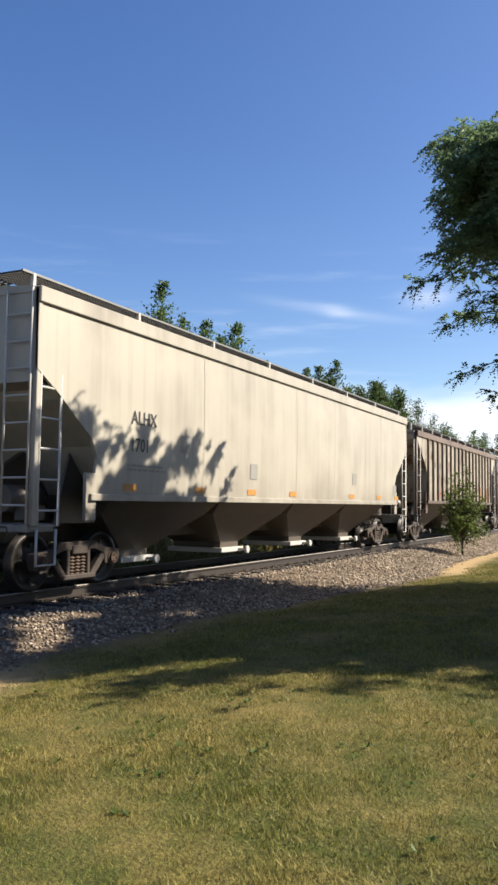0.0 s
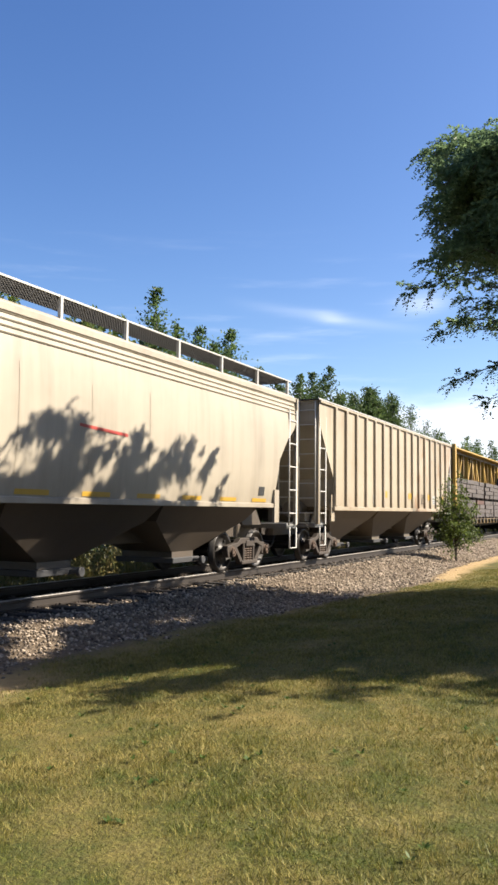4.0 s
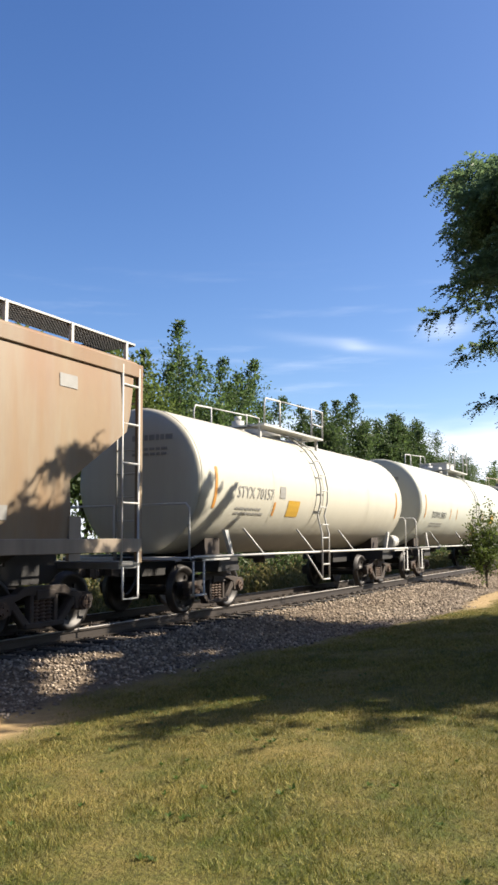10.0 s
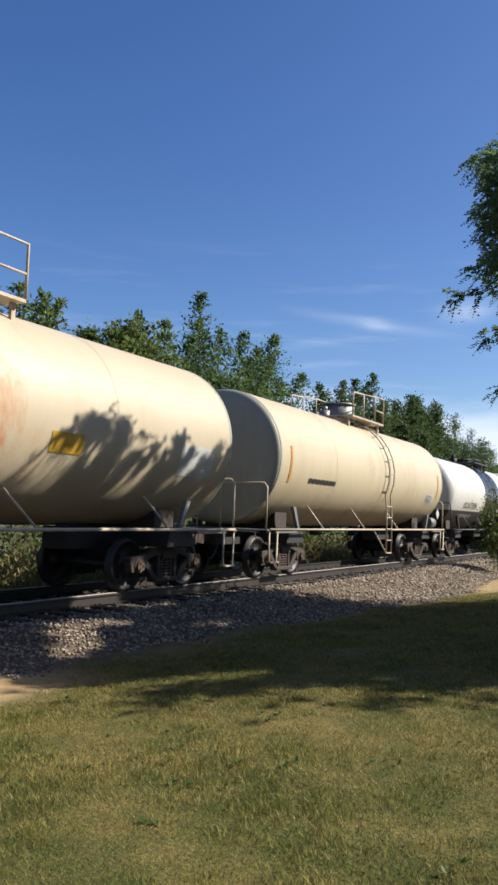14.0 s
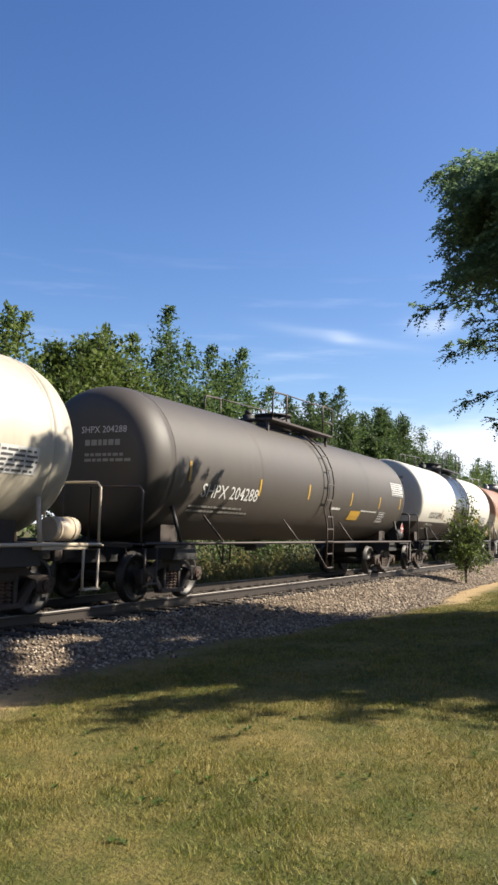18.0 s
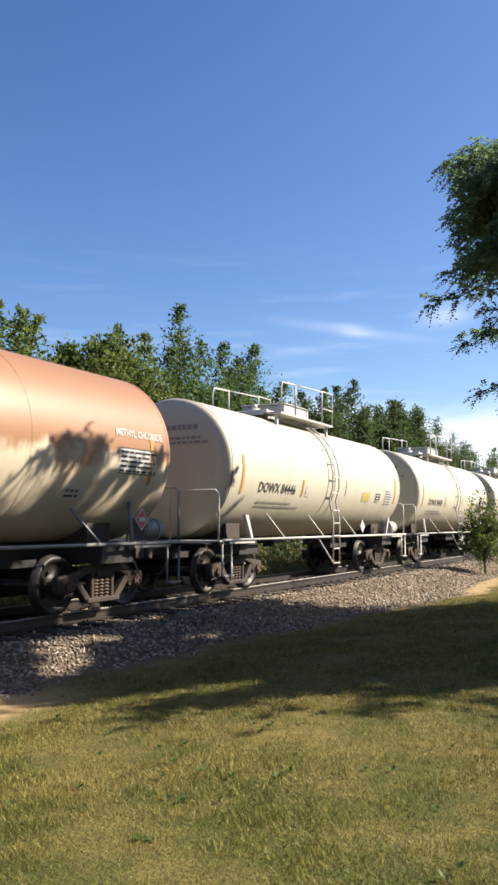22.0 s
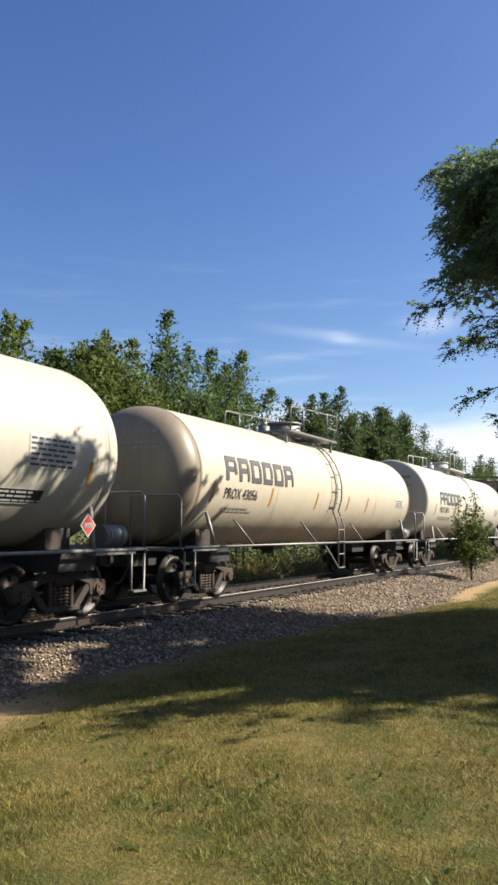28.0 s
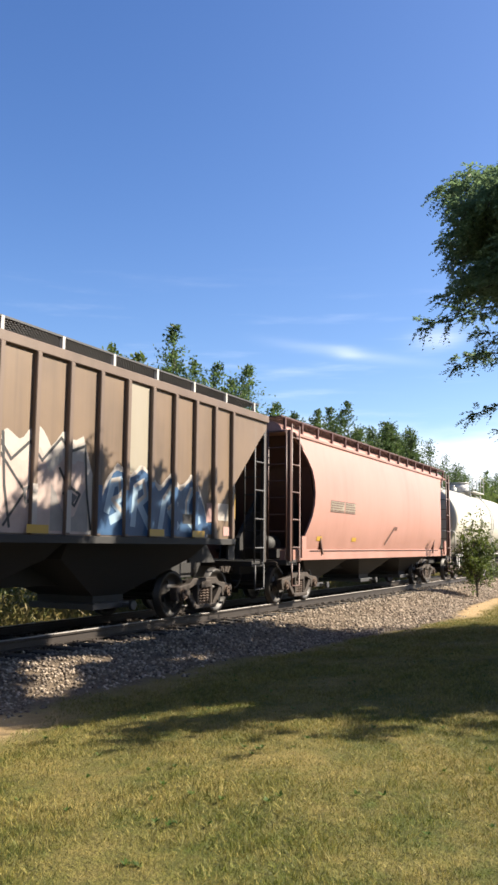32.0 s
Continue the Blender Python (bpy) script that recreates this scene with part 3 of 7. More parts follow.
        part("end_platform", bm, frame_mat, car)
        for s in (-1, 1):
            y = s * (width - 0.02)
            ladder(car, e + sgn * 0.10, e + sgn * 0.56, y, 1.05, zc + 0.15, ladder_mat, 5)
            bm = bmesh.new()
            xa, xb = e + sgn * 0.10, e + sgn * 0.52
            pipe(bm, [(xa, y, 1.0), (xa, y, 0.48), (xb, y, 0.48), (xb, y, 1.0)], 0.022)
            part("sill_step", bm, ladder_mat, car)
            # bolster web plate beside the slope sheet
            bm = bmesh.new()
            x = e + sgn * (cut[-1][0] - 0.02)
            prism(bm, [(x - sgn * 0.16, sill + 0.35), (x + sgn * 0.1, sill + 0.35), (x + sgn * 0.1, 1.12), (x - sgn * 0.16, 1.12)], s * (width - 0.02), s * (width - 0.08))
            part("jacking_post", bm, sill_mat, car)
    bm = bmesh.new()
    cyl(bm, (-0.02, 0.62, 2.55), (-0.07, 0.62, 2.55), 0.28, 18)
    cyl(bm, (0.3, 0.62, 2.55), (-0.02, 0.62, 2.55), 0.03, 6)
    part("brake_wheel", bm, M_DARK, car)
    bm = bmesh.new()
    cyl(bm, (0.45, -0.55, 1.45), (1.25, -0.55, 1.45), 0.22, 14)
    box(bm, 0.6, 1.0, -0.95, -0.7, 1.12, 1.35)
    part("air_reservoir", bm, under, car)
    # centre sill and hopper bays
    bm = bmesh.new()
    box(bm, -0.02, L + 0.02, -0.26, 0.26, 0.72, 1.06)
    bev(bm, 0.01)
    part("center_sill", bm, under, car)
    xs = cut[-1][0] + 0.62
    bl = (L - 2 * xs) / bays
    for k in range(bays):
        a, b = xs + k * bl, xs + (k + 1) * bl
        m = (a + b) / 2
        w = width - 0.12
        bm = bmesh.new()
        rings = []
        for z, hx, hy in ((sill, bl / 2, w), (1.18, bl / 2 - 0.18, w * 0.78), (0.52, 0.44, 0.62), (0.40, 0.44, 0.62)):
            rings.append([(m - hx, -hy, z), (m + hx, -hy, z), (m + hx, hy, z), (m - hx, hy, z)])
        loft(bm, rings, smooth=False)
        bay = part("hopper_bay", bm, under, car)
        bm = bmesh.new()
        box(bm, m - 0.55, m + 0.55, -0.72, 0.72, 0.29, 0.40)
        cyl(bm, (m + 0.3, -0.95, 0.34), (m + 0.3, 0.95, 0.34), 0.035, 8)
        cyl(bm, (m + 0.3, -0.97, 0.34), (m + 0.3, -0.90, 0.34), 0.09, 10)
        bev(bm, 0.01)
        part("outlet_gate", bm, gate_mat or M_DARK, bay)
    add_gear(car, L, 1.75)
    return car, (lambda x, z: -half(min(max(z, sill), eave)))


# ---- tank cars ----
def tank_car(name, label, x0, length, shell, head, fittings, radius=1.5, zc=2.62, deck_mat=None, platform=0.52, plat_len=2.6, bracket="box", ladder_x=0.55, head_gap=0.32, dome=True, band=None, lower=None, bonnet=None, head_deep=0.55, rail_h=0.85, rail_mat=None, bow=None, drum=True):
    car = start_car(name, label, "freight car", x0)
    deck_mat, rail_mat, bonnet = deck_mat or fittings, rail_mat or fittings, bonnet or fittings
    L, R = length, radius
    bow = bow or (0.30 if head_deep < 0.5 else 0.45)
    head_deep = 0.17 if head_deep < 0.5 else head_deep
    a, b = head_gap + head_deep, L - head_gap - head_deep

    def surf(x, z):
        u = max(-0.999, min(0.999, (z - zc) / R))
        return -R * math.sqrt(1 - u * u)

    def head_x(y, z):
        """The leading head's surface."""
        rho = min(0.999, math.hypot(y, z - zc) / R)
        return a - head_deep * math.sqrt(max(0.0, 1 - rho ** (2 / bow))) - 0.012

    surf.head = head_x
    surf.middle = zc

    n = 56

    def ring(x, r):
        return [(x, -r * math.cos(2 * math.pi * k / n), zc + r * math.sin(2 * math.pi * k / n)) for k in range(n)]

    def course(x1, x2, material, nm="shell_course", r=R, lo=None):
        bm = bmesh.new()
        m = max(2, int((x2 - x1) / 1.2) + 1)
        loft(bm, [ring(x1 + (x2 - x1) * k / (m - 1), r) for k in range(m)], caps=False)
        return part(nm, bm, material, car)

    for k in (1, 2, 3):
        x = a + (b - a) * k / 4
        bm = bmesh.new()
        loft(bm, [ring(x - 0.03, R + 0.004), ring(x + 0.03, R + 0.004)], caps=False)
        part("weld_seam", bm, shell, car)
    course(a, b, shell, "tank_shell")
    for e, sgn in ((a, -1), (b, 1)):
        bm = bmesh.new()
        rings = []
        for k in range(15):
            t = math.pi / 2 * (1 - (1 - k / 14) ** 2.6)
            rings.append(ring(e + sgn * head_deep * math.sin(t), max(0.02, R * math.cos(t) ** bow)))
        loft(bm, rings, caps=True)
        part("tank_head", bm, head, car)
        bm = bmesh.new()
        loft(bm, [ring(e - sgn * 0.05, R + 0.005), ring(e + sgn * 0.01, R + 0.005)], caps=False)
        part("head_seam", bm, head, car)
    if band:
        for x1, x2, m in band:
            course(x1, x2, m, "painted_band", R + 0.008)
    # stub sills and saddles at the trucks
    inset = 1.55 if L < 13.5 else 1.75
    for e, sgn in ((0.0, 1), (L, -1)):
        bm = bmesh.new()
        box(bm, min(e, e + sgn * 3.6), max(e, e + sgn * 3.6), -0.28, 0.28, 0.72, 1.10)
        x = e + sgn * inset
        for s in (-1, 1):
            prism(bm, [(x - 0.45, 0.78), (x + 0.45, 0.78), (x + 0.35, 1.12), (x - 0.35, 1.12)], s * 0.25, s * 1.35)
        bev(bm, 0.01)
        part("stub_sill", bm, M_BLACK, car)
        bm = bmesh.new()
        loft(bm, [[(x + hx, y, 1.10) for y in (-0.95, 0.95)] + [(x + hx, y, zc - math.sqrt(max(0.01, (R + 0.01) ** 2 - y * y))) for y in (0.95, 0.7, 0.35, 0, -0.35, -0.7, -0.95)] for hx in (-0.3, 0.3)], smooth=False)
        part("saddle", bm, M_TRUCK, car)
        # platform, end rail, steps
        bm = bmesh.new()
        box(bm, min(e, e + sgn * 0.42), max(e, e + sgn * 0.42), -1.52, 1.52, 1.02, 1.10)
        box(bm, min(e, e + sgn * 1.5), max(e, e + sgn * 1.5), -1.52, -1.30, 1.02, 1.08)
        box(bm, min(e, e + sgn * 1.5), max(e, e + sgn * 1.5), 1.30, 1.52, 1.02, 1.08)
        bev(bm, 0.008)
        part("end_platform", bm, deck_mat, car)
        for s in (-1, 1):
            bm = bmesh.new()
            y = s * 1.45
            pipe(bm, [(e + sgn * 0.06, y, 1.08), (e + sgn * 0.06, y, 2.02), (e + sgn * 0.06, y - s * 0.07, 2.10), (e + sgn * 0.06, y - s * 1.15, 2.10), (e + sgn * 0.06, y - s * 1.15, 1.08)], 0.024)
            part("end_rail", bm, rail_mat, car)
            bm = bmesh.new()
            pipe(bm, [(e + sgn * 0.12, s * 1.50, 1.06), (e + sgn * 0.12, s * 1.50, 0.40), (e + sgn * 0.50, s * 1.50, 0.40), (e + sgn * 0.50, s * 1.50, 1.06)], 0.024)
            box(bm, min(e + sgn * 0.12, e + sgn * 0.50), max(e + sgn * 0.12, e + sgn * 0.50), s * 1.50 - 0.06, s * 1.50 + 0.06, 0.385, 0.415)
            part("sill_step", bm, rail_mat, car)
            if bracket == "box":
                bm = bmesh.new()
                x1, x2 = e + sgn * (inset - 0.22), e + sgn * (inset + 0.16)
                prism(bm, [(x1 + sgn * 0.30, 1.08), (x2, 1.08), (x2 - sgn * 0.24, 1.62), (x1, 1.62)], s * 1.38, s * 1.30)
                part("bracket", bm, fittings, car)
            else:
                bm = bmesh.new()
                pipe(bm, [(e + sgn * (inset - 0.3), s * 1.44, 1.06), (e + sgn * (inset - 0.42), s * 1.26, 1.80)], 0.04)
                part("bracket", bm, fittings, car)
    # long side rail with its braces
    for s in (-1, 1):
        bm = bmesh.new()
        pipe(bm, [(0.1, s * 1.52, 1.10), (L - 0.1, s * 1.52, 1.10)], 0.028, 8)
        part("side_rail", bm, rail_mat, car)
        k = 3.0
        while k < L - 2.4:
            bm = bmesh.new()
            pipe(bm, [(k, s * 1.52, 1.10), (k - 0.42, s * 1.24, 1.66)], 0.022)
            part("rail_brace", bm, rail_mat, car)
            k += (L - 5.4) / 3
    # ladder from the step up over the shell
    lx = L * ladder_x
    for s in (-1, 1):
        arc = [(s * (R + 0.10) * math.cos(math.radians(-22 + 104 * k / 8)), zc + (R + 0.10) * math.sin(math.radians(-22 + 104 * k / 8))) for k in range(9)]
        side = [(s * 1.58, 0.42), (s * 1.58, 1.55)] + arc
        bm = bmesh.new()
        pipe(bm, [(lx - 0.22, y, z) for y, z in side[::-1]] + [(lx + 0.22, y, z) for y, z in side], 0.022)
        lad = part("side_ladder", bm, rail_mat, car)
        for k in range(1, 5):
            share("rung", rung_mesh(0.44, 0.018, rail_mat), lad, pose(lx, s * 1.58, 0.46 + k * 0.33))
        for k in range(6):
            t = math.radians(-14 + 15 * k)
            share("rung", rung_mesh(0.44, 0.018, rail_mat), lad, pose(lx, s * (R + 0.10) * math.cos(t), zc + (R + 0.10) * math.sin(t)))
        bm = bmesh.new()
        pipe(bm, [(lx - 0.95, s * 1.46, 1.08), (lx - 0.22, s * 1.58, 0.42), (lx + 0.22, s * 1.58, 0.42)], 0.022)
        part("ladder_brace", bm, rail_mat, car)
    # top platform, guard rails, bonnet and valves
    px = lx - plat_len * 0.62
    zt = zc + R
    bm = bmesh.new()
    for s in (-1, 1):
        box(bm, px, px + plat_len, min(s * 0.55, s * 1.0), max(s * 0.55, s * 1.0), zt + 0.02, zt + 0.07)
    box(bm, px, px + 0.4, -0.6, 0.6, zt + 0.02, zt + 0.065)
    box(bm, px + plat_len - 0.4, px + plat_len, -0.6, 0.6, zt + 0.02, zt + 0.065)
    for x in (px + 0.1, px + plat_len - 0.1):
        for s in (-1, 1):
            box(bm, x - 0.04, x + 0.04, min(s * 0.8, s * 0.86), max(s * 0.8, s * 0.86), zt - 0.35, zt + 0.03)
    part("top_platform", bm, rail_mat, car)
    for s in (-1, 1):
        y = s * 0.98
        bm = bmesh.new()
        h = rail_h
        pipe(bm, [(px + 0.05, y, zt + 0.05), (px + 0.05, y, zt + h * 0.7), (px + 0.12, y, zt + h * 0.86), (px + 0.9, y, zt + h * 0.9)], 0.024)
        pipe(bm, [(px + 0.9, y, zt + 0.05), (px + 0.9, y, zt + h * 0.9)], 0.024)
        part("guard_rail", bm, rail_mat, car)
        bm = bmesh.new()
        pipe(bm, [(px + plat_len - 0.75, y, zt + 0.05), (px + plat_len - 0.75, y, zt + h), (px + plat_len, y, zt + h), (px + plat_len, y, zt + 0.05)], 0.026)
        pipe(bm, [(px + plat_len - 0.75, y, zt + h * 0.5), (px + plat_len, y, zt + h * 0.5)], 0.02)
        part("guard_rail", bm, rail_mat, car)
        if rail_h > 0.6:
            bm = bmesh.new()
            pipe(bm, [(px + 0.9, y, zt + h * 0.9), (px + plat_len - 0.75, y, zt + h * 0.98)], 0.018)
            part("top_rail", bm, rail_mat, car)
    if dome:
        bm = bmesh.new()
        if bracket == "box" and rail_h >= 0.9:
            box(bm, px + 0.98, px + plat_len - 0.85, -0.62, 0.62, zt - 0.1, zt + 0.40)
            box(bm, px + 0.94, px + plat_len - 0.81, -0.66, 0.66, zt + 0.40, zt + 0.44)
            box(bm, px + 0.30, px + 0.80, -0.45, 0.45, zt - 0.05, zt + 0.20)
            bev(bm, 0.02)
        else:
            cyl(bm, (px + plat_len * 0.52, 0, zt - 0.08), (px + plat_len * 0.52, 0, zt + platform), 0.48, 22)
            cyl(bm, (px + plat_len * 0.52, 0, zt + platform), (px + plat_len * 0.52, 0, zt + platform + 0.05), 0.52, 22)
        part("bonnet", bm, bonnet, car)
        bm = bmesh.new()
        cyl(bm, (px + plat_len * 0.2, 0.1, zt - 0.05), (px + plat_len * 0.2, 0.1, zt + 0.28), 0.16, 12)
        cyl(bm, (px + plat_len * 0.2, 0.1, zt + 0.28), (px + plat_len * 0.2, 0.1, zt + 0.40), 0.09, 10)
        part("valve", bm, bonnet, car)
    bm = bmesh.new()
    cyl(bm, (L * 0.42, 0, zc - R - 0.05), (L * 0.42, 0, zc - R - 0.28), 0.16, 12)
    box(bm, L * 0.42 - 0.3, L * 0.42 + 0.3, -0.3, 0.3, zc - R - 0.18, zc - R - 0.02)
    part("outlet_valve", bm, M_BLACK, car)
    if drum:
        bm = bmesh.new()
        cyl(bm, (L - 0.92, -1.12, 1.33), (L - 0.34, -1.12, 1.33), 0.19, 16)
        for x in (L - 0.80, L - 0.46):
            cyl(bm, (x - 0.02, -1.12, 1.33), (x + 0.02, -1.12, 1.33), 0.20, 16)
        part("brake_reservoir", bm, fittings, car)
    add_gear(car, L, inset)
    return car, surf


# ---- ground ----
def ground_z(x, y):
    """Lawn, a shallow swale, the ballast shoulder and the verge behind the track."""
    pts = [(-400, 0.3), (-30, 0.0), (-12, -0.12), (-9.5, -0.15), (-6.5, -0.22), (-4.5, -0.36), (-3.4, -0.46), (-2.8, -0.44), (-1.8, -0.22), (1.8, -0.22), (2.8, -0.45), (4, -0.55), (9, -0.5), (40, -0.3), (400, 0.0)]
    for (ya, za), (yb, zb) in zip(pts, pts[1:]):
        if ya <= y <= yb:
            u = (y - ya) / (yb - ya)
            return za + (zb - za) * u
    return 0.0


def toe(x):
    """Where the gravel ends on the lawn side."""
    u = max(0.0, min(1.0, (x - 11) / 10))
    v = max(0.0, min(1.0, (x - 18) / 10))
    return -2.9 - 1.75 * u + 1.0 * v * v * (3 - 2 * v) + 0.16 * math.sin(x * 1.7) + 0.1 * math.sin(x * 4.1)


def axis_steps(lo, hi, fine_lo, fine_hi, step):
    a = list(np.arange(fine_lo, fine_hi + step / 2, step))
    v, s = fine_lo, step
    left = []
    while v > lo:
        s *= 1.35
        v = max(lo, v - s)
        left.append(v)
    v, s = fine_hi, step
    right = []
    while v < hi:
        s *= 1.35
        v = min(hi, v + s)
        right.append(v)
    return left[::-1] + a + right


def make_ground():
    xs = axis_steps(-2500, 2500, -6, 60, 0.35)
    ys = axis_steps(-2500, 2500, -12, 6, 0.2)
    vs = [(x, y, ground_z(x, y) + (0.02 * noise.noise((x * 0.8, y * 0.8, 0)) if abs(y) > 1.9 and abs(x) < 90 and abs(y) < 30 else 0)) for y in ys for x in xs]
    n = len(xs)
    fs = [(j * n + i, j * n + i + 1, (j + 1) * n + i + 1, (j + 1) * n + i) for j in range(len(ys) - 1) for i in range(n - 1)]
    me = bpy.data.meshes.new("ground")
    me.from_pydata(vs, [], fs)
    me.polygons.foreach_set("use_smooth", [True] * len(fs))
    a = Mat("lawn_and_gravel_ground")
    # lawn: green against straw in patches
    patch = a.noise(1.5, 5, 0.66, (1, 1, 1), (3, 1, 0), 0.40, 0.66)
    fine = a.noise(9, 5, 0.7, (1, 1, 1), (0, 0, 0), 0.3, 0.7)
    lawn = a.mix(patch, (0.056, 0.074, 0.010), (0.225, 0.172, 0.052))
    lawn = a.mix(a.times(fine, 0.6), lawn, (0.075, 0.060, 0.022))
    lawn = a.mix(a.times(a.noise(45, 3, 0.7, (1, 1, 1), (2, 0, 0), 0.45, 0.62), 0.5), lawn, (0.030, 0.030, 0.010))
    straw = a.mix(a.noise(5, 4), (0.42, 0.30, 0.155), (0.30, 0.21, 0.10))
    grit = a.mix(a.noise(22, 4, 0.7), (0.05, 0.038, 0.027), (0.18, 0.136, 0.094))
    # a wavering border follows the foot of the gravel
    sep = a.nt.nodes.new("ShaderNodeSeparateXYZ")
    a.link(a.co, sep.inputs[0])
    wob = a.noise(0.9, 4, 0.6, (1, 1, 1), (0, 5, 0), 0.0, 1.0)

    def calc(op, p, q):
        m = a.nt.nodes.new("ShaderNodeMath")
        m.operation = op
        for k, v in enumerate((p, q)):
            if isinstance(v, (int, float)):
                m.inputs[k].default_value = v
            else:
                a.link(v, m.inputs[k])
        return m.outputs[0]

    def smooth(v, lo, hi):
        r = a.nt.nodes.new("ShaderNodeMapRange")
        r.interpolation_type = "SMOOTHSTEP"
        a.link(v, r.inputs[0])
        r.inputs[1].default_value, r.inputs[2].default_value = lo, hi
        return r.outputs[0]

    foot = calc("ADD", calc("MULTIPLY", smooth(sep.outputs[0], 11.0, 21.0), -1.75), calc("ADD", smooth(sep.outputs[0], 18.0, 28.0), -2.9))
    off = calc("ADD", calc("SUBTRACT", sep.outputs[1], foot), calc("MULTIPLY", calc("SUBTRACT", wob, 0.5), 0.9))
    ends = calc("ADD", calc("SUBTRACT", 1.0, smooth(sep.outputs[0], 6.2, 8.0)), smooth(sep.outputs[0], 19.0, 23.0))
    ends = calc("ADD", calc("MULTIPLY", ends, 0.75), 0.25)
    c = a.mix(calc("MULTIPLY", smooth(off, -1.25, -0.55), ends), lawn, straw)
    c = a.mix(smooth(off, -0.30, 0.10), c, grit)
    far_side = smooth(sep.outputs[1], 2.6, 3.2)
    soil = a.mix(a.noise(3, 5), (0.10, 0.088, 0.035), (0.045, 0.048, 0.018))
    c = a.mix(far_side, c, soil)
    a.bump(a.noise(30, 4, 0.7), 0.6, 0.03)
    me.materials.append(a.done(c, 0.95, 0, 0.2))
    tagged(new("ground", me), "mown lawn with dry patches, running down to gravel", "ground", kind="structure")


make_ground()


def stuff_mesh(name, verts, faces, material, label, category, normals=None):
    me = bpy.data.meshes.new(name)
    v = np.asarray(verts, dtype=np.float32)
    f = np.asarray(faces, dtype=np.int32)
    k = f.shape[1]
    me.vertices.add(len(v))
    me.vertices.foreach_set("co", v.ravel())
    me.loops.add(f.size)
    me.loops.foreach_set("vertex_index", f.ravel())
    me.polygons.add(len(f))
    me.polygons.foreach_set("loop_start", np.arange(0, f.size, k, dtype=np.int32))
    me.update(calc_edges=True)
    me.validate()
    me.materials.append(material)
    return me


def leafy(name, light, dark, dry=None, rough=0.55, through=0.42):
    a = Mat(name)
    light, dark, dry = (c and tuple(v * 0.82 for v in c) for c in (light, dark, dry))
    r = a.random(True)
    c = a.mix(r, dark, light)
    c = a.mix(a.times(a.noise(0.6, 3), 0.5), c, tuple(v * 0.7 for v in dark))
    if dry:
        broad = a.noise(1.5, 5, 0.66, (1, 1, 1), (3, 1, 0), 0.38, 0.66)
        tuft = a.noise(11, 4, 0.7, (1, 1, 1), (1, 4, 0), 0.40, 0.62)
        mixed = a.times(a.times(broad, tuft, "ADD"), a.times(r, 0.12, "ADD"))
        c = a.mix(a.times(mixed, 0.78), c, dry)
        c = a.mix(a.times(a.noise(16, 3, 0.7, (1, 1, 1), (7, 2, 0), 0.52, 0.66), 0.55), c, tuple(v * 0.5 for v in dark))
    m = a.done(c, rough, 0, 0.25)
    tr = a.nt.nodes.new("ShaderNodeBsdfTranslucent")
    a.link(c, tr.inputs[0])
    mx = a.nt.nodes.new("ShaderNodeMixShader")
    mx.inputs[0].default_value = through
    out = a.nt.nodes["Material Output"]
    a.link(a.b.outputs[0], mx.inputs[1])
    a.link(tr.outputs[0], mx.inputs[2])
    a.link(mx.outputs[0], out.inputs["Surface"])
    return m


def gz(xs, ys):
    yk = np.array([-30, -12, -9.5, -6.5, -4.5, -3.4, -2.8, -1.8, 1.8, 2.8, 4, 9, 40])
    zk = np.array([0.0, -0.12, -0.15, -0.22, -0.36, -0.46, -0.44, -0.22, -0.22, -0.45, -0.55, -0.5, -0.3])
    return np.interp(ys, yk, zk)


def make_grass():
    rng = np.random.default_rng(5)
    n = 420000
    u = rng.random(n) ** 1.7
    x = 1.6 + u * 24
    y = -9.6 + rng.random(n) * 7.2
    # thinner round the edges, so that the blades fade out
    m = 130000
    x = np.concatenate([x, np.abs(rng.normal(0, 1, m)) * -3.5 + 2.5 + 14 * rng.random(m) ** 3])
    y = np.concatenate([y, -6.5 + rng.normal(0, 3.4, m)])
    n += m
    lim = np.vectorize(toe)(x)
    edge = 0.2 + 0.65 * (np.clip((7.5 - x) / 1.5, 0, 1) + np.clip((x - 19) / 4, 0, 1))
    keep = (y < lim - edge - 0.6 * rng.random(n) ** 2) & ((y + 9.55 > 0.10 * x - 0.6) | (rng.random(n) < np.exp((y + 10.2 - 0.10 * x) * 0.8)))
    x, y = x[keep], y[keep]
    n = len(x)
    z = gz(x, y) - 0.005
    tall = rng.uniform(0.018, 0.05, n) * (1 + 0.35 * (rng.random(n) > 0.97))
    lean = rng.normal(0, 0.55, (n, 2)) * tall[:, None]
    ang = rng.uniform(0, math.pi, n)
    w = rng.uniform(0.0011, 0.0022, n) * (1 + np.abs(x) / 7)
    clump = np.sin(x * 7.3 + 3 * np.sin(y * 2.1)) * np.sin(y * 8.9 + 2 * np.sin(x * 3.3))
    tall = tall * (0.85 + 0.35 * np.clip(clump, -0.5, 1))
    dx, dy = np.cos(ang) * w, np.sin(ang) * w
    v = np.empty((n, 3, 3), np.float32)
    v[:, 0] = np.stack([x - dx, y - dy, z], 1)
    v[:, 1] = np.stack([x + dx, y + dy, z], 1)
    v[:, 2] = np.stack([x + lean[:, 0], y + lean[:, 1], z + tall], 1)
    me = stuff_mesh("grass", v.reshape(-1, 3), np.arange(3 * n).reshape(-1, 3), leafy("grass_blades", (0.185, 0.212, 0.021), (0.056, 0.080, 0.010), (0.43, 0.335, 0.108), 0.6, 0.25), "", "")
    tagged(new("grass", me), "short mown grass, green and straw-coloured blades", "grass", kind="stuff")


make_grass()


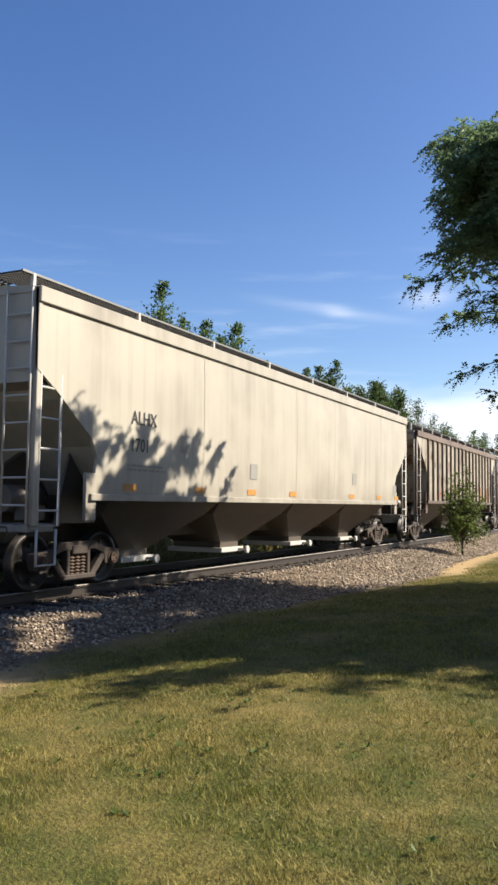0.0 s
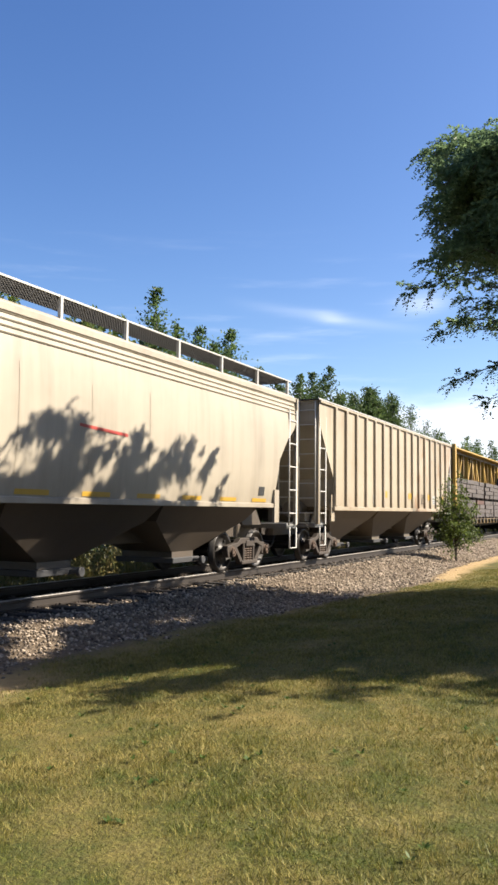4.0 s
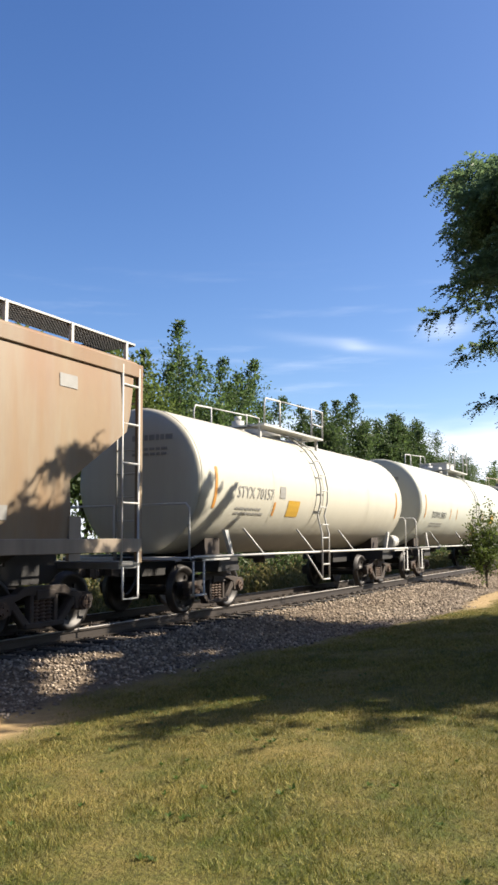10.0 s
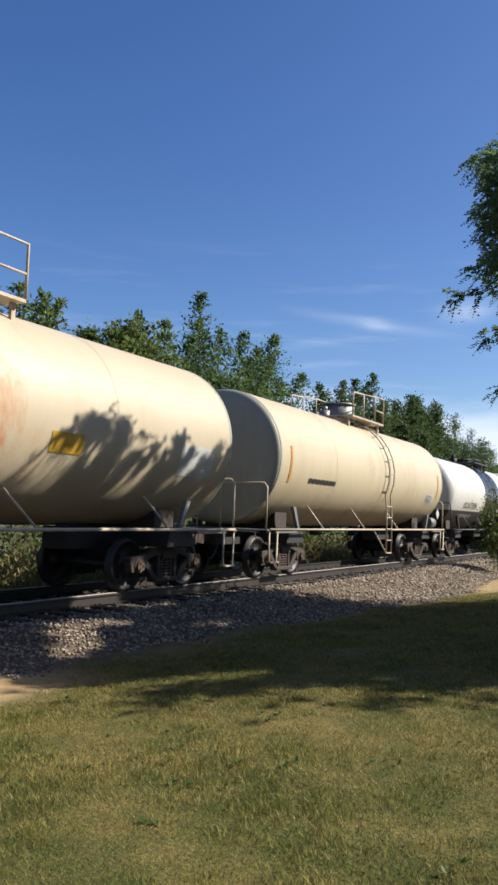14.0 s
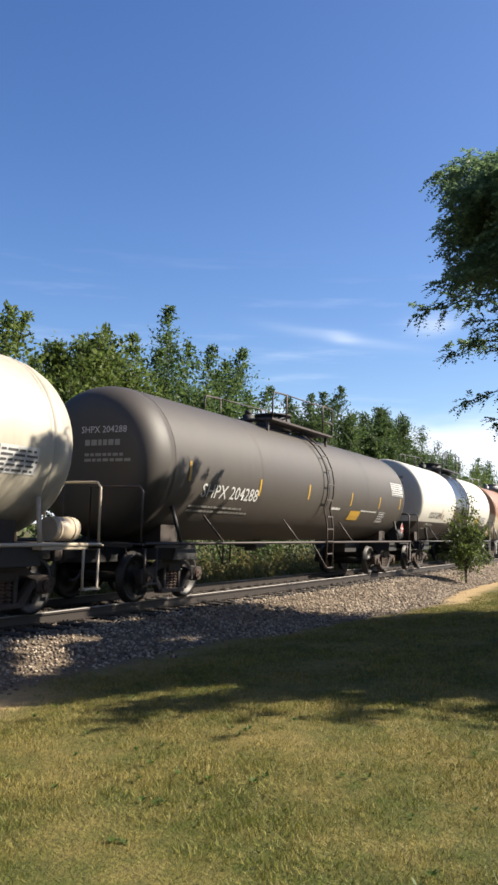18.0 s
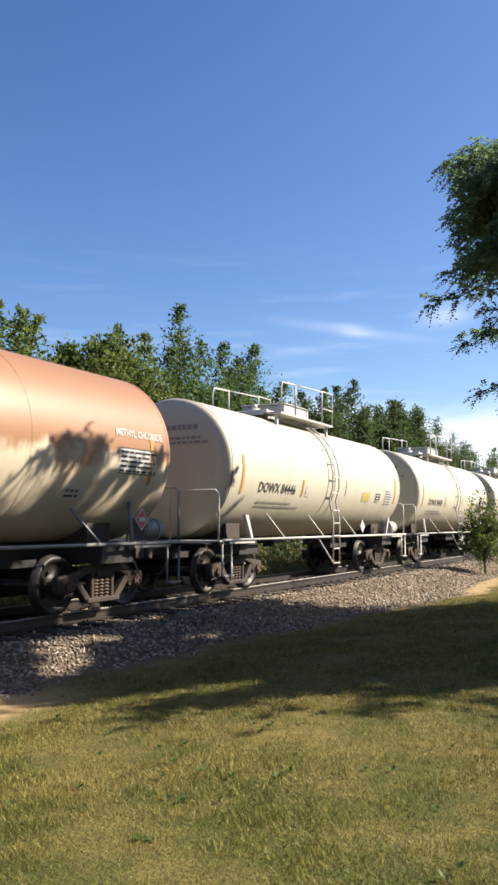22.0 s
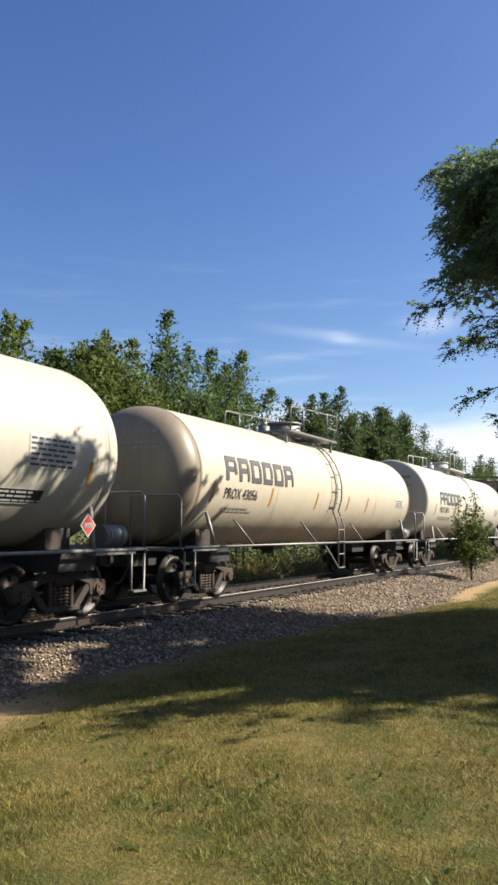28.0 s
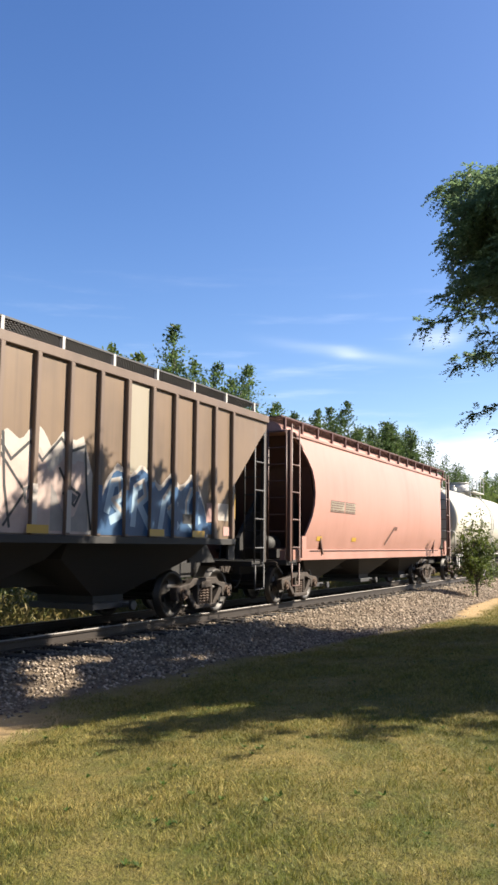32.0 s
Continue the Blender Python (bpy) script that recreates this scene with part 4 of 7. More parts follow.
def lawn_weeds():
    """Low rosettes of broad leaves here and there in the mown grass."""
    rng = np.random.default_rng(15)
    n = 170
    x = 2.5 + 16 * rng.random(n) ** 1.4
    y = -9.4 + rng.random(n) * 5.4
    keep = (y < np.vectorize(toe)(x) - 0.9) & (y + 9.55 > 0.12 * x - 0.5)
    c = np.stack([x, y, gz(x, y) + 0.012], 1)[keep]
    k = 11
    c = np.repeat(c, k, 0)
    a = rng.uniform(0, 6.28, len(c))
    d = np.stack([np.cos(a), np.sin(a), rng.uniform(0.15, 1.1, len(c))], 1)
    d /= np.linalg.norm(d, axis=1)[:, None]
    e = np.stack([-np.sin(a), np.cos(a), 0 * a], 1)
    s = rng.uniform(0.022, 0.05, (len(c), 1))
    v = np.stack([c, c + d * s * 0.55 + e * s * 0.2, c + d * s, c + d * s * 0.55 - e * s * 0.2], 1)
    me = stuff_mesh("lawn_weeds", v.reshape(-1, 3), np.arange(4 * len(c)).reshape(-1, 4), leafy("weed_leaf", (0.12, 0.19, 0.035), (0.05, 0.095, 0.018)), "", "")
    tagged(new("lawn_weeds", me), "small dark broad-leaved weeds scattered in the lawn", "weeds", kind="stuff")


lawn_weeds()


def make_ballast():
    rng = np.random.default_rng(9)
    base = np.array([(1, 0, 0), (-1, 0, 0), (0, 1, 0), (0, -1, 0), (0, 0, 1), (0, 0, -1)], float)
    tris = np.array([(0, 2, 4), (2, 1, 4), (1, 3, 4), (3, 0, 4), (2, 0, 5), (1, 2, 5), (3, 1, 5), (0, 3, 5)])
    n = 70000
    u = rng.random(n) ** 1.5
    x = 3.0 + u * 50
    y = -5.2 + rng.random(n) * 8.0
    lim = np.vectorize(toe)(x) + rng.normal(0, 0.12, n)
    keep = (y > lim) & (y < 2.7)
    x, y = x[keep], y[keep]
    n = len(x)
    size = rng.uniform(0.013, 0.032, n) * (1 + x / 60)
    v = base[None] * size[:, None, None] * rng.uniform(0.65, 1.25, (n, 6, 1))
    v += rng.normal(0, 0.18, (n, 6, 3)) * size[:, None, None]
    v[:, :, 2] *= 0.75
    a = rng.uniform(0, 6.28, n)
    c, s = np.cos(a)[:, None], np.sin(a)[:, None]
    vx, vy = v[:, :, 0] * c - v[:, :, 1] * s, v[:, :, 0] * s + v[:, :, 1] * c
    z = gz(x, y) + size * 0.3
    out = np.stack([vx + x[:, None], vy + y[:, None], v[:, :, 2] + z[:, None]], 2)
    f = (tris[None] + 6 * np.arange(n)[:, None, None]).reshape(-1, 3)
    m = Mat("crushed_stone")
    col = m.mix(m.random(True), (0.038, 0.031, 0.024), (0.47, 0.385, 0.29))
    col = m.mix(m.times(m.noise(0.7, 3), 0.5), col, (0.12, 0.085, 0.06))
    m.bump(m.noise(60, 3), 0.4, 0.004)
    me = stuff_mesh("ballast", out.reshape(-1, 3), f, m.done(col, 0.9, 0, 0.3), "", "")
    tagged(new("ballast", me), "grey and tan crushed stone ballast along the track", "gravel", kind="stuff")


make_ballast()


# ---- track ----
def make_track():
    track = new("track")
    tagged(track, "single railway track on timber ties in stone ballast", "railway track", kind="structure")
    m = plain("weathered_tie_timber", (0.055, 0.044, 0.036), 0.9, vary=0.5, scale=3)
    steel = Mat("rusty_rail_steel")
    c = steel.mix(steel.axis(2, -0.012, -0.004), (0.022, 0.016, 0.012), (0.30, 0.28, 0.26))
    rail_m = steel.done(c, 0.6, 0.25)
    prof = [(-0.076, -0.175), (0.076, -0.175), (0.076, -0.163), (0.012, -0.145), (0.010, -0.050), (0.036, -0.040), (0.037, -0.006), (0.030, 0.0), (-0.030, 0.0), (-0.037, -0.006), (-0.036, -0.040), (-0.010, -0.050), (-0.012, -0.145), (-0.076, -0.163)]
    for y in (-0.7525, 0.7525):
        bm = bmesh.new()
        loft(bm, [[(x, y + py, pz) for py, pz in prof] for x in (-300, -20, 0, 20, 40, 60, 120, 600)], smooth=False)
        part("rail", bm, rail_m, track, "rust-brown rail with a worn bright head")
    bm = bmesh.new()
    box(bm, -0.115, 0.115, -1.3, 1.3, -0.36, -0.178)
    bev(bm, 0.012)
    bmesh.ops.recalc_face_normals(bm, faces=bm.faces)
    me = bpy.data.meshes.new("tie")
    bm.to_mesh(me)
    bm.free()
    me.materials.append(m)
    bm = bmesh.new()
    box(bm, -0.09, 0.09, -0.19, 0.19, -0.180, -0.166)
    for s in (-1, 1):
        for t in (-1, 1):
            box(bm, t * 0.05 - 0.012, t * 0.05 + 0.012, s * 0.095 - 0.012, s * 0.095 + 0.012, -0.17, -0.14)
    plate = bpy.data.meshes.new("tie_plate")
    bm.to_mesh(plate)
    bm.free()
    plate.materials.append(M_TRUCK)
    rnd = random.Random(4)
    for k in range(120):
        x = -2 + k * 0.51
        t = share("tie", me, track, pose(x + rnd.uniform(-0.03, 0.03), rnd.uniform(-0.05, 0.05), rnd.uniform(-0.012, 0.004), 0, 0, rnd.uniform(-1, 1)))
        if 4 < x < 40:
            for y in (-0.7525, 0.7525):
                share("tie_plate", plate, t, pose(0, y, 0))
    bm = bmesh.new()
    for k in range(500):
        for x in (59.2 + k * 0.51, -2.51 - k * 0.51):
            box(bm, x - 0.115, x + 0.115, -1.3, 1.3, -0.36, -0.178)
    tagged(part("far_ties", bm, m, track), kind="stuff")


make_track()


# ---- trees ----
def leaf_cloud(centres, spread, count, size, rng, droop=0.3, slim=0.5):
    """Leaves round each centre: a kite of four corners each."""
    n = len(centres) * count
    c = np.repeat(np.asarray(centres, float), count, 0)
    sp = np.repeat(np.asarray(spread, float).reshape(-1, 1) if np.ndim(spread) else np.full((len(centres), 1), spread), count, 0)
    p = c + rng.normal(0, 0.5, (n, 3)) * sp
    d = rng.normal(0, 1, (n, 3))
    d[:, 2] -= droop
    d /= np.linalg.norm(d, axis=1)[:, None]
    e = np.cross(d, rng.normal(0, 1, (n, 3)))
    e /= np.linalg.norm(e, axis=1)[:, None] + 1e-9
    s = size * rng.uniform(0.6, 1.3, (n, 1))
    v = np.stack([p, p + d * s * 0.5 + e * s * slim * 0.5, p + d * s, p + d * s * 0.5 - e * s * slim * 0.5], 1)
    return v.reshape(-1, 3), np.arange(4 * n).reshape(-1, 4)


BARK = plain("grey_brown_bark", (0.10, 0.08, 0.06), 0.9, vary=0.5, scale=8)


def sprays(base, way, length, count, size, rng, slim=0.5, loose=0.05):
    """Twigs with leaves set along them: a kite of four corners for each leaf."""
    n = len(base)
    t = np.tile(np.linspace(0.15, 1.0, count), n)[:, None]
    b, d, g = (np.repeat(v, count, 0) for v in (base, way, length.reshape(-1, 1)))
    p = b + d * g * t + rng.normal(0, loose, b.shape)
    out = d * 0.7 + rng.normal(0, 0.75, b.shape)
    out /= np.linalg.norm(out, axis=1)[:, None]
    e = np.cross(out, rng.normal(0, 0.6, b.shape) + (0, 0, 1.0))
    e /= np.linalg.norm(e, axis=1)[:, None] + 1e-9
    s = size * rng.uniform(0.6, 1.25, (len(p), 1))
    v = np.stack([p, p + out * s * 0.5 + e * s * slim * 0.5, p + out * s, p + out * s * 0.5 - e * s * slim * 0.5], 1)
    return v.reshape(-1, 3), np.arange(4 * len(p)).reshape(-1, 4)


def tree(name, label, x, y, base, shoots, leaf_mat, seed, trunk_r=0.16, leaf=0.165, per=9, step=0.17, fat=1.35, twigs=8, taper=0.66):
    """shoots: tips (x, y, z) to which limbs rise from the trunk; each limb is a plume that widens below its tip."""
    rng = np.random.default_rng(seed)
    th = new(name)
    tagged(th, label, "tree", "trees behind the track")
    th.location = (x, y, base)
    bm = bmesh.new()
    top = max(s[2] for s in shoots)
    cyl(bm, (0, 0, -0.1), (0, 0, top * 0.55), trunk_r, 10, trunk_r * 0.55)
    bs, ws, ls = [], [], []
    for tip in shoots:
        blunt = len(tip) > 3
        tip = Vector(tip[:3])
        a = Vector((tip.x * 0.35, 0, top * rng.uniform(0.2, 0.45)))
        reach = tip - a
        wide_arm = min(1.0, abs(tip.x) / 4.5) ** 2
        bend = Vector((tip.x * (0.8 - 0.12 * wide_arm), tip.y * 0.8, a.z + reach.z * (0.35 + 0.13 * wide_arm)))
        last, r = a, trunk_r * 0.35
        n = max(6, int(reach.length / step))
        for k in range(1, n + 1):
            t = k / n
            p = a * (1 - t) ** 2 + bend * 2 * t * (1 - t) + tip * t * t
            p += Vector(rng.normal(0, 0.025, 3))
            cyl(bm, last, p, r * (1 - 0.9 * (k - 1) / n) + 0.006, 5, r * (1 - 0.9 * t) + 0.006, caps=False)
            along = np.array((p - last).normalized())
            last = p
            left = (1 - t) * reach.length
            if left > 3.6:
                continue
            wide = min((0.42 if blunt else 0.16) + taper * left, fat)
            for _ in range(twigs):
                o = rng.normal(0, 1, 3)
                o[2] *= 0.5
                o = o / np.linalg.norm(o) + along * 0.35 + (0, 0, 0.10)
                bs.append(np.array(p))
                ws.append(o / np.linalg.norm(o))
                ls.append(wide * rng.uniform(0.45, 1.15))
    part("trunk", bm, BARK, th)
    v, f = sprays(np.array(bs), np.array(ws), np.array(ls), per, leaf, rng)
    me = stuff_mesh("crown", v, f, leaf_mat, "", "")
    ob = new("crown", me)
    ob.parent = th
    return th


L_MID = leafy("broadleaf_green", (0.175, 0.260, 0.078), (0.045, 0.078, 0.028), None, 0.55, 0.5)
L_OLIVE = leafy("olive_leaf_green", (0.225, 0.290, 0.070), (0.065, 0.098, 0.025), None, 0.55, 0.5)
L_DARK = leafy("deep_leaf_green", (0.140, 0.205, 0.062), (0.038, 0.066, 0.024), None, 0.55, 0.46)
L_YOUNG = leafy("young_tree_green", (0.19, 0.245, 0.050), (0.045, 0.075, 0.018))


def spread_shoots(rng, n, radius, low, high, lean=(0, 0)):
    out = []
    for k in range(n):
        a = 2.4 * k + rng.uniform(-0.4, 0.4)
        r = radius * math.sqrt((k + 0.5) / n)
        z = high - (high - low) * (r / radius) ** 1.5 + rng.uniform(-0.8, 0.5)
        out.append((r * math.cos(a) + lean[0], r * math.sin(a) + lean[1], z))
    return out


def mass(rng, n, x0, x1, z0, z1, deep=1.5):
    """Tips that fill a crown between two ends up to a height, highest in the middle."""
    out = []
    for k in range(n):
        u = rng.uniform(-1, 1)
        out.append((x0 + (x1 - x0) * (u + 1) / 2, rng.uniform(-deep, deep), z0 + (z1 - z0) * math.sqrt(rng.uniform(0, 1)) * (1 - 0.40 * u * u), 1))
    return out


def plumes(rng, spots, at, depth=0.5, up=0.22, blunt=False):
    return [(x - at, rng.uniform(-depth, depth * 0.4), z + up - 0.25 * blunt, *((1,) if blunt else ())) for x, z in spots]


def tree_line():
    rng = np.random.default_rng(3)
    base, b = -0.5, 6.6
    spots = ((23.8, 7.8), (24.6, 9.55), (25.2, 8.7), (26.5, 8.6), (27.7, 8.7), (28.6, 7.9), (29.6, 8.5), (30.5, 9.2), (31.1, 8.3), (33.3, 8.0), (31.6, 7.4), (29.6, 6.6))
    tree("tree", "broadleaf tree with a pointed leader and long side limbs", 25.4, b, base, plumes(rng, spots, 25.4) + mass(rng, 40, -2.4, 4.0, 4.0, 7.3), L_MID, 11)
    spots = ((18.9, 6.9), (20.0, 7.0), (21.3, 8.0), (22.8, 8.1))
    tree("tree", "olive-green broadleaf tree with several upright shoots", 21.0, b + 0.1, base, plumes(rng, spots, 21.0) + mass(rng, 32, -2.8, 2.6, 4.8, 7.9), L_OLIVE, 12)
    spots = ((16.6, 7.5), (17.4, 7.5), (15.6, 7.4), (14.4, 7.9), (13.2, 7.6))
    tree("tree", "dense olive-green broadleaf tree behind the track", 14.8, b, base, plumes(rng, spots, 14.8) + mass(rng, 22, -3.0, 2.6, 4.0, 6.8), L_OLIVE, 13)
    spots = ((36.6, 8.1), (37.9, 8.4), (39.2, 8.2), (41.2, 9.1), (42.7, 9.6), (40.2, 8.2), (42.0, 8.8))
    tree("tree", "narrow broadleaf tree with upright shoots", 40.4, b, base, plumes(rng, spots, 40.4) + mass(rng, 26, -3.6, 2.8, 5.0, 8.4), L_DARK, 14)
    spots = ((45.3, 8.4), (47.4, 8.7), (50.2, 9.5), (52.6, 9.6), (55.2, 9.6), (48.8, 9.0), (53.8, 9.2), (51.4, 9.3))
    tree("tree", "round-headed green broadleaf tree", 51.0, b, base, plumes(rng, spots, 51.0, 0.9, 0.5, True) + mass(rng, 44, -5.8, 5.6, 5.0, 9.2, 1.8), L_DARK, 15, per=10, leaf=0.18, fat=1.4)
    spots = ((58.8, 9.2), (61.5, 9.0), (64.2, 8.7), (68.3, 8.2))
    tree("tree", "round-headed dark green broadleaf tree", 62.5, b, base, plumes(rng, spots, 62.5, 0.9, 0.5, True) + mass(rng, 36, -5.4, 6.4, 4.5, 8.6, 1.8), L_DARK, 16, per=7, leaf=0.14, fat=1.4)
    tree("tree", "olive broadleaf tree beyond the track", 75.0, b, base, plumes(rng, ((72, 7.8), (74.2, 7.8), (79, 7.8)), 75.0, 0.9, 0.5, True) + mass(rng, 26, -5, 7, 4.5, 7.6, 1.8), L_OLIVE, 17, per=6, leaf=0.16, fat=1.4)
    tree("tree", "green broadleaf tree far along the track", 88.0, b + 1, base, plumes(rng, ((84, 8.6), (86, 9.4), (90, 9.0)), 88.0, 0.9, 0.5, True) + mass(rng, 24, -6, 8, 4.5, 8.8, 2.0), L_MID, 18, per=6, leaf=0.18, fat=1.1)
    tree("tree", "tall dark broadleaf tree far along the track", 108.0, b + 2, base, [(*p, 1) for p in spread_shoots(rng, 26, 7.0, 6.0, 12.0)], L_DARK, 19, per=6, leaf=0.22, fat=1.3)
    tree("tree", "low dark broadleaf tree behind the track", 34.5, b + 0.6, base, mass(rng, 18, -3.0, 3.0, 2.0, 4.4), L_DARK, 20)
    tree("tree", "green broadleaf tree behind the track", 8.0, b + 0.4, base, mass(rng, 20, -3.0, 3.0, 3.0, 7.4), L_MID, 21)


tree_line()


def weeds():
    rng = np.random.default_rng(8)
    n = 9000
    xs = 4 + 76 * rng.random(n) ** 1.3
    ys = rng.uniform(2.7, 7.2, n)
    hs = rng.uniform(0.25, 1.25, n) * (0.45 + 0.6 * np.sin(xs * 0.9 + np.sin(ys * 1.7)) ** 2)
    c = np.stack([xs, ys, gz(xs, ys)], 1)
    way = np.stack([rng.normal(0, 0.22, n), rng.normal(0, 0.22, n), np.ones(n)], 1)
    way /= np.linalg.norm(way, axis=1)[:, None]
    v, f = sprays(c, way, hs, 11, 0.17, rng, 0.22, 0.05)
    me = stuff_mesh("weeds", v, f, leafy("weed_green", (0.30, 0.285, 0.075), (0.085, 0.110, 0.026), (0.36, 0.26, 0.12)), "", "")
    tagged(new("weeds", me), "tall sunlit weeds and dry grass behind the track", "weeds", kind="stuff")
    xs = rng.uniform(-2, 110, 3400)
    ys = rng.uniform(5.2, 8.5, 3400)
    c = np.stack([xs, ys, rng.uniform(-0.3, 3.4, 3400)], 1)
    v, f = leaf_cloud(c, 0.9, 22, 0.16, rng, 0.1, 0.6)
    me = stuff_mesh("undergrowth", v, f, L_DARK, "", "")
    tagged(new("undergrowth", me), "dark shaded undergrowth beneath the trees", "shrubs", kind="stuff")


weeds()


def shade_tree():
    """The feathery tree on the lawn, whose branches hang into view."""
    rng = np.random.default_rng(21)
    th = new("shade_tree")
    tagged(th, "large feathery-leaved tree with drooping sprays on the lawn", "tree")
    sx, sy = 16.4, -11.6
    th.location = (sx, sy, -0.1)
    bm = bmesh.new()
    cyl(bm, (0, 0, -0.1), (0.1, 0.1, 2.4), 0.24, 12, 0.18)
    cyl(bm, (0.1, 0.1, 2.4), (0, 0, 8.2), 0.18, 10, 0.05)
    mid, rad = Vector((0.0, 0.0, 5.95)), Vector((5.8, 5.35, 1.3))
    tips = []
    n = 270
    for k in range(n):
        z = 1 - 1.94 * (k + 0.5) / n
        r = max(0.0, 1 - abs(z) ** 3.2) ** (1 / 3.2)
        a = 2.39996 * k
        f = rng.uniform(0.55, 1.0) if k % 3 == 0 else rng.uniform(0.85, 1.0)
        y = r * math.sin(a) * rad.y * f
        tips.append((mid + Vector((r * math.cos(a) * rad.x * f, y if y > 0 else y * 0.92, z * rad.z * f)), 0))
    # the full side towards the lawn
    for k in range(90):
        x = -4.4 + 6.0 * ((k * 0.618) % 1.0)
        y = 5.35 * math.sqrt(1 - (x / 5.8) ** 2) - 0.2 - 1.8 * ((k * 0.7548) % 1.0)
        tips.append((Vector((x, y, 4.95 + 2.25 * ((k * 0.5698) % 1.0))), 0))
    # limbs that reach out over the lawn and hang
    for x, y, z in ((13.5, -5.95, 5.52), (13.5, -6.15, 5.62), (13.5, -6.62, 4.86), (13.4, -6.85, 5.1), (13.4, -6.72, 3.92), (13.5, -7.30, 3.62)):
        tips.append((Vector((x - sx, y - sy, z)), 1))
    for tip, kind in tips:
        if kind == 0:
            tip.z = min(tip.z, 1.75 + (-1.55 - (tip.y + sy)) / 1.108)
    # upper branches that reach out towards the track
    for k in range(72):
        x = 11.8 + 6.4 * ((k * 0.618) % 1.0)
        y = -9.55 + 0.222 * x - 5.0 * ((k * 0.7548) % 1.0) ** 1.4
        z = min(3.0 + (-1.55 - y) / 1.108, 1.35 + 0.465 * x) - rng.uniform(0.0, 0.9)
        tips.append((Vector((x - sx, y - sy, z)), 2))
    # the side over the open lawn, its tips set to fit the camera's view
    for k in range(120):
        x = 11.5 + 2.4 * ((k * 0.618) % 1.0)
        y = -9.55 + (0.228 - 0.09 * ((k * 0.7548) % 1.0)) * x
        z = min(1.45 + (0.340 + 0.146 * ((k * 0.5698) % 1.0)) * x, 2.95 + (-1.55 - y) / 1.108)
        tips.append((Vector((x - sx, y - sy, z)), 3))
    for k in range(26):
        x = 11.4 + 1.7 * ((k * 0.618) % 1.0)
        y = -9.55 + (0.236 - 0.075 * ((k * 0.7548) % 1.0)) * x
        tips.append((Vector((x - sx, y - sy, 1.5 + (0.455 + 0.030 * ((k * 0.5698) % 1.0)) * x)), 3))
    q, d, w, fine = [], [], [], []
    for tip, kind in tips:
        if kind == 2:
            a = Vector((tip.x - 0.1, tip.y - 1.9, tip.z - 0.7))
        elif kind == 3:
            a = Vector((tip.x + 0.5, tip.y - 1.5, tip.z - 0.25))
        else:
            a = Vector((0, 0, min(max(tip.z * 0.62 + rng.uniform(-0.3, 0.6), 2.2), 6.8)))
        reach = tip - a
        last = a
        m = 14
        for j in range(1, m + 1):
            t = j / m
            p = a + reach * t + Vector((0, 0, 0.14 * reach.length * math.sin(math.pi * t) * (0 if kind > 1 else 0.5 if tip.z > 6 else 1) - 0.25 * t ** 4)) + Vector(rng.normal(0, 0.05, 3))
            before, held = last, len(q)
            last = p
            if t > 0.32:
                wide = (0.55 * (1.02 - 0.62 * t), 0.10 * (1.25 - 0.75 * t), 0.07 * (1.5 - t), 0.11 * (1.3 - 0.7 * t))[kind]
                for _ in range((11, 9, 8, 6)[kind]):
                    c = np.array(p) + rng.normal(0, 1, 3) * (wide, wide, wide * 0.55)
                    wx, wy, wz = c[0] + sx, c[1] + sy, c[2]
                    eye_across, rise = (wy + 9.55) / wx, (wz - 1.45) / wx
                    # leaves cut and thinned by their angle from the eye, to fit the view
                    if kind == 0 and (eye_across > 0.13 and rise < 0.325 or eye_across > 0.165):
                        continue
                    if kind == 0 and eye_across > 0.07 and rng.random() < (0.5 if eye_across < 0.10 else 0.85):
                        continue
                    # leaves dropped by where their shadow meets the train, leaving leaning shadow fingers
                    over = wz - (-1.6 - wy) / 1.108
                    along = wx + 0.659 * (wy + 1.6)
                    if kind != 1 and over > 1.85 and noise.noise(((along - 0.55 * over) * 3.7, over * 0.35, 1.0)) > 0.26 - 0.16 * min(over - 1.85, 1.4):
                        continue
                    # leaves dropped by where their shadow lands, mostly for sun flecks on the gravel
                    gx, gy = wx - 0.73 * wz, wy + 1.108 * wz
                    gap = noise.noise((gx * 0.6, gy * 1.2, 3.0)) + 0.4 * noise.noise((gx * 1.7, gy * 2.6, 8.0))
                    if gx < 6.9 and gy > -4.6 and rng.random() < 0.85:
                        continue
                    if kind != 1 and gap > (-0.05 if -3.0 < gy < -1.0 and gx < 9.0 else -0.04 if -3.4 < gy < -0.9 and gx < 12.5 else 0.16 if gy > -0.9 else 0.15 if gx < 8.4 else 0.5):
                        continue
                    q.append(c)
                    out = np.array(reach.normalized()) * 0.8 + rng.normal(0, 0.7, 3)
                    out[2] -= 0.15 if kind == 2 else 0.45
                    d.append(out / np.linalg.norm(out))
                    w.append(rng.uniform(0.20, 0.36) * (0.7 if kind == 2 else 1))
                    fine.append(eye_across > 0.12)
            if t <= 0.32 and kind < 2 or len(q) > held + 3:
                thick = 0.05 if kind < 2 else 0.025
                cyl(bm, before, p, thick * (1 - 0.88 * (j - 1) / m), 5, thick * (1 - 0.88 * t), caps=False)
    part("trunk", bm, BARK, th)
    q, d, w, fine = np.array(q), np.array(d), np.array(w), np.array(fine)
    leaves = []
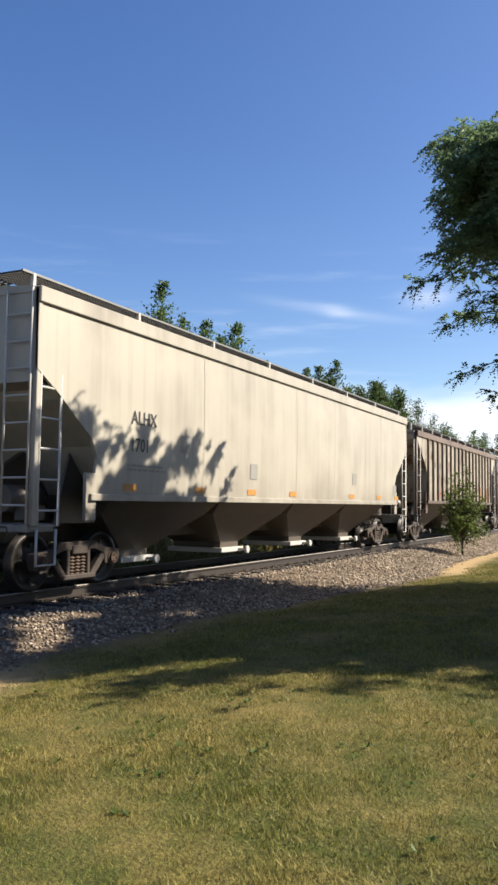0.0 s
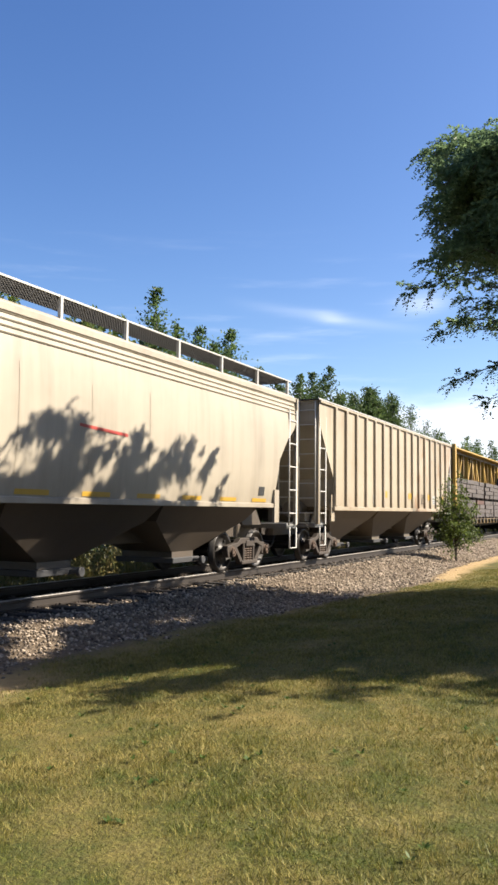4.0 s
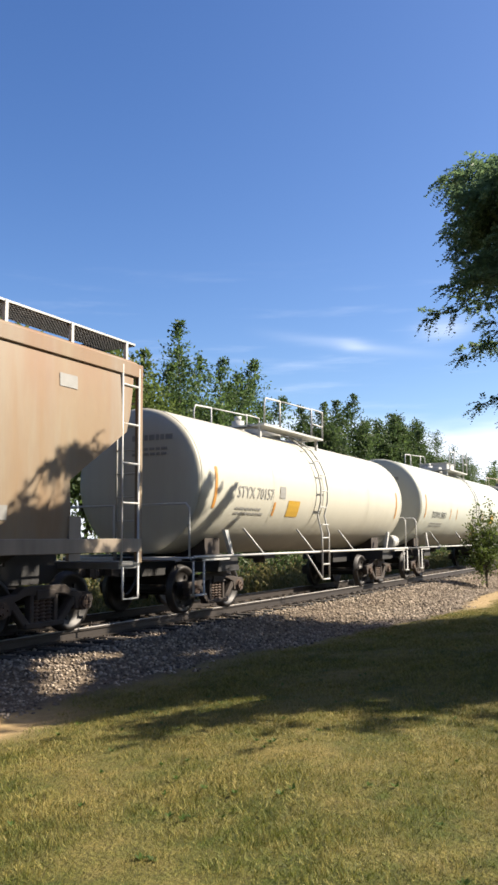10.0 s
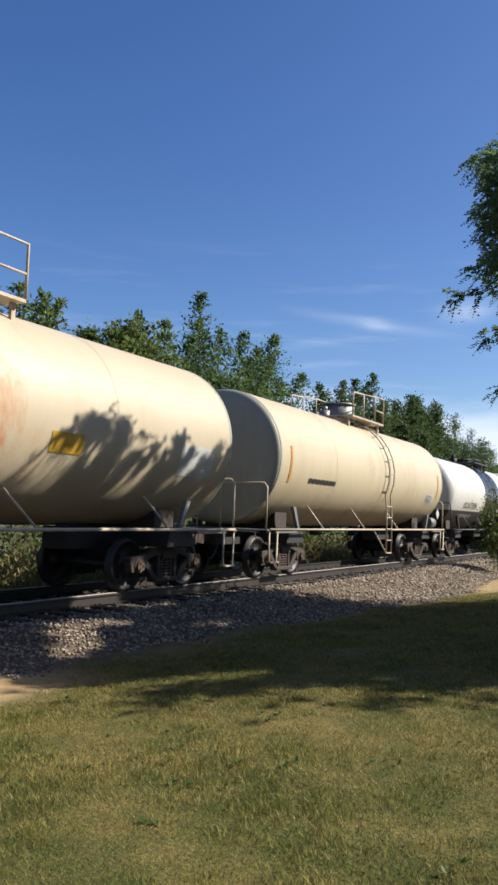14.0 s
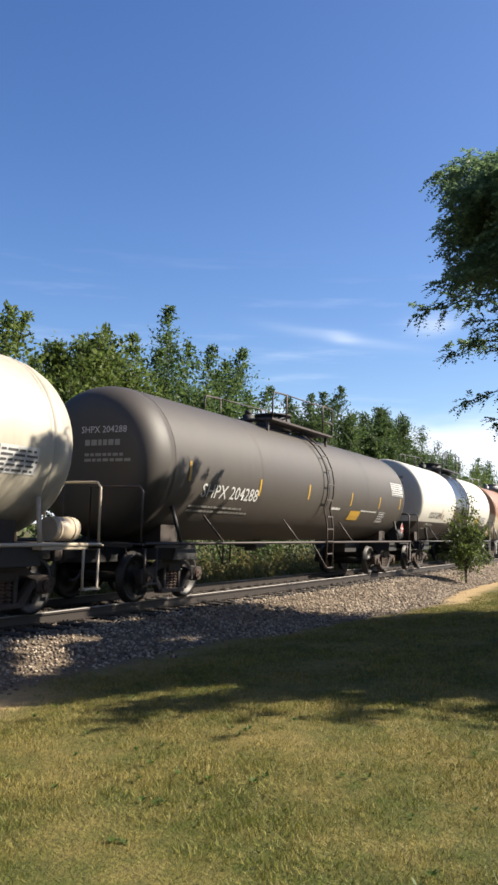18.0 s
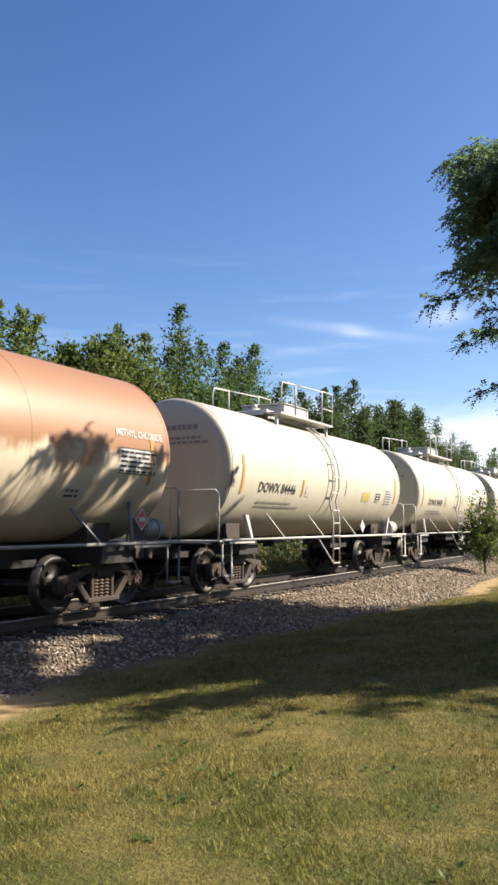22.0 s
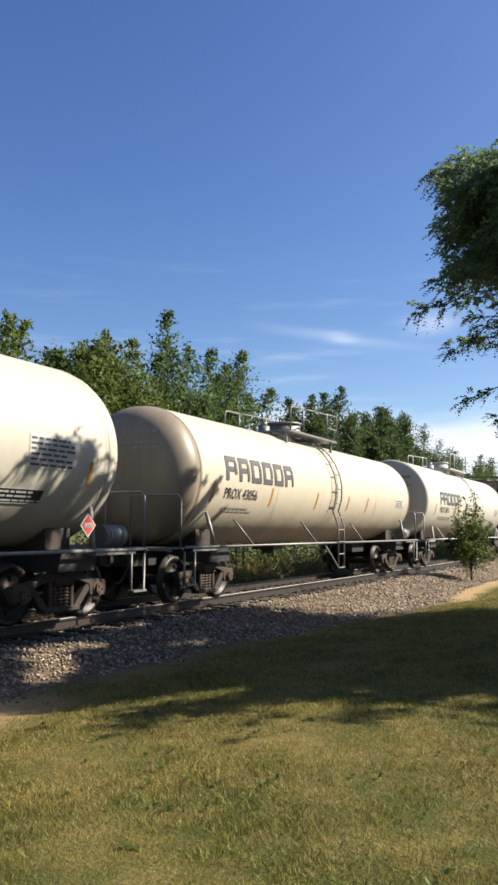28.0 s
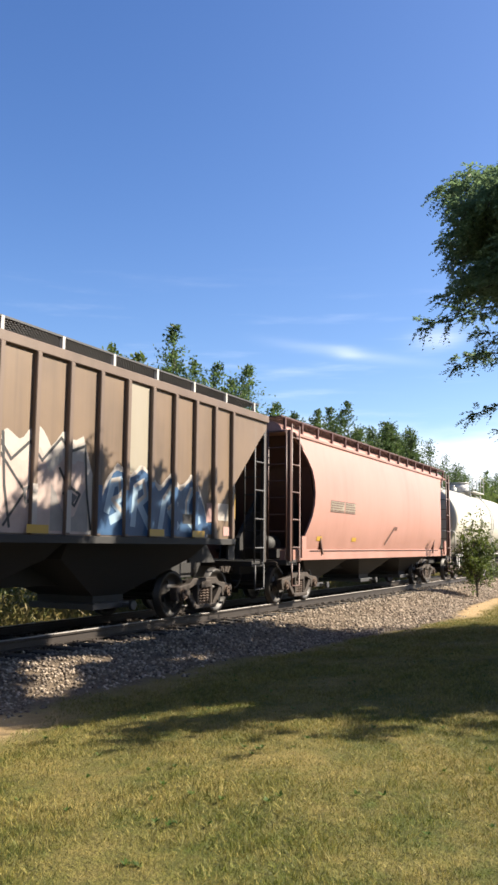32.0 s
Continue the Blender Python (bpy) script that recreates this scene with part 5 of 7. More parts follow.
    for pick, m, size, slim in ((fine, 9, 0.72, 0.30), (~fine, 4, 1.5, 0.30)):
        q1, d1, w1 = q[pick], d[pick], w[pick]
        side = np.cross(d1, (0, 0, 1.0))
        side /= np.linalg.norm(side, axis=1)[:, None]
        for k in range(m):
            t = (k + 1) / m
            c = q1 + d1 * (w1 * t)[:, None] + np.array((0, 0, -1.0)) * (0.35 * t * t * w1)[:, None]
            for s in (-1, 1):
                v = side * s * 0.9 + d1 * 0.5 + rng.normal(0, 0.25, q1.shape)
                v /= np.linalg.norm(v, axis=1)[:, None]
                ll = size * rng.uniform(0.075, 0.125, len(q1))[:, None] * (1.1 - 0.45 * t)
                e = np.cross(v, np.array((0, 0, 1.0)) + rng.normal(0, 0.5, q1.shape))
                e *= ll * slim / (np.linalg.norm(e, axis=1)[:, None] + 1e-9)
                leaves.append(np.stack([c, c + v * ll * 0.5 + e, c + v * ll, c + v * ll * 0.5 - e], 1))
    v = np.concatenate(leaves).reshape(-1, 3)
    me = stuff_mesh("crown", v, np.arange(len(v)).reshape(-1, 4), leafy("feathery_leaf_green", (0.24, 0.34, 0.15), (0.11, 0.175, 0.09), None, 0.5, 0.5), "", "")
    ob = new("crown", me)
    ob.parent = th


shade_tree()


def unseen_sky_blockers():
    """Tall unseen trees, added behind the camera to cut down the sky light."""
    rng = np.random.default_rng(44)
    for x, y, r, h in ((-24, -27, 5.0, 10.5), (-13, -29, 5.5, 11.5), (-2, -28, 5.5, 11), (9, -30, 6.0, 12), (21, -29, 5.5, 11.5), (33, -27, 5.5, 11), (46, -28, 6.0, 12)):
        th = tree("tree", "unseen broadleaf tree added behind the camera to block sky light", x, y, -0.1, [(*p, 1) for p in spread_shoots(rng, 22, r, h * 0.55, h)] + [(*p, 1) for p in spread_shoots(rng, 16, r, 1.5, h * 0.6)], L_DARK, 50 + int(x), 0.3, 0.42, 5, 0.6, 1.8, 6)
        th["group"] = "trees behind the lawn"


unseen_sky_blockers()


def sapling():
    rng = np.random.default_rng(31)
    th = new("sapling")
    tagged(th, "young bushy green tree at the edge of the gravel", "sapling")
    th.location = (31.5, -3.0, -0.46)
    shoots = spread_shoots(rng, 30, 0.95, 1.15, 3.45)
    bm = bmesh.new()
    cyl(bm, (0, 0, -0.05), (0, 0, 1.4), 0.04, 8, 0.02)
    bs, ws, ls = [], [], []
    for tip in shoots:
        a = Vector((0, 0, rng.uniform(0.2, 0.9)))
        last = a
        for k in range(1, 10):
            p = a.lerp(Vector(tip), k / 9) + Vector(rng.normal(0, 0.03, 3))
            cyl(bm, last, p, 0.012, 4, 0.009, caps=False)
            along = np.array((p - last).normalized())
            last = p
            if k < 3:
                continue
            for _ in range(4):
                o = rng.normal(0, 1, 3)
                o = o / np.linalg.norm(o) + along * 0.7
                bs.append(np.array(p))
                ws.append(o / np.linalg.norm(o))
                ls.append(rng.uniform(0.12, 0.36) * (1.15 - 0.5 * k / 9))
    part("trunk", bm, BARK, th)
    v, f = sprays(np.array(bs), np.array(ws), np.array(ls), 7, 0.11, rng, 0.5, 0.03)
    ob = new("crown", stuff_mesh("crown", v, f, L_YOUNG, "", ""))
    ob.parent = th


sapling()


# ---- the train ----
def timber_paint():
    a = Mat("dark_weathered_timber")
    c = a.mix(a.random(), (0.036, 0.028, 0.027), (0.072, 0.058, 0.055))
    c = a.mix(a.times(a.noise(1.2, 5, 0.65, (1, 1, 2.5), (0, 0, 0), 0.38, 0.62), 0.9), c, (0.016, 0.013, 0.013))
    c = a.mix(a.times(a.noise(5, 4, 0.6, (0.5, 1, 5)), 0.35), c, (0.125, 0.102, 0.092))
    a.bump(a.noise(8, 4, 0.6, (0.3, 1, 4)), 0.4, 0.01)
    return a.done(c, 0.85)


def placard(car, x, z, material=None, y=-1.50, number=""):
    bm = bmesh.new()
    prism(bm, [(x - 0.19, z), (x, z - 0.19), (x + 0.19, z), (x, z + 0.19)], y, y - 0.012)
    p = part("placard", bm, M_PALE, car, "diamond hazard placard")
    bm = bmesh.new()
    prism(bm, [(x - 0.16, z), (x, z - 0.16), (x + 0.16, z), (x, z + 0.16)], y - 0.012, y - 0.018)
    part("placard_face", bm, material or M_RED, p)
    bm = bmesh.new()
    box(bm, x - 0.09, x + 0.09, y - 0.024, y - 0.017, z - 0.035, z + 0.035)
    part("number_panel", bm, M_PALE, p)
    if number:
        lettering(number, 0.055, x - 0.075, z - 0.027, (lambda px, pz: y - 0.014), M_INK, p)


def frame_panel(x0, x1, z0, z1, place, parent, dark=None, pale=None):
    """A data panel: a sheet with a rim and rows of print too small to read."""
    worn = dark is M_FADE
    back, ink = (M_PALE, M_SLATE) if worn else (dark or M_INK, pale or M_PALE)
    d = decal(x0, x1, z0, z1, place, back, parent, "data_panel", lift=0.007)
    rows = max(2, round((z1 - z0) / 0.085))
    bars(x0 + 0.03, x1 + 0.04 * (x1 - x0), z0 + 0.03, z1 - 0.01, rows, place, ink, d, "print_line")
    if not worn:
        for za in (z0, z1 - 0.016):
            decal(x0, x1, za, za + 0.016, place, ink, d, "rim", lift=0.012)
    return d


def logo(x0, x1, z, h, place, material, parent):
    """Six blocky hollow shapes, standing for a painted emblem."""
    n, gap = 6, 0.10
    w = (x1 - x0 - gap * (n - 1)) / n
    for k in range(n):
        bm = bmesh.new()
        a = x0 + k * (w + gap)
        b, t = a + w, 0.13
        cuts = ((a, a + t, z, z + h), (a + t, b - 0.02, z + h - 0.12, z + h), (b - t * 0.8, b, z + (0.14 if k % 3 == 0 else 0.02), z + h - 0.12)) + (((a + t, b - 0.02, z, z + 0.12),) if k in (2, 3, 4) else ((a + t, b - t, z + h * 0.36, z + h * 0.36 + 0.11),))
        for p, q, r, s in cuts:
            m = 4
            rows = [[bm.verts.new((x, place(x, r + (s - r) * j / m) - 0.013, r + (s - r) * j / m)) for x in (p, q)] for j in range(m + 1)]
            for c, d in zip(rows, rows[1:]):
                bm.faces.new((c[0], c[1], d[1], d[0]))
        part("emblem_shape", bm, material, parent)


def blob(pts, place, material, parent, lift, name="paint_patch"):
    bm = bmesh.new()
    vs = [bm.verts.new((x, place(x, z) - lift, z)) for x, z in pts]
    bm.faces.new(vs)
    bmesh.ops.triangulate(bm, faces=bm.faces)
    return part(name, bm, material, parent)


def stroke(pts, w, place, material, parent, lift, name="paint_stroke"):
    bm = bmesh.new()
    for (xa, za), (xb, zb) in zip(pts, pts[1:]):
        lift += 0.00015
        d = Vector((xb - xa, zb - za)).normalized()
        nx, nz = -d.y * w / 2, d.x * w / 2
        q = [(xa + nx - d.x * w * 0.3, za + nz - d.y * w * 0.3), (xb + nx + d.x * w * 0.3, zb + nz + d.y * w * 0.3), (xb - nx + d.x * w * 0.3, zb - nz + d.y * w * 0.3), (xa - nx - d.x * w * 0.3, za - nz - d.y * w * 0.3)]
        bm.faces.new([bm.verts.new((x, place(x, z) - lift, z)) for x, z in q])
    return part(name, bm, material, parent)


def on_head(car, s, text, size, y, z, material):
    """Letters across the leading head, from y towards the near side."""
    cu = bpy.data.curves.new("letters", "FONT")
    cu.body, cu.size, cu.resolution_u = text, size / 0.72, 2
    tmp = bpy.data.objects.new("letters", cu)
    scene.collection.objects.link(tmp)
    me = bpy.data.meshes.new_from_object(tmp.evaluated_get(bpy.context.evaluated_depsgraph_get()))
    bpy.data.objects.remove(tmp)
    for v in me.vertices:
        py, pz = y - v.co.x, z + v.co.y
        v.co = (s.head(py, pz), py, pz)
    me.materials.clear()
    me.materials.append(material)
    ob = new("head_lettering", me)
    ob.parent = car


def head_print(car, s, material, y=0.05, up=0.78, rows=3):
    """Lines of print on the leading head, too small to read."""
    rnd = random.Random(int(s.middle * 1000))
    bm = bmesh.new()
    for r in range(rows):
        h = 0.11 if r == 0 else 0.055
        z = s.middle + up - (0.0 if r == 0 else 0.10 + 0.10 * r)
        p, end = y, y - 0.95 + 0.2 * rnd.random()
        while p > end:
            q = p - rnd.uniform(0.07, 0.16)
            bm.faces.new([bm.verts.new((s.head(py, pz), py, pz)) for py, pz in ((p, z), (q, z), (q, z + h), (p, z + h))])
            p = q - 0.03
    part("head_print", bm, material, car)["kind"] = "stuff"


def orange_ticks(car, surf, L, zc, high=0.62):
    for x in (0.98, L - 1.08):
        decal(x, x + 0.10, zc - 0.55, zc + high - 0.35, surf, M_ORANGE, car, "reflector_stripe")


M_SLATE = plain('slate_emblem_paint', (0.10, 0.095, 0.10), 0.6, vary=0.2)
# grime, with the shade under the hoppers darkened into the same colour
GRIMY_SHADE = paint('hopper_belly_grime_shade', (0.085, 0.068, 0.053), streak=0.4, seed=33)


def end_letters(car, text, size, y, z, x):
    """Stencilled letters on the leading end wall."""
    cu = bpy.data.curves.new("letters", "FONT")
    cu.body, cu.size, cu.resolution_u, cu.align_x = text, size / 0.72, 2, "CENTER"
    tmp = bpy.data.objects.new("letters", cu)
    scene.collection.objects.link(tmp)
    me = bpy.data.meshes.new_from_object(tmp.evaluated_get(bpy.context.evaluated_depsgraph_get()))
    bpy.data.objects.remove(tmp)
    me.transform(pose(x, y, z, 90, 0, -90))
    me.materials.clear()
    me.materials.append(M_INK)
    ob = new("end_lettering", me)
    ob.parent = car


def hoppers_front():
    w = paint("hopper_offwhite", (0.575, 0.535, 0.445), dirt=(0.20, 0.17, 0.135), streak=0.55, seed=1, low=0.55)
    car, side = covered_hopper("covered_hopper", "off-white smooth-sided covered hopper with grey grime streaks", 9.1, 19.7, w, w, M_GREY, eave=4.54, band=0.22, sill_h=0.09, walk_z=4.80, under=GRIMY_SHADE, gate_mat=M_WHITE, belly=0.03, arch=0.10,
                               cut=((0.0, 3.16), (0.42, 3.10), (0.55, 2.95), (1.50, 2.30), (1.40, 1.52)), bays=4, edge_mat=M_GREY, post_n=8)
    lettering("ALHX", 0.24, 2.38, 2.75, side, M_INK, car, wide=0.92)
    lettering("1701", 0.24, 2.36, 2.28, side, M_INK, car, wide=0.9)
    bars(2.3, 3.6, 1.95, 2.10, 2, side, M_FADE, car)
    for x in (2.2, 4.6, 6.9, 9.2, 13.6, 16.2, 18.2):
        decal(x, x + 0.42, 1.60, 1.72, side, M_ORANGE, car, "reflector")
    for x, z in ((4.0, 2.35), (7.0, 1.95), (13.8, 2.0), (18.0, 1.75)):
        decal(x, x + 0.36, z, z + 0.34, side, M_FADE, car, "data_stencil")
    joint = paint("sheet_joint_grime", (0.52, 0.485, 0.405), streak=0.6, seed=40)
    for x in (4.9, 9.6, 12.3, 15.0):
        decal(x, x + 0.014, 1.56, 4.30, side, joint, car, "sheet_joint", lift=0.005)

    w = paint("hopper_peeling_white", (0.56, 0.51, 0.41), streak=0.8, rust=0.9, rust_col=(0.17, 0.078, 0.038), seed=2, low=0.7, flake=2.0)
    tb = paint("rusty_pale_chord", (0.25, 0.175, 0.125), dirt=(0.12, 0.07, 0.045), streak=0.7, rust=0.5, rust_col=(0.12, 0.065, 0.04), seed=41, low=0.0)
    r = paint("brown_rib_paint", (0.125, 0.083, 0.06), streak=0.3, seed=3)
    # the bays' brown has the shade beneath the car mixed in
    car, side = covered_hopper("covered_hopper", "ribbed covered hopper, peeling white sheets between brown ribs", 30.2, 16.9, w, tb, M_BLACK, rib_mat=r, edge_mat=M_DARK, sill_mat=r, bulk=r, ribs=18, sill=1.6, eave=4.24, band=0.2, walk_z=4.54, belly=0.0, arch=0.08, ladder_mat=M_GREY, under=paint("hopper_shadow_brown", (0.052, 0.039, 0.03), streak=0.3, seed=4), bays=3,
                               cut=((0.0, 3.92), (0.15, 3.84), (1.55, 2.82), (1.60, 1.6)), rib_first=1.62, rib_w=0.05, post_n=11)
    worn = plain("worn_dark_lettering", (0.13, 0.12, 0.105), 0.6)
    for txt, x, z in (("NA", 2.52, 2.95), ("HX", 3.42, 2.95), ("19", 2.52, 2.45), ("07", 3.38, 2.45), ("16", 4.22, 2.45)):
        lettering(txt, 0.26, x, z, side, worn, car, wide=0.85)
    for x in (2.45, 7.2, 12.5, 14.2):
        decal(x, x + 0.13, 1.70, 2.35, side, M_ORANGE, car, "reflector")
    decal(3.5, 3.75, 1.8, 2.0, side, M_RED, car, "painted_mark")

    w2 = paint("beige_shadow_line", (0.50, 0.43, 0.33), streak=0.5, seed=44)
    w = paint("hopper_beige", (0.575, 0.505, 0.395), streak=0.42, seed=5, low=0.4)
    car, side = covered_hopper("covered_hopper", "beige smooth-sided covered hopper with a white roof rail", 48.4, 16.55, w, w, M_GREY, eave=4.26, band=0.10, walk_z=4.74, grooves=4, belly=0.10, arch=0.30, under=GRIMY_SHADE, bays=3,
                               cut=((0.0, 3.80), (0.05, 3.56), (0.55, 3.30), (1.17, 2.66), (1.35, 1.60)), sill=1.55, sill_h=0.08, post_n=10)
    lettering("CITX", 0.25, 2.27, 2.81, side, M_INK, car, wide=0.85)
    end_letters(car, "CITX", 0.2, -1.0, 3.98, 0.03)
    end_letters(car, "702417", 0.2, -1.0, 3.72, 0.03)
    # dents shown only as darker lines, their shadow painted on the flat side
    for x, z in ((4.6, 2.2), (6.2, 2.3), (7.9, 2.2), (9.6, 2.3)):
        decal(x, x + 0.02, 1.75, z + 1.2, side, w2, car, "dent_line", lift=0.004)
    stroke([(7.6, 2.72), (8.9, 2.66)], 0.05, side, M_RED, car, 0.010)
    decal(1.75, 2.05, 1.75, 1.98, side, M_INK, car, "data_stencil")
    decal(14.3, 14.6, 1.75, 1.95, side, M_INK, car, "data_stencil")
    lettering("702417", 0.24, 2.24, 2.32, side, M_INK, car, wide=0.82)
    bars(2.1, 3.3, 1.85, 2.05, 2, side, M_FADE, car)
    decal(3.9, 4.2, 2.5, 2.75, side, M_FADE, car, "data_stencil")
    for k in range(9):
        x = 1.6 + k * 1.55
        decal(x, x + 0.75, 1.60, 1.68, side, M_YEL, car, "reflector")

    w = paint("hopper_buff", (0.58, 0.50, 0.375), dirt=(0.26, 0.17, 0.09), streak=0.55, rust=0.5, rust_col=(0.36, 0.195, 0.095), seed=6, win=(9.8, 17.5))
    # bays in a darker buff: grime plus the shade they hang in
    car, side = covered_hopper("covered_hopper", "buff ribbed covered hopper with rusty run-off", 66.4, 16.6, w, w, M_GREY, ribs=16, eave=4.40, band=0.05, walk_z=4.46, walk_y=(1.12, 1.60), belly=0.0, arch=0.1, under=paint('hopper_buff_shade_grime', (0.20, 0.165, 0.12), streak=0.4, seed=7), bays=3, rib_first=1.22, rib_w=0.07,
                               cut=((0.0, 3.86), (0.05, 3.76), (1.15, 2.31), (1.20, 1.52)), sill=1.52)
    for x in (6.0, 9.2, 12.16, 14.5):
        decal(x, x + 0.46, 1.88, 2.10, side, M_YEL, car, "reflector")
    stroke([(11.42 + 0.30 * math.cos(k * 0.8), 1.90 + 0.20 * math.sin(k * 1.1)) for k in range(14)], 0.03, side, M_INK, car, 0.012)
    stroke([(5.05 + 0.22 * math.cos(k * 0.7), 1.85 + 0.18 * math.sin(k * 1.2)) for k in range(14)], 0.03, side, M_FADE, car, 0.012)
    frame_panel(13.0, 13.42, 1.72, 2.05, side, car, M_FADE, M_PALE)


hoppers_front()


def centre_beam_car():
    L = 22.3
    x0 = 84.05
    car = start_car("centre_beam_flatcar", "yellow centre-beam flatcar loaded with stacks of dark timber", "freight car", x0)
    yel = paint("flatcar_yellow", (0.68, 0.42, 0.07), dirt=(0.13, 0.085, 0.04), streak=0.40, rust=0.25, rust_col=(0.25, 0.11, 0.04), seed=8, low=0.0)
    sillp = paint("flatcar_sill_yellow", (0.46, 0.28, 0.05), dirt=(0.05, 0.035, 0.02), streak=0.9, rust=0.62, rust_col=(0.055, 0.035, 0.022), seed=43, low=0.0)
    # yellow darkened for the shaded leading bulkhead and the chord under the flange
    shade_brown = paint("shaded_brown_yellow", (0.15, 0.09, 0.03), dirt=(0.05, 0.035, 0.02), streak=0.5, seed=34, low=0.0)
    bm = bmesh.new()
    box(bm, 0, L, -0.30, 0.30, 0.62, 1.06)
    bev(bm, 0.012)
    part("center_sill", bm, M_BLACK, car)
    bm = bmesh.new()
    box(bm, 0.05, L - 0.05, -1.50, 1.50, 1.04, 1.10)
    part("deck", bm, plain("worn_steel_deck", (0.14, 0.09, 0.05), 0.8), car)
    for s in (-1, 1):
        bm = bmesh.new()
        box(bm, 0, L, min(s * 1.50, s * 1.60), max(s * 1.50, s * 1.60), 0.84, 1.08)
        bev(bm, 0.01)
        part("side_sill", bm, sillp, car)
        k = 1.6
        while k < L - 1.4:
            bm = bmesh.new()
            prism(bm, [(k - 0.24, 1.07), (k + 0.10, 1.07), (k + 0.02, 0.86), (k - 0.10, 0.86)], s * 1.602, s * 1.70)
            bev(bm, 0.01)
            part("stake_pocket", bm, M_BLACK if s < 0 else yel, car)
            bm = bmesh.new()
            cyl(bm, (k + 0.34, s * 1.60, 1.14), (k + 0.52, s * 1.60, 1.14), 0.05, 8)
            part("winch", bm, M_TRUCK, car)
            k += 1.02
    worn = paint("worn_ochre_paint", (0.46, 0.29, 0.07), dirt=(0.07, 0.05, 0.03), streak=0.6, rust=0.4, rust_col=(0.10, 0.055, 0.03), seed=42, low=0.0)
    # bulkheads
    for e, sgn in ((0.0, 1), (L, -1)):
        bm = bmesh.new()
        box(bm, min(e + sgn * 0.12, e + sgn * 0.20), max(e + sgn * 0.12, e + sgn * 0.20), -1.46, 1.46, 1.05, 4.56)
        for z in (1.6, 2.3, 3.0, 3.7, 4.4):
            box(bm, min(e + sgn * 0.02, e + sgn * 0.12), max(e + sgn * 0.02, e + sgn * 0.12), -1.46, 1.46, z - 0.07, z + 0.07)
        for y in (-0.5, 0.5):
            box(bm, min(e + sgn * 0.03, e + sgn * 0.125), max(e + sgn * 0.03, e + sgn * 0.125), y - 0.07, y + 0.07, 1.05, 4.5)
        part("bulkhead", bm, shade_brown if e == 0.0 else worn, car)
        for s in (-1, 1):
            bm = bmesh.new()
            box(bm, min(e, e + sgn * 0.30), max(e, e + sgn * 0.30), min(s * 1.46, s * 1.60), max(s * 1.46, s * 1.60), 0.92, 4.61)
            bev(bm, 0.02)
            part("bulkhead_post", bm, yel if e == 0.0 else worn, car)
            ladder(car, e + sgn * 0.34, e + sgn * 0.36, s * 1.2, 0.5, 1.0, M_GREY, 1, "step_rod")
            bm = bmesh.new()
            pipe(bm, [(e + sgn * 0.1, s * 1.52, 0.95), (e + sgn * 0.1, s * 1.52, 0.45), (e + sgn * 0.5, s * 1.52, 0.45), (e + sgn * 0.5, s * 1.52, 0.95)], 0.022)
            part("sill_step", bm, M_GREY, car)
        # gusset from bulkhead to beam
        bm = bmesh.new()
        prism(bm, [(e + sgn * 0.2, 4.55), (e + sgn * 2.6, 4.84), (e + sgn * 2.6, 4.46), (e + sgn * 0.2, 3.9)], -0.05, 0.05)
        part("gusset", bm, yel, car)
    # beam
    bm = bmesh.new()
    box(bm, 0.3, L - 0.3, -0.60, 0.60, 4.79, 4.86)
    part("top_flange", bm, yel, car)
    bm = bmesh.new()
    box(bm, 0.3, L - 0.3, -0.14, 0.14, 4.66, 4.788)
    part("top_chord", bm, shade_brown, car)
    xs = [1.25 + 1.32 * k for k in range(16)]
    for k, x in enumerate(xs):
        bm = bmesh.new()
        box(bm, x - 0.055, x + 0.055, -0.17, 0.17, 1.08, 4.67)
        bev(bm, 0.008)
        part("beam_post", bm, yel if k % 2 else worn, car)
        if k < 15 and k % 2 == 1 or k in (7, 8):
            for s in (-1, 1):
                bm = bmesh.new()
                a, b = (x + 0.12, 3.05), (x + 1.20, 4.60)
                if k < 8:
                    pass
                else:
                    a, b = (x + 0.12, 4.60), (x + 1.20, 3.05)
                d = Vector((b[0] - a[0], b[1] - a[1])).normalized() * 0.075
                prism(bm, [(a[0] - d.y, a[1] + d.x), (a[0] + d.y, a[1] - d.x), (b[0] + d.y, b[1] - d.x), (b[0] - d.y, b[1] + d.x)], s * 0.06, s * 0.11)
                part("diagonal", bm, yel, car)
                if k == 8:
                    bm = bmesh.new()
                    a, b = (x + 0.12, 3.05), (x + 1.20, 4.60)
                    d = Vector((b[0] - a[0], b[1] - a[1])).normalized() * 0.075
                    prism(bm, [(a[0] - d.y, a[1] + d.x), (a[0] + d.y, a[1] - d.x), (b[0] + d.y, b[1] - d.x), (b[0] - d.y, b[1] + d.x)], s * 0.005, s * 0.055)
                    part("diagonal", bm, yel, car)
    side = (lambda x, z: -1.602)
    for x, txt in ((3.2, "TTZX"), (4.35, "86002")):
        decal(x - 0.06, x + 0.90, 0.85, 1.07, side, M_INK, car, "number_panel", lift=0.004)
        lettering(txt, 0.15, x, 0.89, side, M_PALE, car, wide=0.95)
    decal(17.9, 18.25, 0.72, 1.05, side, M_PALE, car, "notice_plate", lift=0.12)
    add_gear(car, L, 1.95)

    # the load: stacks of dark timbers in two tiers
    timber = timber_paint()
    red = plain("red_brown_timber", (0.14, 0.058, 0.042), 0.85, vary=0.5)
    rnd = random.Random(17)
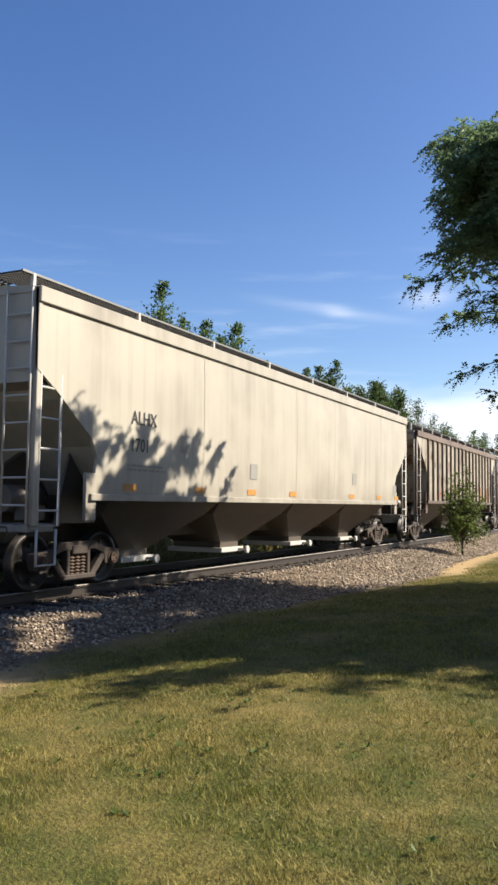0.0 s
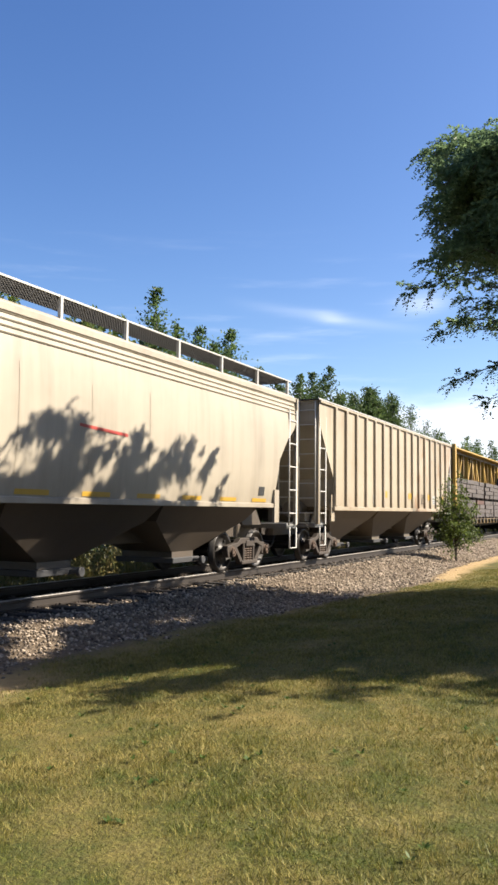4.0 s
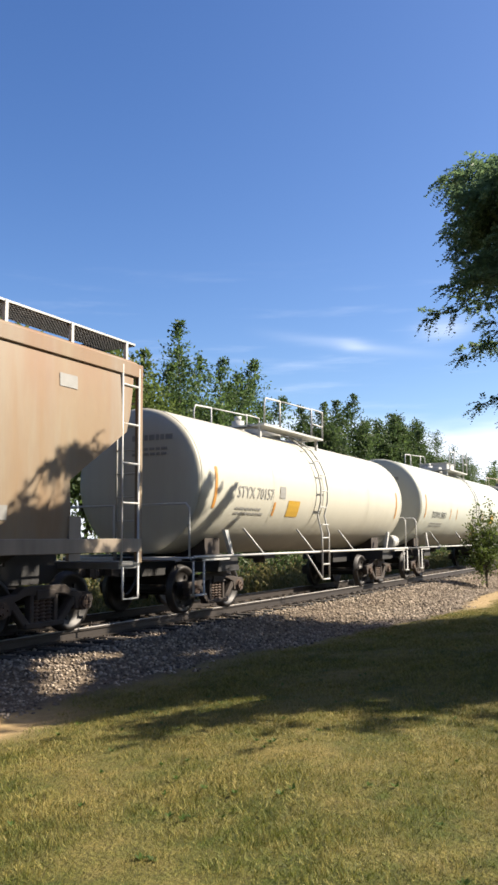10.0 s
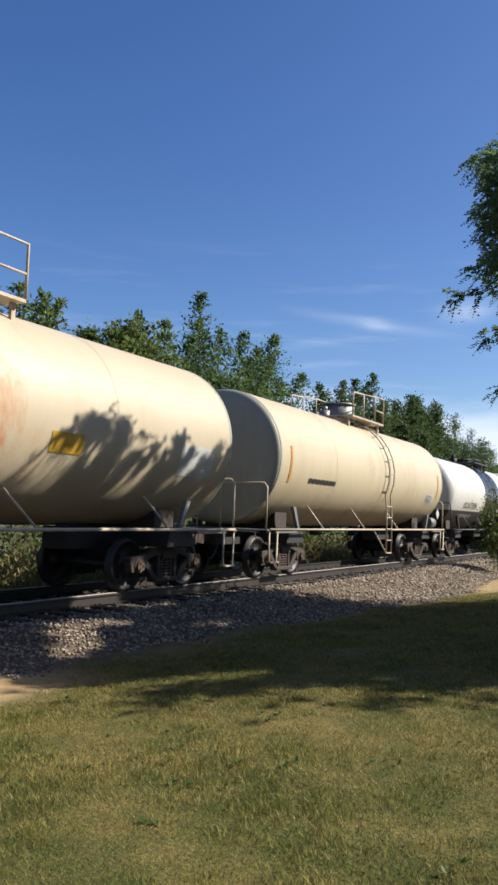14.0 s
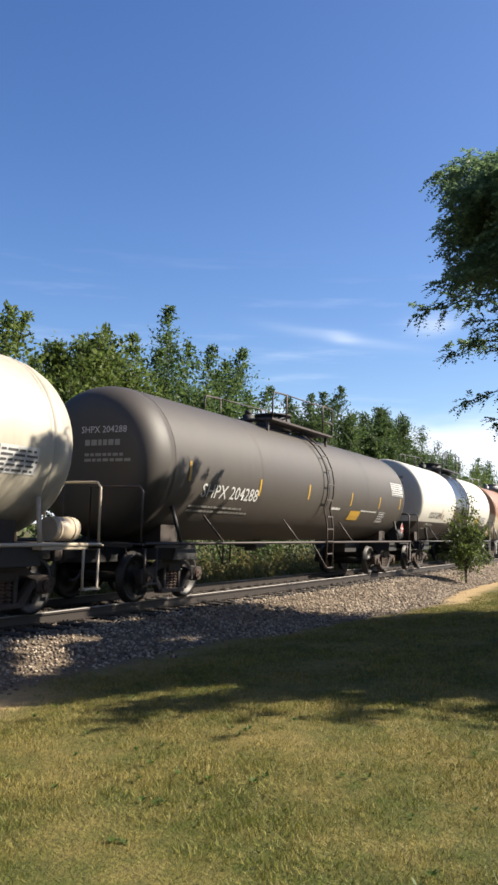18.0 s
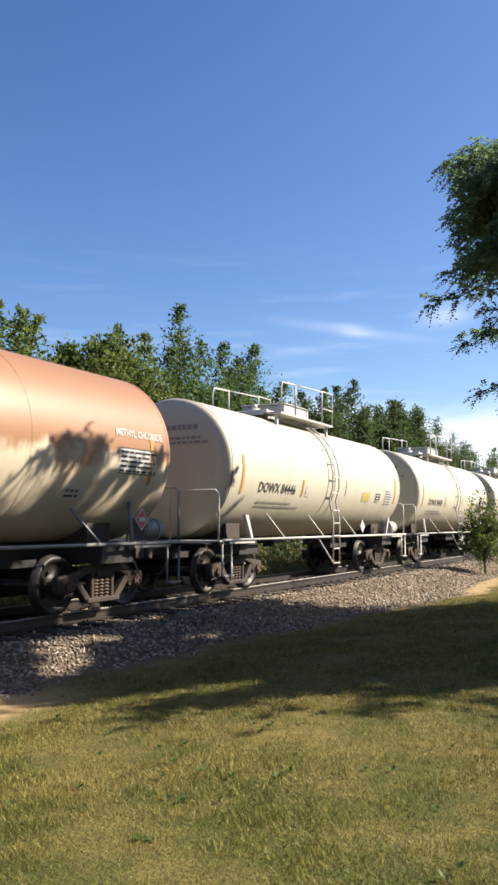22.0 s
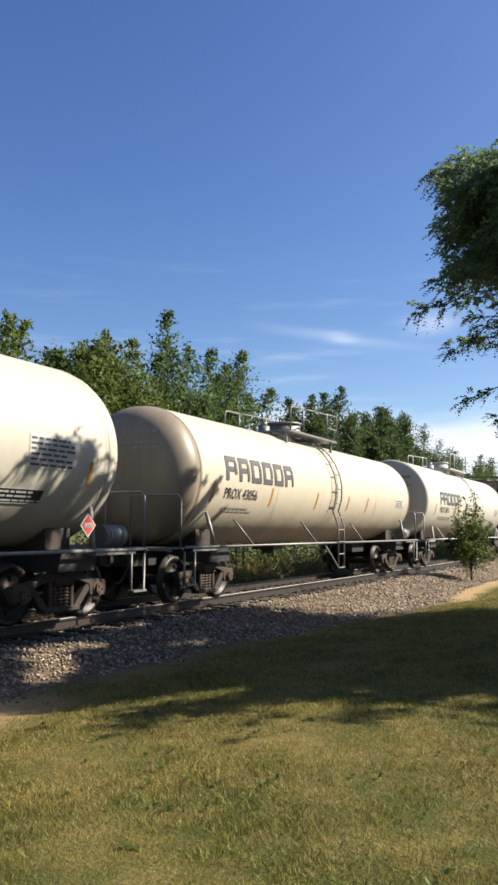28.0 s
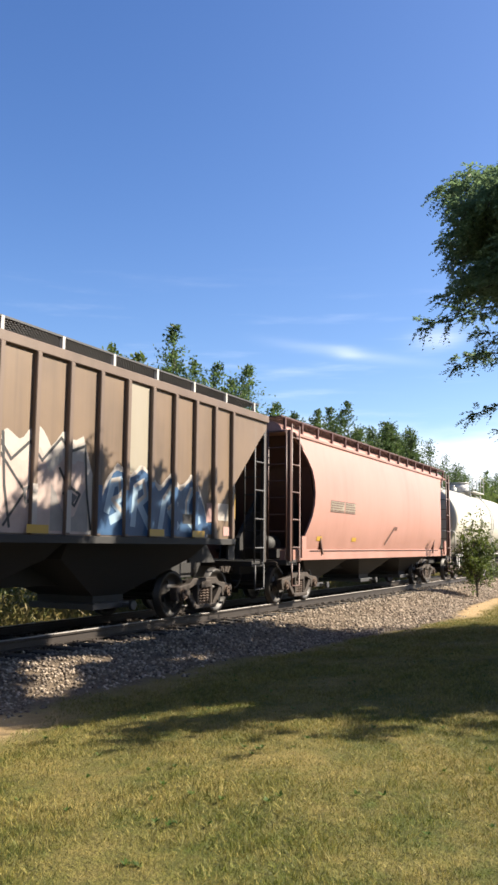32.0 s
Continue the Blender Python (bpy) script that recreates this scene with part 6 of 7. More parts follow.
    spans = ((0.60, 2.98), (3.04, 5.58), (5.66, 7.96), (8.42, 10.90), (10.97, 13.36), (13.88, 16.20), (16.26, 18.30), (18.36, 20.30), (20.36, 21.85))
    for side_sgn in (-1, 1):
        for n, (a, b) in enumerate(spans):
            for tier, (za, zb) in enumerate(((1.16, 2.06), (2.18, 3.06))):
                m = Vector(((a + b) / 2, side_sgn * 0.95, za))
                ob = new("timber_stack")
                tagged(ob, "strapped stack of dark weathered timbers on the flatcar", "timber stack", "timber stacks on the flatcar")
                ob.location = (x0 + m.x, m.y, m.z)
                TRAIN.append((ob, x0 + m.x, m.y, m.z))
                layers, w = 4, (b - a)
                inset = rnd.uniform(0, 0.05)
                for j in range(layers):
                    h0, h1 = (zb - za) * j / layers, (zb - za) * (j + 1) / layers - 0.008
                    if side_sgn > 0:
                        continue
                    x = -w / 2 + rnd.uniform(0, 0.06)
                    end = w / 2 - rnd.uniform(0, 0.06)
                    while x < end - 0.02:
                        xe = min(end, x + rnd.choice((0.6, 0.9, 1.3, 1.7, 2.4)))
                        if end - xe < 0.25:
                            xe = end
                        bm = bmesh.new()
                        p = rnd.uniform(-0.03, 0.03)
                        box(bm, x + 0.004, xe - 0.004, -0.58 + inset + p, -0.30, h0, h1 - rnd.uniform(0, 0.012))
                        bev(bm, 0.010)
                        part("timber", bm, red if (n == 2 and tier == 0 and j == 3) else timber, ob)
                        x = xe
                bm = bmesh.new()
                for j in range(layers):
                    h0, h1 = (zb - za) * j / layers, (zb - za) * (j + 1) / layers - 0.012
                    for k in range(3):
                        y0 = (-0.29 if side_sgn < 0 else -0.58) + k * 0.29
                        box(bm, -w / 2 + 0.03, w / 2 - 0.03, y0, y0 + 0.28, h0, h1)
                part("inner_timbers", bm, timber, ob)["kind"] = "stuff"
                for x in (-w * 0.3, w * 0.3):
                    bm = bmesh.new()
                    box(bm, x - 0.05, x + 0.05, -0.57, 0.55, -0.09, -0.004)
                    part("bearer", bm, M_WHITE if (n + tier) % 7 == 0 else timber, ob)
    wrap = new("plastic_wrap", None)
    tagged(wrap, "torn black plastic wrap hanging over the end of the timber load", "plastic wrap")
    wrap.location = (x0 + 20.0, 0, 3.1)
    TRAIN.append((wrap, x0 + 20.0, 0, 3.1))
    film_mat = Mat("black_plastic_sheet")
    # near-black also paints in the shade of the recess by the bulkhead
    sheet = film_mat.done(film_mat.mix(film_mat.noise(7, 4), (0.010, 0.010, 0.011), (0.020, 0.019, 0.019)), 0.8, 0, 0.15)
    bm = bmesh.new()
    n, m = 18, 12
    grid = []
    for j in range(m + 1):
        row = []
        for i in range(n + 1):
            u, v = i / n, j / m
            x, y = 2.05 * u, -1.38 + 1.2 * v
            z = 0.75 * min(1.0, u * 2.6) - 0.10 * u + 0.07 * noise.noise((x * 3, y * 3, 2.0)) - (0.22 if j == 0 else 0.0)
            row.append(bm.verts.new((x, y, z)))
        grid.append(row)
    for a, b in zip(grid, grid[1:]):
        for i in range(n):
            bm.faces.new((a[i], a[i + 1], b[i + 1], b[i]))
    low = [bm.verts.new((v.co.x, v.co.y + 0.04 * noise.noise((v.co.x * 4, 0, 5.0)), max(-1.95, -0.02 - 1.9 * max(0.0, (v.co.x - 1.7) * 3)))) for v in grid[0]]
    for i in range(n):
        bm.faces.new((low[i], low[i + 1], grid[0][i + 1], grid[0][i]))
    part("wrap_sheet", bm, sheet, wrap)
    rnd = random.Random(6)
    pale = plain("frayed_pale_strip", (0.42, 0.38, 0.33), 0.7, vary=0.3)
    for k in range(7):
        bm = bmesh.new()
        x, z = -0.85 + 0.13 * k, 0.02 + 0.02 * k
        pipe(bm, [(x, -1.2, z), (x + 0.45, -1.22 - 0.02 * k, z + 0.16 + rnd.uniform(0, 0.06)), (x + 0.95, -1.25, z + 0.34 + rnd.uniform(0, 0.1))], 0.018, 5)
        part("frayed_strip", bm, pale, wrap)


centre_beam_car()


def hopper_tan():
    w = rust_veiled("hopper_tan_rust", 9)
    sl = paint("pale_sill_paint", (0.40, 0.32, 0.235), streak=0.7, seed=10, low=0.0)
    car, side = covered_hopper("covered_hopper", "tan covered hopper stained with rust, mesh roof walk", 108.0, 18.7, w, w, M_GREY, sill=1.43, eave=4.36, band=0.21, sill_h=0.20, sill_mat=sl, sill_full=True, walk_z=4.80, belly=0.06, post_n=14, gate_mat=M_DARK,
                               cut=((0.22, 4.16), (0.42, 3.22), (1.85, 2.32), (1.75, 1.43)), bays=4)
    lettering("ALHX", 0.2, 2.45, 2.78, side, M_FADE, car, wide=0.9)
    decal(1.95, 2.05, 1.9, 2.3, side, M_ORANGE, car, "reflector")
    for x, z, wd in ((8.9, 1.9, 0.9), (9.0, 2.15, 0.5), (15.2, 1.7, 0.4), (16.6, 3.7, 0.4)):
        decal(x, x + wd, z, z + 0.2, side, M_FADE, car, "data_stencil")


hopper_tan()


def tanks():
    white = paint("tank_white", (0.68, 0.65, 0.54), streak=0.10, seed=11, low=0.18)
    cool = paint("tank_cool_white", (0.64, 0.65, 0.56), streak=0.10, seed=12, low=0.18)
    dow = paint("tank_ivory", (0.70, 0.66, 0.54), dirt=(0.35, 0.27, 0.10), streak=0.12, seed=13, low=0.15)
    # G
    car, s = tank_car("tank_car", "white tank car with railed top platform", 128.35, 13.65, white, white, M_WHITE, radius=1.48, zc=2.60, ladder_x=0.465, head_deep=0.42, dome=True, platform=0.22, plat_len=3.6, rail_h=0.8)
    head_print(car, s, M_FADE)
    lettering("STYX 70157", 0.25, 1.93, 2.30, s, M_FADE, car, wide=0.95)
    bars(1.95, 3.4, 1.95, 2.15, 2, s, M_FADE, car)
    decal(4.45, 5.10, 1.95, 2.32, s, M_YEL, car, "warning_label")
    decal(3.95, 4.25, 2.35, 2.62, s, M_FADE, car, "stencil_box")
    decal(3.7, 3.8, 1.95, 2.25, s, M_ORANGE, car, "reflector_stripe")
    orange_ticks(car, s, 13.65, 2.60)
    # H
    car, s = tank_car("tank_car", "long pale-white tank car with white rails", 143.1, 17.3, cool, cool, M_WHITE, radius=1.58, zc=2.70, ladder_x=0.52, head_deep=0.45, plat_len=3.2, platform=0.45, rail_h=0.95, drum=False)
    head_print(car, s, M_FADE)
    lettering("DOWX 50051", 0.24, 1.97, 2.16, s, M_INK, car)
    bars(1.95, 4.2, 1.85, 2.03, 2, s, M_FADE, car)
    decal(12.2, 12.9, 2.05, 2.50, s, M_YEL, car, "warning_label")
    for x in (4.6, 5.6, 10.4, 14.2):
        decal(x, x + 0.07, 2.15, 2.55, s, M_ORANGE, car, "reflector_stripe")
    decal(9.5, 10.1, 1.55, 1.8, s, M_YEL, car, "yellow_label")
    for x in (9.7, 11.8, 13.4):
        bars(x, x + 0.7, 1.75, 1.95, 3, s, M_FADE, car)
    frame_panel(14.6, 15.6, 2.1, 2.75, s, car, M_FADE, M_PALE)
    orange_ticks(car, s, 17.3, 2.70)
    decal(16.35, 16.85, 1.12, 1.72, (lambda x, z: -1.49), M_WHITE, car, "placard_board")
    placard(car, 16.6, 1.42)
    # I
    rusty = paint("tank_cream_rusty", (0.70, 0.59, 0.41), dirt=(0.36, 0.24, 0.12), streak=0.15, rust=0.62, rust_col=(0.62, 0.25, 0.08), seed=14, low=0.3, win=(5.0, 9.0))
    # cream greyed for the tank heads, their shade put into the paint
    shade_head = paint("shaded_head_grey", (0.46, 0.45, 0.38), streak=0.2, seed=47, low=0.2)
    creamy = plain("cream_rail_paint", (0.70, 0.58, 0.42), 0.5, vary=0.2)
    car, s = tank_car("tank_car", "cream tank car streaked with orange rust", 161.7, 15.1, rusty, shade_head, M_GREY, rail_mat=creamy, drum=False, radius=1.60, zc=2.75, ladder_x=0.525, head_deep=0.42, plat_len=4.2, platform=0.42, rail_h=0.9)
    head_print(car, s, M_FADE)
    decal(1.75, 2.75, 2.22, 2.48, s, M_WHITE, car, "paint_patch", lift=0.006)
    lettering("STYX", 0.22, 1.80, 2.25, s, M_FADE, car)
    lettering("72619", 0.22, 2.86, 2.25, s, M_INK, car)
    bars(1.7, 3.8, 1.85, 2.05, 2, s, M_FADE, car)
    decal(4.35, 4.95, 2.05, 2.42, s, M_WHITE, car, "paint_patch")
    decal(12.9, 14.0, 2.05, 2.6, s, M_WHITE, car, "paint_patch")
    decal(9.6, 10.3, 2.2, 2.5, s, M_YEL, car, "warning_label")
    decal(4.1, 4.2, 2.5, 2.9, s, M_YEL, car, "reflector_stripe")
    # J
    cream = paint("tank_cream", (0.72, 0.61, 0.41), dirt=(0.28, 0.18, 0.08), streak=0.16, rust=0.10, rust_col=(0.48, 0.27, 0.10), seed=15, low=0.3)
    car, s = tank_car("tank_car", "cream tank car with a dusty shell", 178.1, 13.9, cream, shade_head, M_GREY, rail_mat=creamy, radius=1.55, zc=2.72, head_deep=0.42)
    orange_ticks(car, s, 13.9, 2.72)
    bars(2.1, 4.2, 2.2, 2.45, 1, s, M_INK, car)
    frame_panel(11.7, 12.5, 2.0, 2.3, s, car, M_FADE, M_PALE)
    placard(car, 13.0, 1.65, M_PALE)
    # K
    kt = two_tone("white_over_black_tank", (0.80, 0.79, 0.72), (0.018, 0.018, 0.02), 1.85, 16)
    navy = paint("blue_black_band_paint", (0.028, 0.028, 0.034), streak=0.1, seed=17, low=0.0, rough=0.25)
    car, s = tank_car("tank_car", "white tank car with a black lower half and middle band", 193.0, 12.2, kt, kt, M_BLACK, radius=1.44, zc=2.54, ladder_x=0.60, head_deep=0.5, band=((5.87, 8.65, navy),), rail_mat=M_DARK, bonnet=M_BLACK, platform=0.22, rail_h=0.22)
    head_print(car, s, M_FADE)
    lettering("OCAX", 0.26, 2.34, 1.95, s, M_INK, car)
    lettering("75034", 0.26, 3.62, 1.95, s, M_INK, car)
    decal(3.48, 3.56, 1.92, 2.32, s, M_ORANGE, car, "reflector_stripe")
    bars(2.2, 4.4, 1.60, 1.74, 2, s, M_PALE, car)
    decal(8.75, 9.7, 2.02, 2.35, s, M_YEL, car, "warning_label")
    bars(8.8, 10.0, 1.55, 1.75, 3, s, M_PALE, car)
    decal(5.6, 5.7, 1.9, 2.35, s, M_ORANGE, car, "reflector_stripe")
    # L
    lw = paint("tank_cream_white", (0.68, 0.62, 0.49), dirt=(0.10, 0.07, 0.045), streak=0.38, seed=18, low=0.55)
    terra = paint("terracotta_band_paint", (0.45, 0.185, 0.10), streak=0.3, seed=19, low=0.0)
    car, s = tank_car("tank_car", "cream-white tank car with a terracotta middle band", 206.4, 14.8, lw, lw, creamy, radius=1.48, zc=2.60, ladder_x=0.565, head_deep=1.0, head_gap=0.30, band=((6.32, 9.75, terra),), bracket="rod", plat_len=2.4, platform=0.2, rail_h=0.75)
    head_print(car, s, M_FADE)
    on_head(car, s, "RCRX 2096", 0.14, 0.0, 3.25, M_INK)
    lettering("RCRX 2096", 0.29, 2.9, 2.08, s, M_INK, car, wide=0.85)
    bars(2.9, 4.6, 1.78, 1.95, 2, s, M_FADE, car)
    decal(9.93, 10.7, 2.12, 2.42, s, M_YEL, car, "warning_label")
    frame_panel(12.4, 13.2, 2.1, 2.5, s, car, M_FADE, M_PALE)
    for x in (2.25, 5.1, 6.15, 11.3):
        decal(x, x + 0.09, 2.05, 2.45, s, M_YEL, car, "reflector_stripe")
    # M
    dark = paint("tank_dark_brown", (0.062, 0.052, 0.043), dirt=(0.105, 0.078, 0.05), streak=0.3, seed=20, low=0.0, rough=0.6)
    car, s = tank_car("tank_car", "dark brown-grey tank car with white lettering", 222.3, 17.3, dark, dark, M_BLACK, radius=1.50, zc=2.62, ladder_x=0.515, head_deep=0.75, bow=0.26, head_gap=0.3, bracket="rod", rail_mat=plain("dark_rail_brown", (0.085, 0.06, 0.05), 0.6), platform=0.4, plat_len=4.2, bonnet=M_BLACK)
    on_head(car, s, "SHPX 204288", 0.13, 0.15, 3.12, M_PALE)
    head_print(car, s, M_FADE, 0.05, 0.26, 3)
    lettering("SHPX 204288", 0.28, 2.15, 2.02, s, M_PALE, car, wide=1.16)
    bars(1.9, 4.6, 1.72, 1.90, 2, s, M_FADE, car)
    decal(11.1, 12.0, 1.75, 2.02, s, M_YEL, car, "warning_label")
    frame_panel(14.9, 16.2, 2.62, 3.1, s, car, M_PALE, M_INK)
    frame_panel(13.8, 14.5, 1.72, 2.05, s, car, M_INK, M_PALE)
    bars(9.5, 10.4, 2.0, 2.15, 1, s, M_PALE, car)
    bars(12.0, 13.6, 2.02, 2.10, 1, s, M_PALE, car)
    for x, z in ((1.55, 2.3), (4.7, 2.15), (7.6, 2.2), (10.9, 2.15), (13.6, 2.15), (15.9, 2.2)):
        decal(x, x + 0.08, z, z + 0.38, s, M_YEL, car, "reflector_stripe")
    placard(car, 16.1, 1.55)
    # N
    nt2 = two_tone("white_over_black_tank_worn", (0.80, 0.78, 0.70), (0.020, 0.020, 0.022), 1.86, 21)
    car, s = tank_car("tank_car", "white and black tank car with a broad black band", 240.65, 14.55, nt2, nt2, M_BLACK, radius=1.56, zc=2.70, ladder_x=0.555, head_deep=0.48, band=((6.08, 8.95, navy),), rail_mat=M_DARK, bonnet=M_BLACK, platform=0.35, plat_len=3.4)
    head_print(car, s, M_FADE)
    lettering("OCAX 82091", 0.25, 1.80, 2.02, s, M_INK, car)
    decal(3.78, 3.86, 2.0, 2.4, s, M_ORANGE, car, "reflector_stripe")
    decal(4.0, 4.25, 1.98, 2.2, s, M_FADE, car, "stencil_box")
    lettering("LD LMT 179000 LB 81200 KG", 0.075, 1.7, 1.72, s, M_PALE, car)
    lettering("LT WT  84000 LB 38100 KG", 0.075, 1.7, 1.58, s, M_PALE, car)
    decal(10.8, 11.5, 1.90, 2.22, s, M_YEL, car, "warning_label")
    frame_panel(12.0, 13.3, 1.95, 2.3, s, car, M_FADE, M_PALE)
    for x in (5.9, 9.2, 11.7):
        decal(x, x + 0.08, 2.0, 2.4, s, M_ORANGE, car, "reflector_stripe")
    placard(car, 13.5, 1.5)
    # O
    ot = two_tone("rust_over_cream_tank", (0.42, 0.205, 0.10), (0.82, 0.71, 0.53), 2.42, 22, soft=0.16, ragged=1.5, streak=0.16)
    car, s = tank_car("tank_car", "cream tank car overgrown with red-brown rust", 256.5, 14.9, ot, ot, M_GREY, radius=1.52, zc=2.64, ladder_x=0.525, head_deep=0.48, bracket="rod", plat_len=3.6, platform=0.42)
    head_print(car, s, M_FADE)
    lettering("OCAX 82154", 0.23, 2.1, 2.10, s, M_INK, car)
    decal(9.35, 10.1, 2.22, 2.62, s, M_YEL, car, "warning_label")
    frame_panel(12.95, 14.0, 2.25, 2.68, s, car, M_PALE, M_INK)
    lettering("METHYL CHLORIDE", 0.12, 12.86, 2.87, s, M_PALE, car, wide=0.9)
    frame_panel(11.8, 12.2, 1.8, 2.0, s, car, M_FADE, M_PALE)
    orange_ticks(car, s, 14.9, 2.64)
    placard(car, 13.6, 1.5)
    # P to S, four alike
    for x0, num in ((272.75, "84446"), (286.4, "84488"), (299.9, "84466"), (313.5, "84451")):
        car, s = tank_car("tank_car", "ivory tank car with yellowed streaks by its ladder", x0, 12.4, dow, dow, M_WHITE, radius=1.50, zc=2.62, ladder_x=0.485, head_deep=0.36, head_gap=0.40, plat_len=3.4, platform=0.45, rail_h=0.95)
        head_print(car, s, M_FADE)
        lettering("DOWX " + num, 0.23, 1.80, 2.13, s, M_INK, car)
        bars(1.9, 4.2, 1.80, 1.98, 2, s, M_FADE, car)
        decal(4.1, 4.2, 2.10, 2.50, s, M_ORANGE, car, "reflector_stripe")
        decal(4.35, 4.6, 2.1, 2.35, s, M_WHITE, car, "stencil_box")
        decal(8.4, 8.95, 2.08, 2.34, s, M_STRAW, car, "warning_label")
        frame_panel(9.55, 9.95, 2.08, 2.36, s, car)
        frame_panel(10.4, 11.0, 2.0, 2.5, s, car, M_FADE, M_PALE)
        decal(7.0, 7.06, 2.2, 2.6, s, M_FADE, car, "reflector_stripe")
        orange_ticks(car, s, 12.4, 2.62)
        placard(car, 8.5, 1.36, M_PALE, -1.40)
    # T
    car, s = tank_car("tank_car", "long white tank car with a scrawled shell", 327.0, 17.3, white, white, M_GREY, radius=1.54, zc=2.68, ladder_x=0.50, head_deep=0.78, head_gap=0.48, plat_len=3.4, bracket="rod", platform=0.3)
    logo(2.0, 5.3, 2.50, 0.45, s, M_FADE, car)
    bars(2.1, 4.2, 2.15, 2.35, 1, s, M_INK, car)
    decal(12.2, 12.95, 1.95, 2.28, s, M_YEL, car, "warning_label")
    frame_panel(14.2, 15.2, 2.32, 2.82, s, car, M_FADE, M_PALE)
    frame_panel(13.6, 14.7, 1.80, 2.02, s, car, M_INK, M_PALE)
    for k in range(4):
        stroke([(10.7 + k * 0.4 + 0.22 * math.cos(j * 0.9 + k), 2.05 + 0.22 * math.sin(j * 1.0)) for j in range(9)], 0.03, s, M_FADE, car, 0.013)
    for x in (8.9, 10.1, 13.3, 15.6):
        decal(x, x + 0.08, 2.1, 2.5, s, M_ORANGE, car, "reflector_stripe")
    placard(car, 15.6, 1.5, number="2055")
    # U
    uw = paint("tank_buff_white", (0.74, 0.68, 0.54), dirt=(0.20, 0.155, 0.10), streak=0.18, seed=24, low=0.3)
    # head colour holds its shade as well as brown dust
    ud = paint("dusty_shaded_head", (0.36, 0.31, 0.235), dirt=(0.14, 0.10, 0.07), streak=0.6, seed=49, low=0.5)
    car, s = tank_car("tank_car", "buff-white tank car with grey block emblem and dusty, shade-darkened head", 345.4, 16.4, uw, ud, M_GREY, radius=1.44, zc=2.55, ladder_x=0.505, head_deep=0.62, head_gap=0.2, bracket="rod", plat_len=3.4, platform=0.42, rail_h=0.8)
    logo(1.87, 5.35, 2.48, 0.52, s, M_SLATE, car)
    head_print(car, s, M_FADE)
    lettering("PROX 43056", 0.23, 1.85, 2.10, s, M_INK, car, wide=0.90)
    bars(1.9, 3.4, 1.82, 1.95, 2, s, M_FADE, car)
    for x in (1.3, 4.1, 6.9, 9.3, 11.0):
        decal(x, x + 0.08, 2.0, 2.42, s, M_ORANGE, car, "reflector_stripe", slant=0.06)
    frame_panel(14.0, 14.9, 2.2, 2.5, s, car, M_FADE, M_PALE)
    # V
    vw = paint("tank_clean_white", (0.77, 0.74, 0.64), streak=0.10, seed=25, low=0.2)
    car, s = tank_car("tank_car", "white tank car with a grey block emblem and white rails", 362.9, 17.1, vw, vw, M_WHITE, radius=1.54, zc=2.68, ladder_x=0.51, head_deep=0.46, plat_len=3.4, platform=0.42)
    logo(2.4, 6.09, 2.50, 0.52, s, M_SLATE, car)
    head_print(car, s, M_FADE)
    lettering("PROX 24016", 0.25, 2.45, 2.18, s, M_INK, car, wide=0.85)
    bars(2.5, 4.6, 1.88, 2.05, 2, s, M_FADE, car)
    decal(4.95, 5.03, 2.02, 2.45, s, M_ORANGE, car, "reflector_stripe")
    decal(5.1, 5.35, 2.1, 2.4, s, M_FADE, car, "stencil_box")
    for x in (1.7, 7.3, 9.6, 11.6):
        decal(x, x + 0.08, 2.05, 2.5, s, M_ORANGE, car, "reflector_stripe", slant=0.05)
    bars(9.8, 10.6, 2.1, 2.5, 3, s, M_ORANGE, car)
    frame_panel(14.3, 15.1, 2.2, 2.6, s, car, M_FADE, M_PALE)
    frame_panel(13.7, 14.5, 1.8, 2.0, s, car, M_FADE, M_PALE)
    placard(car, 16.4, 1.5)


tanks()


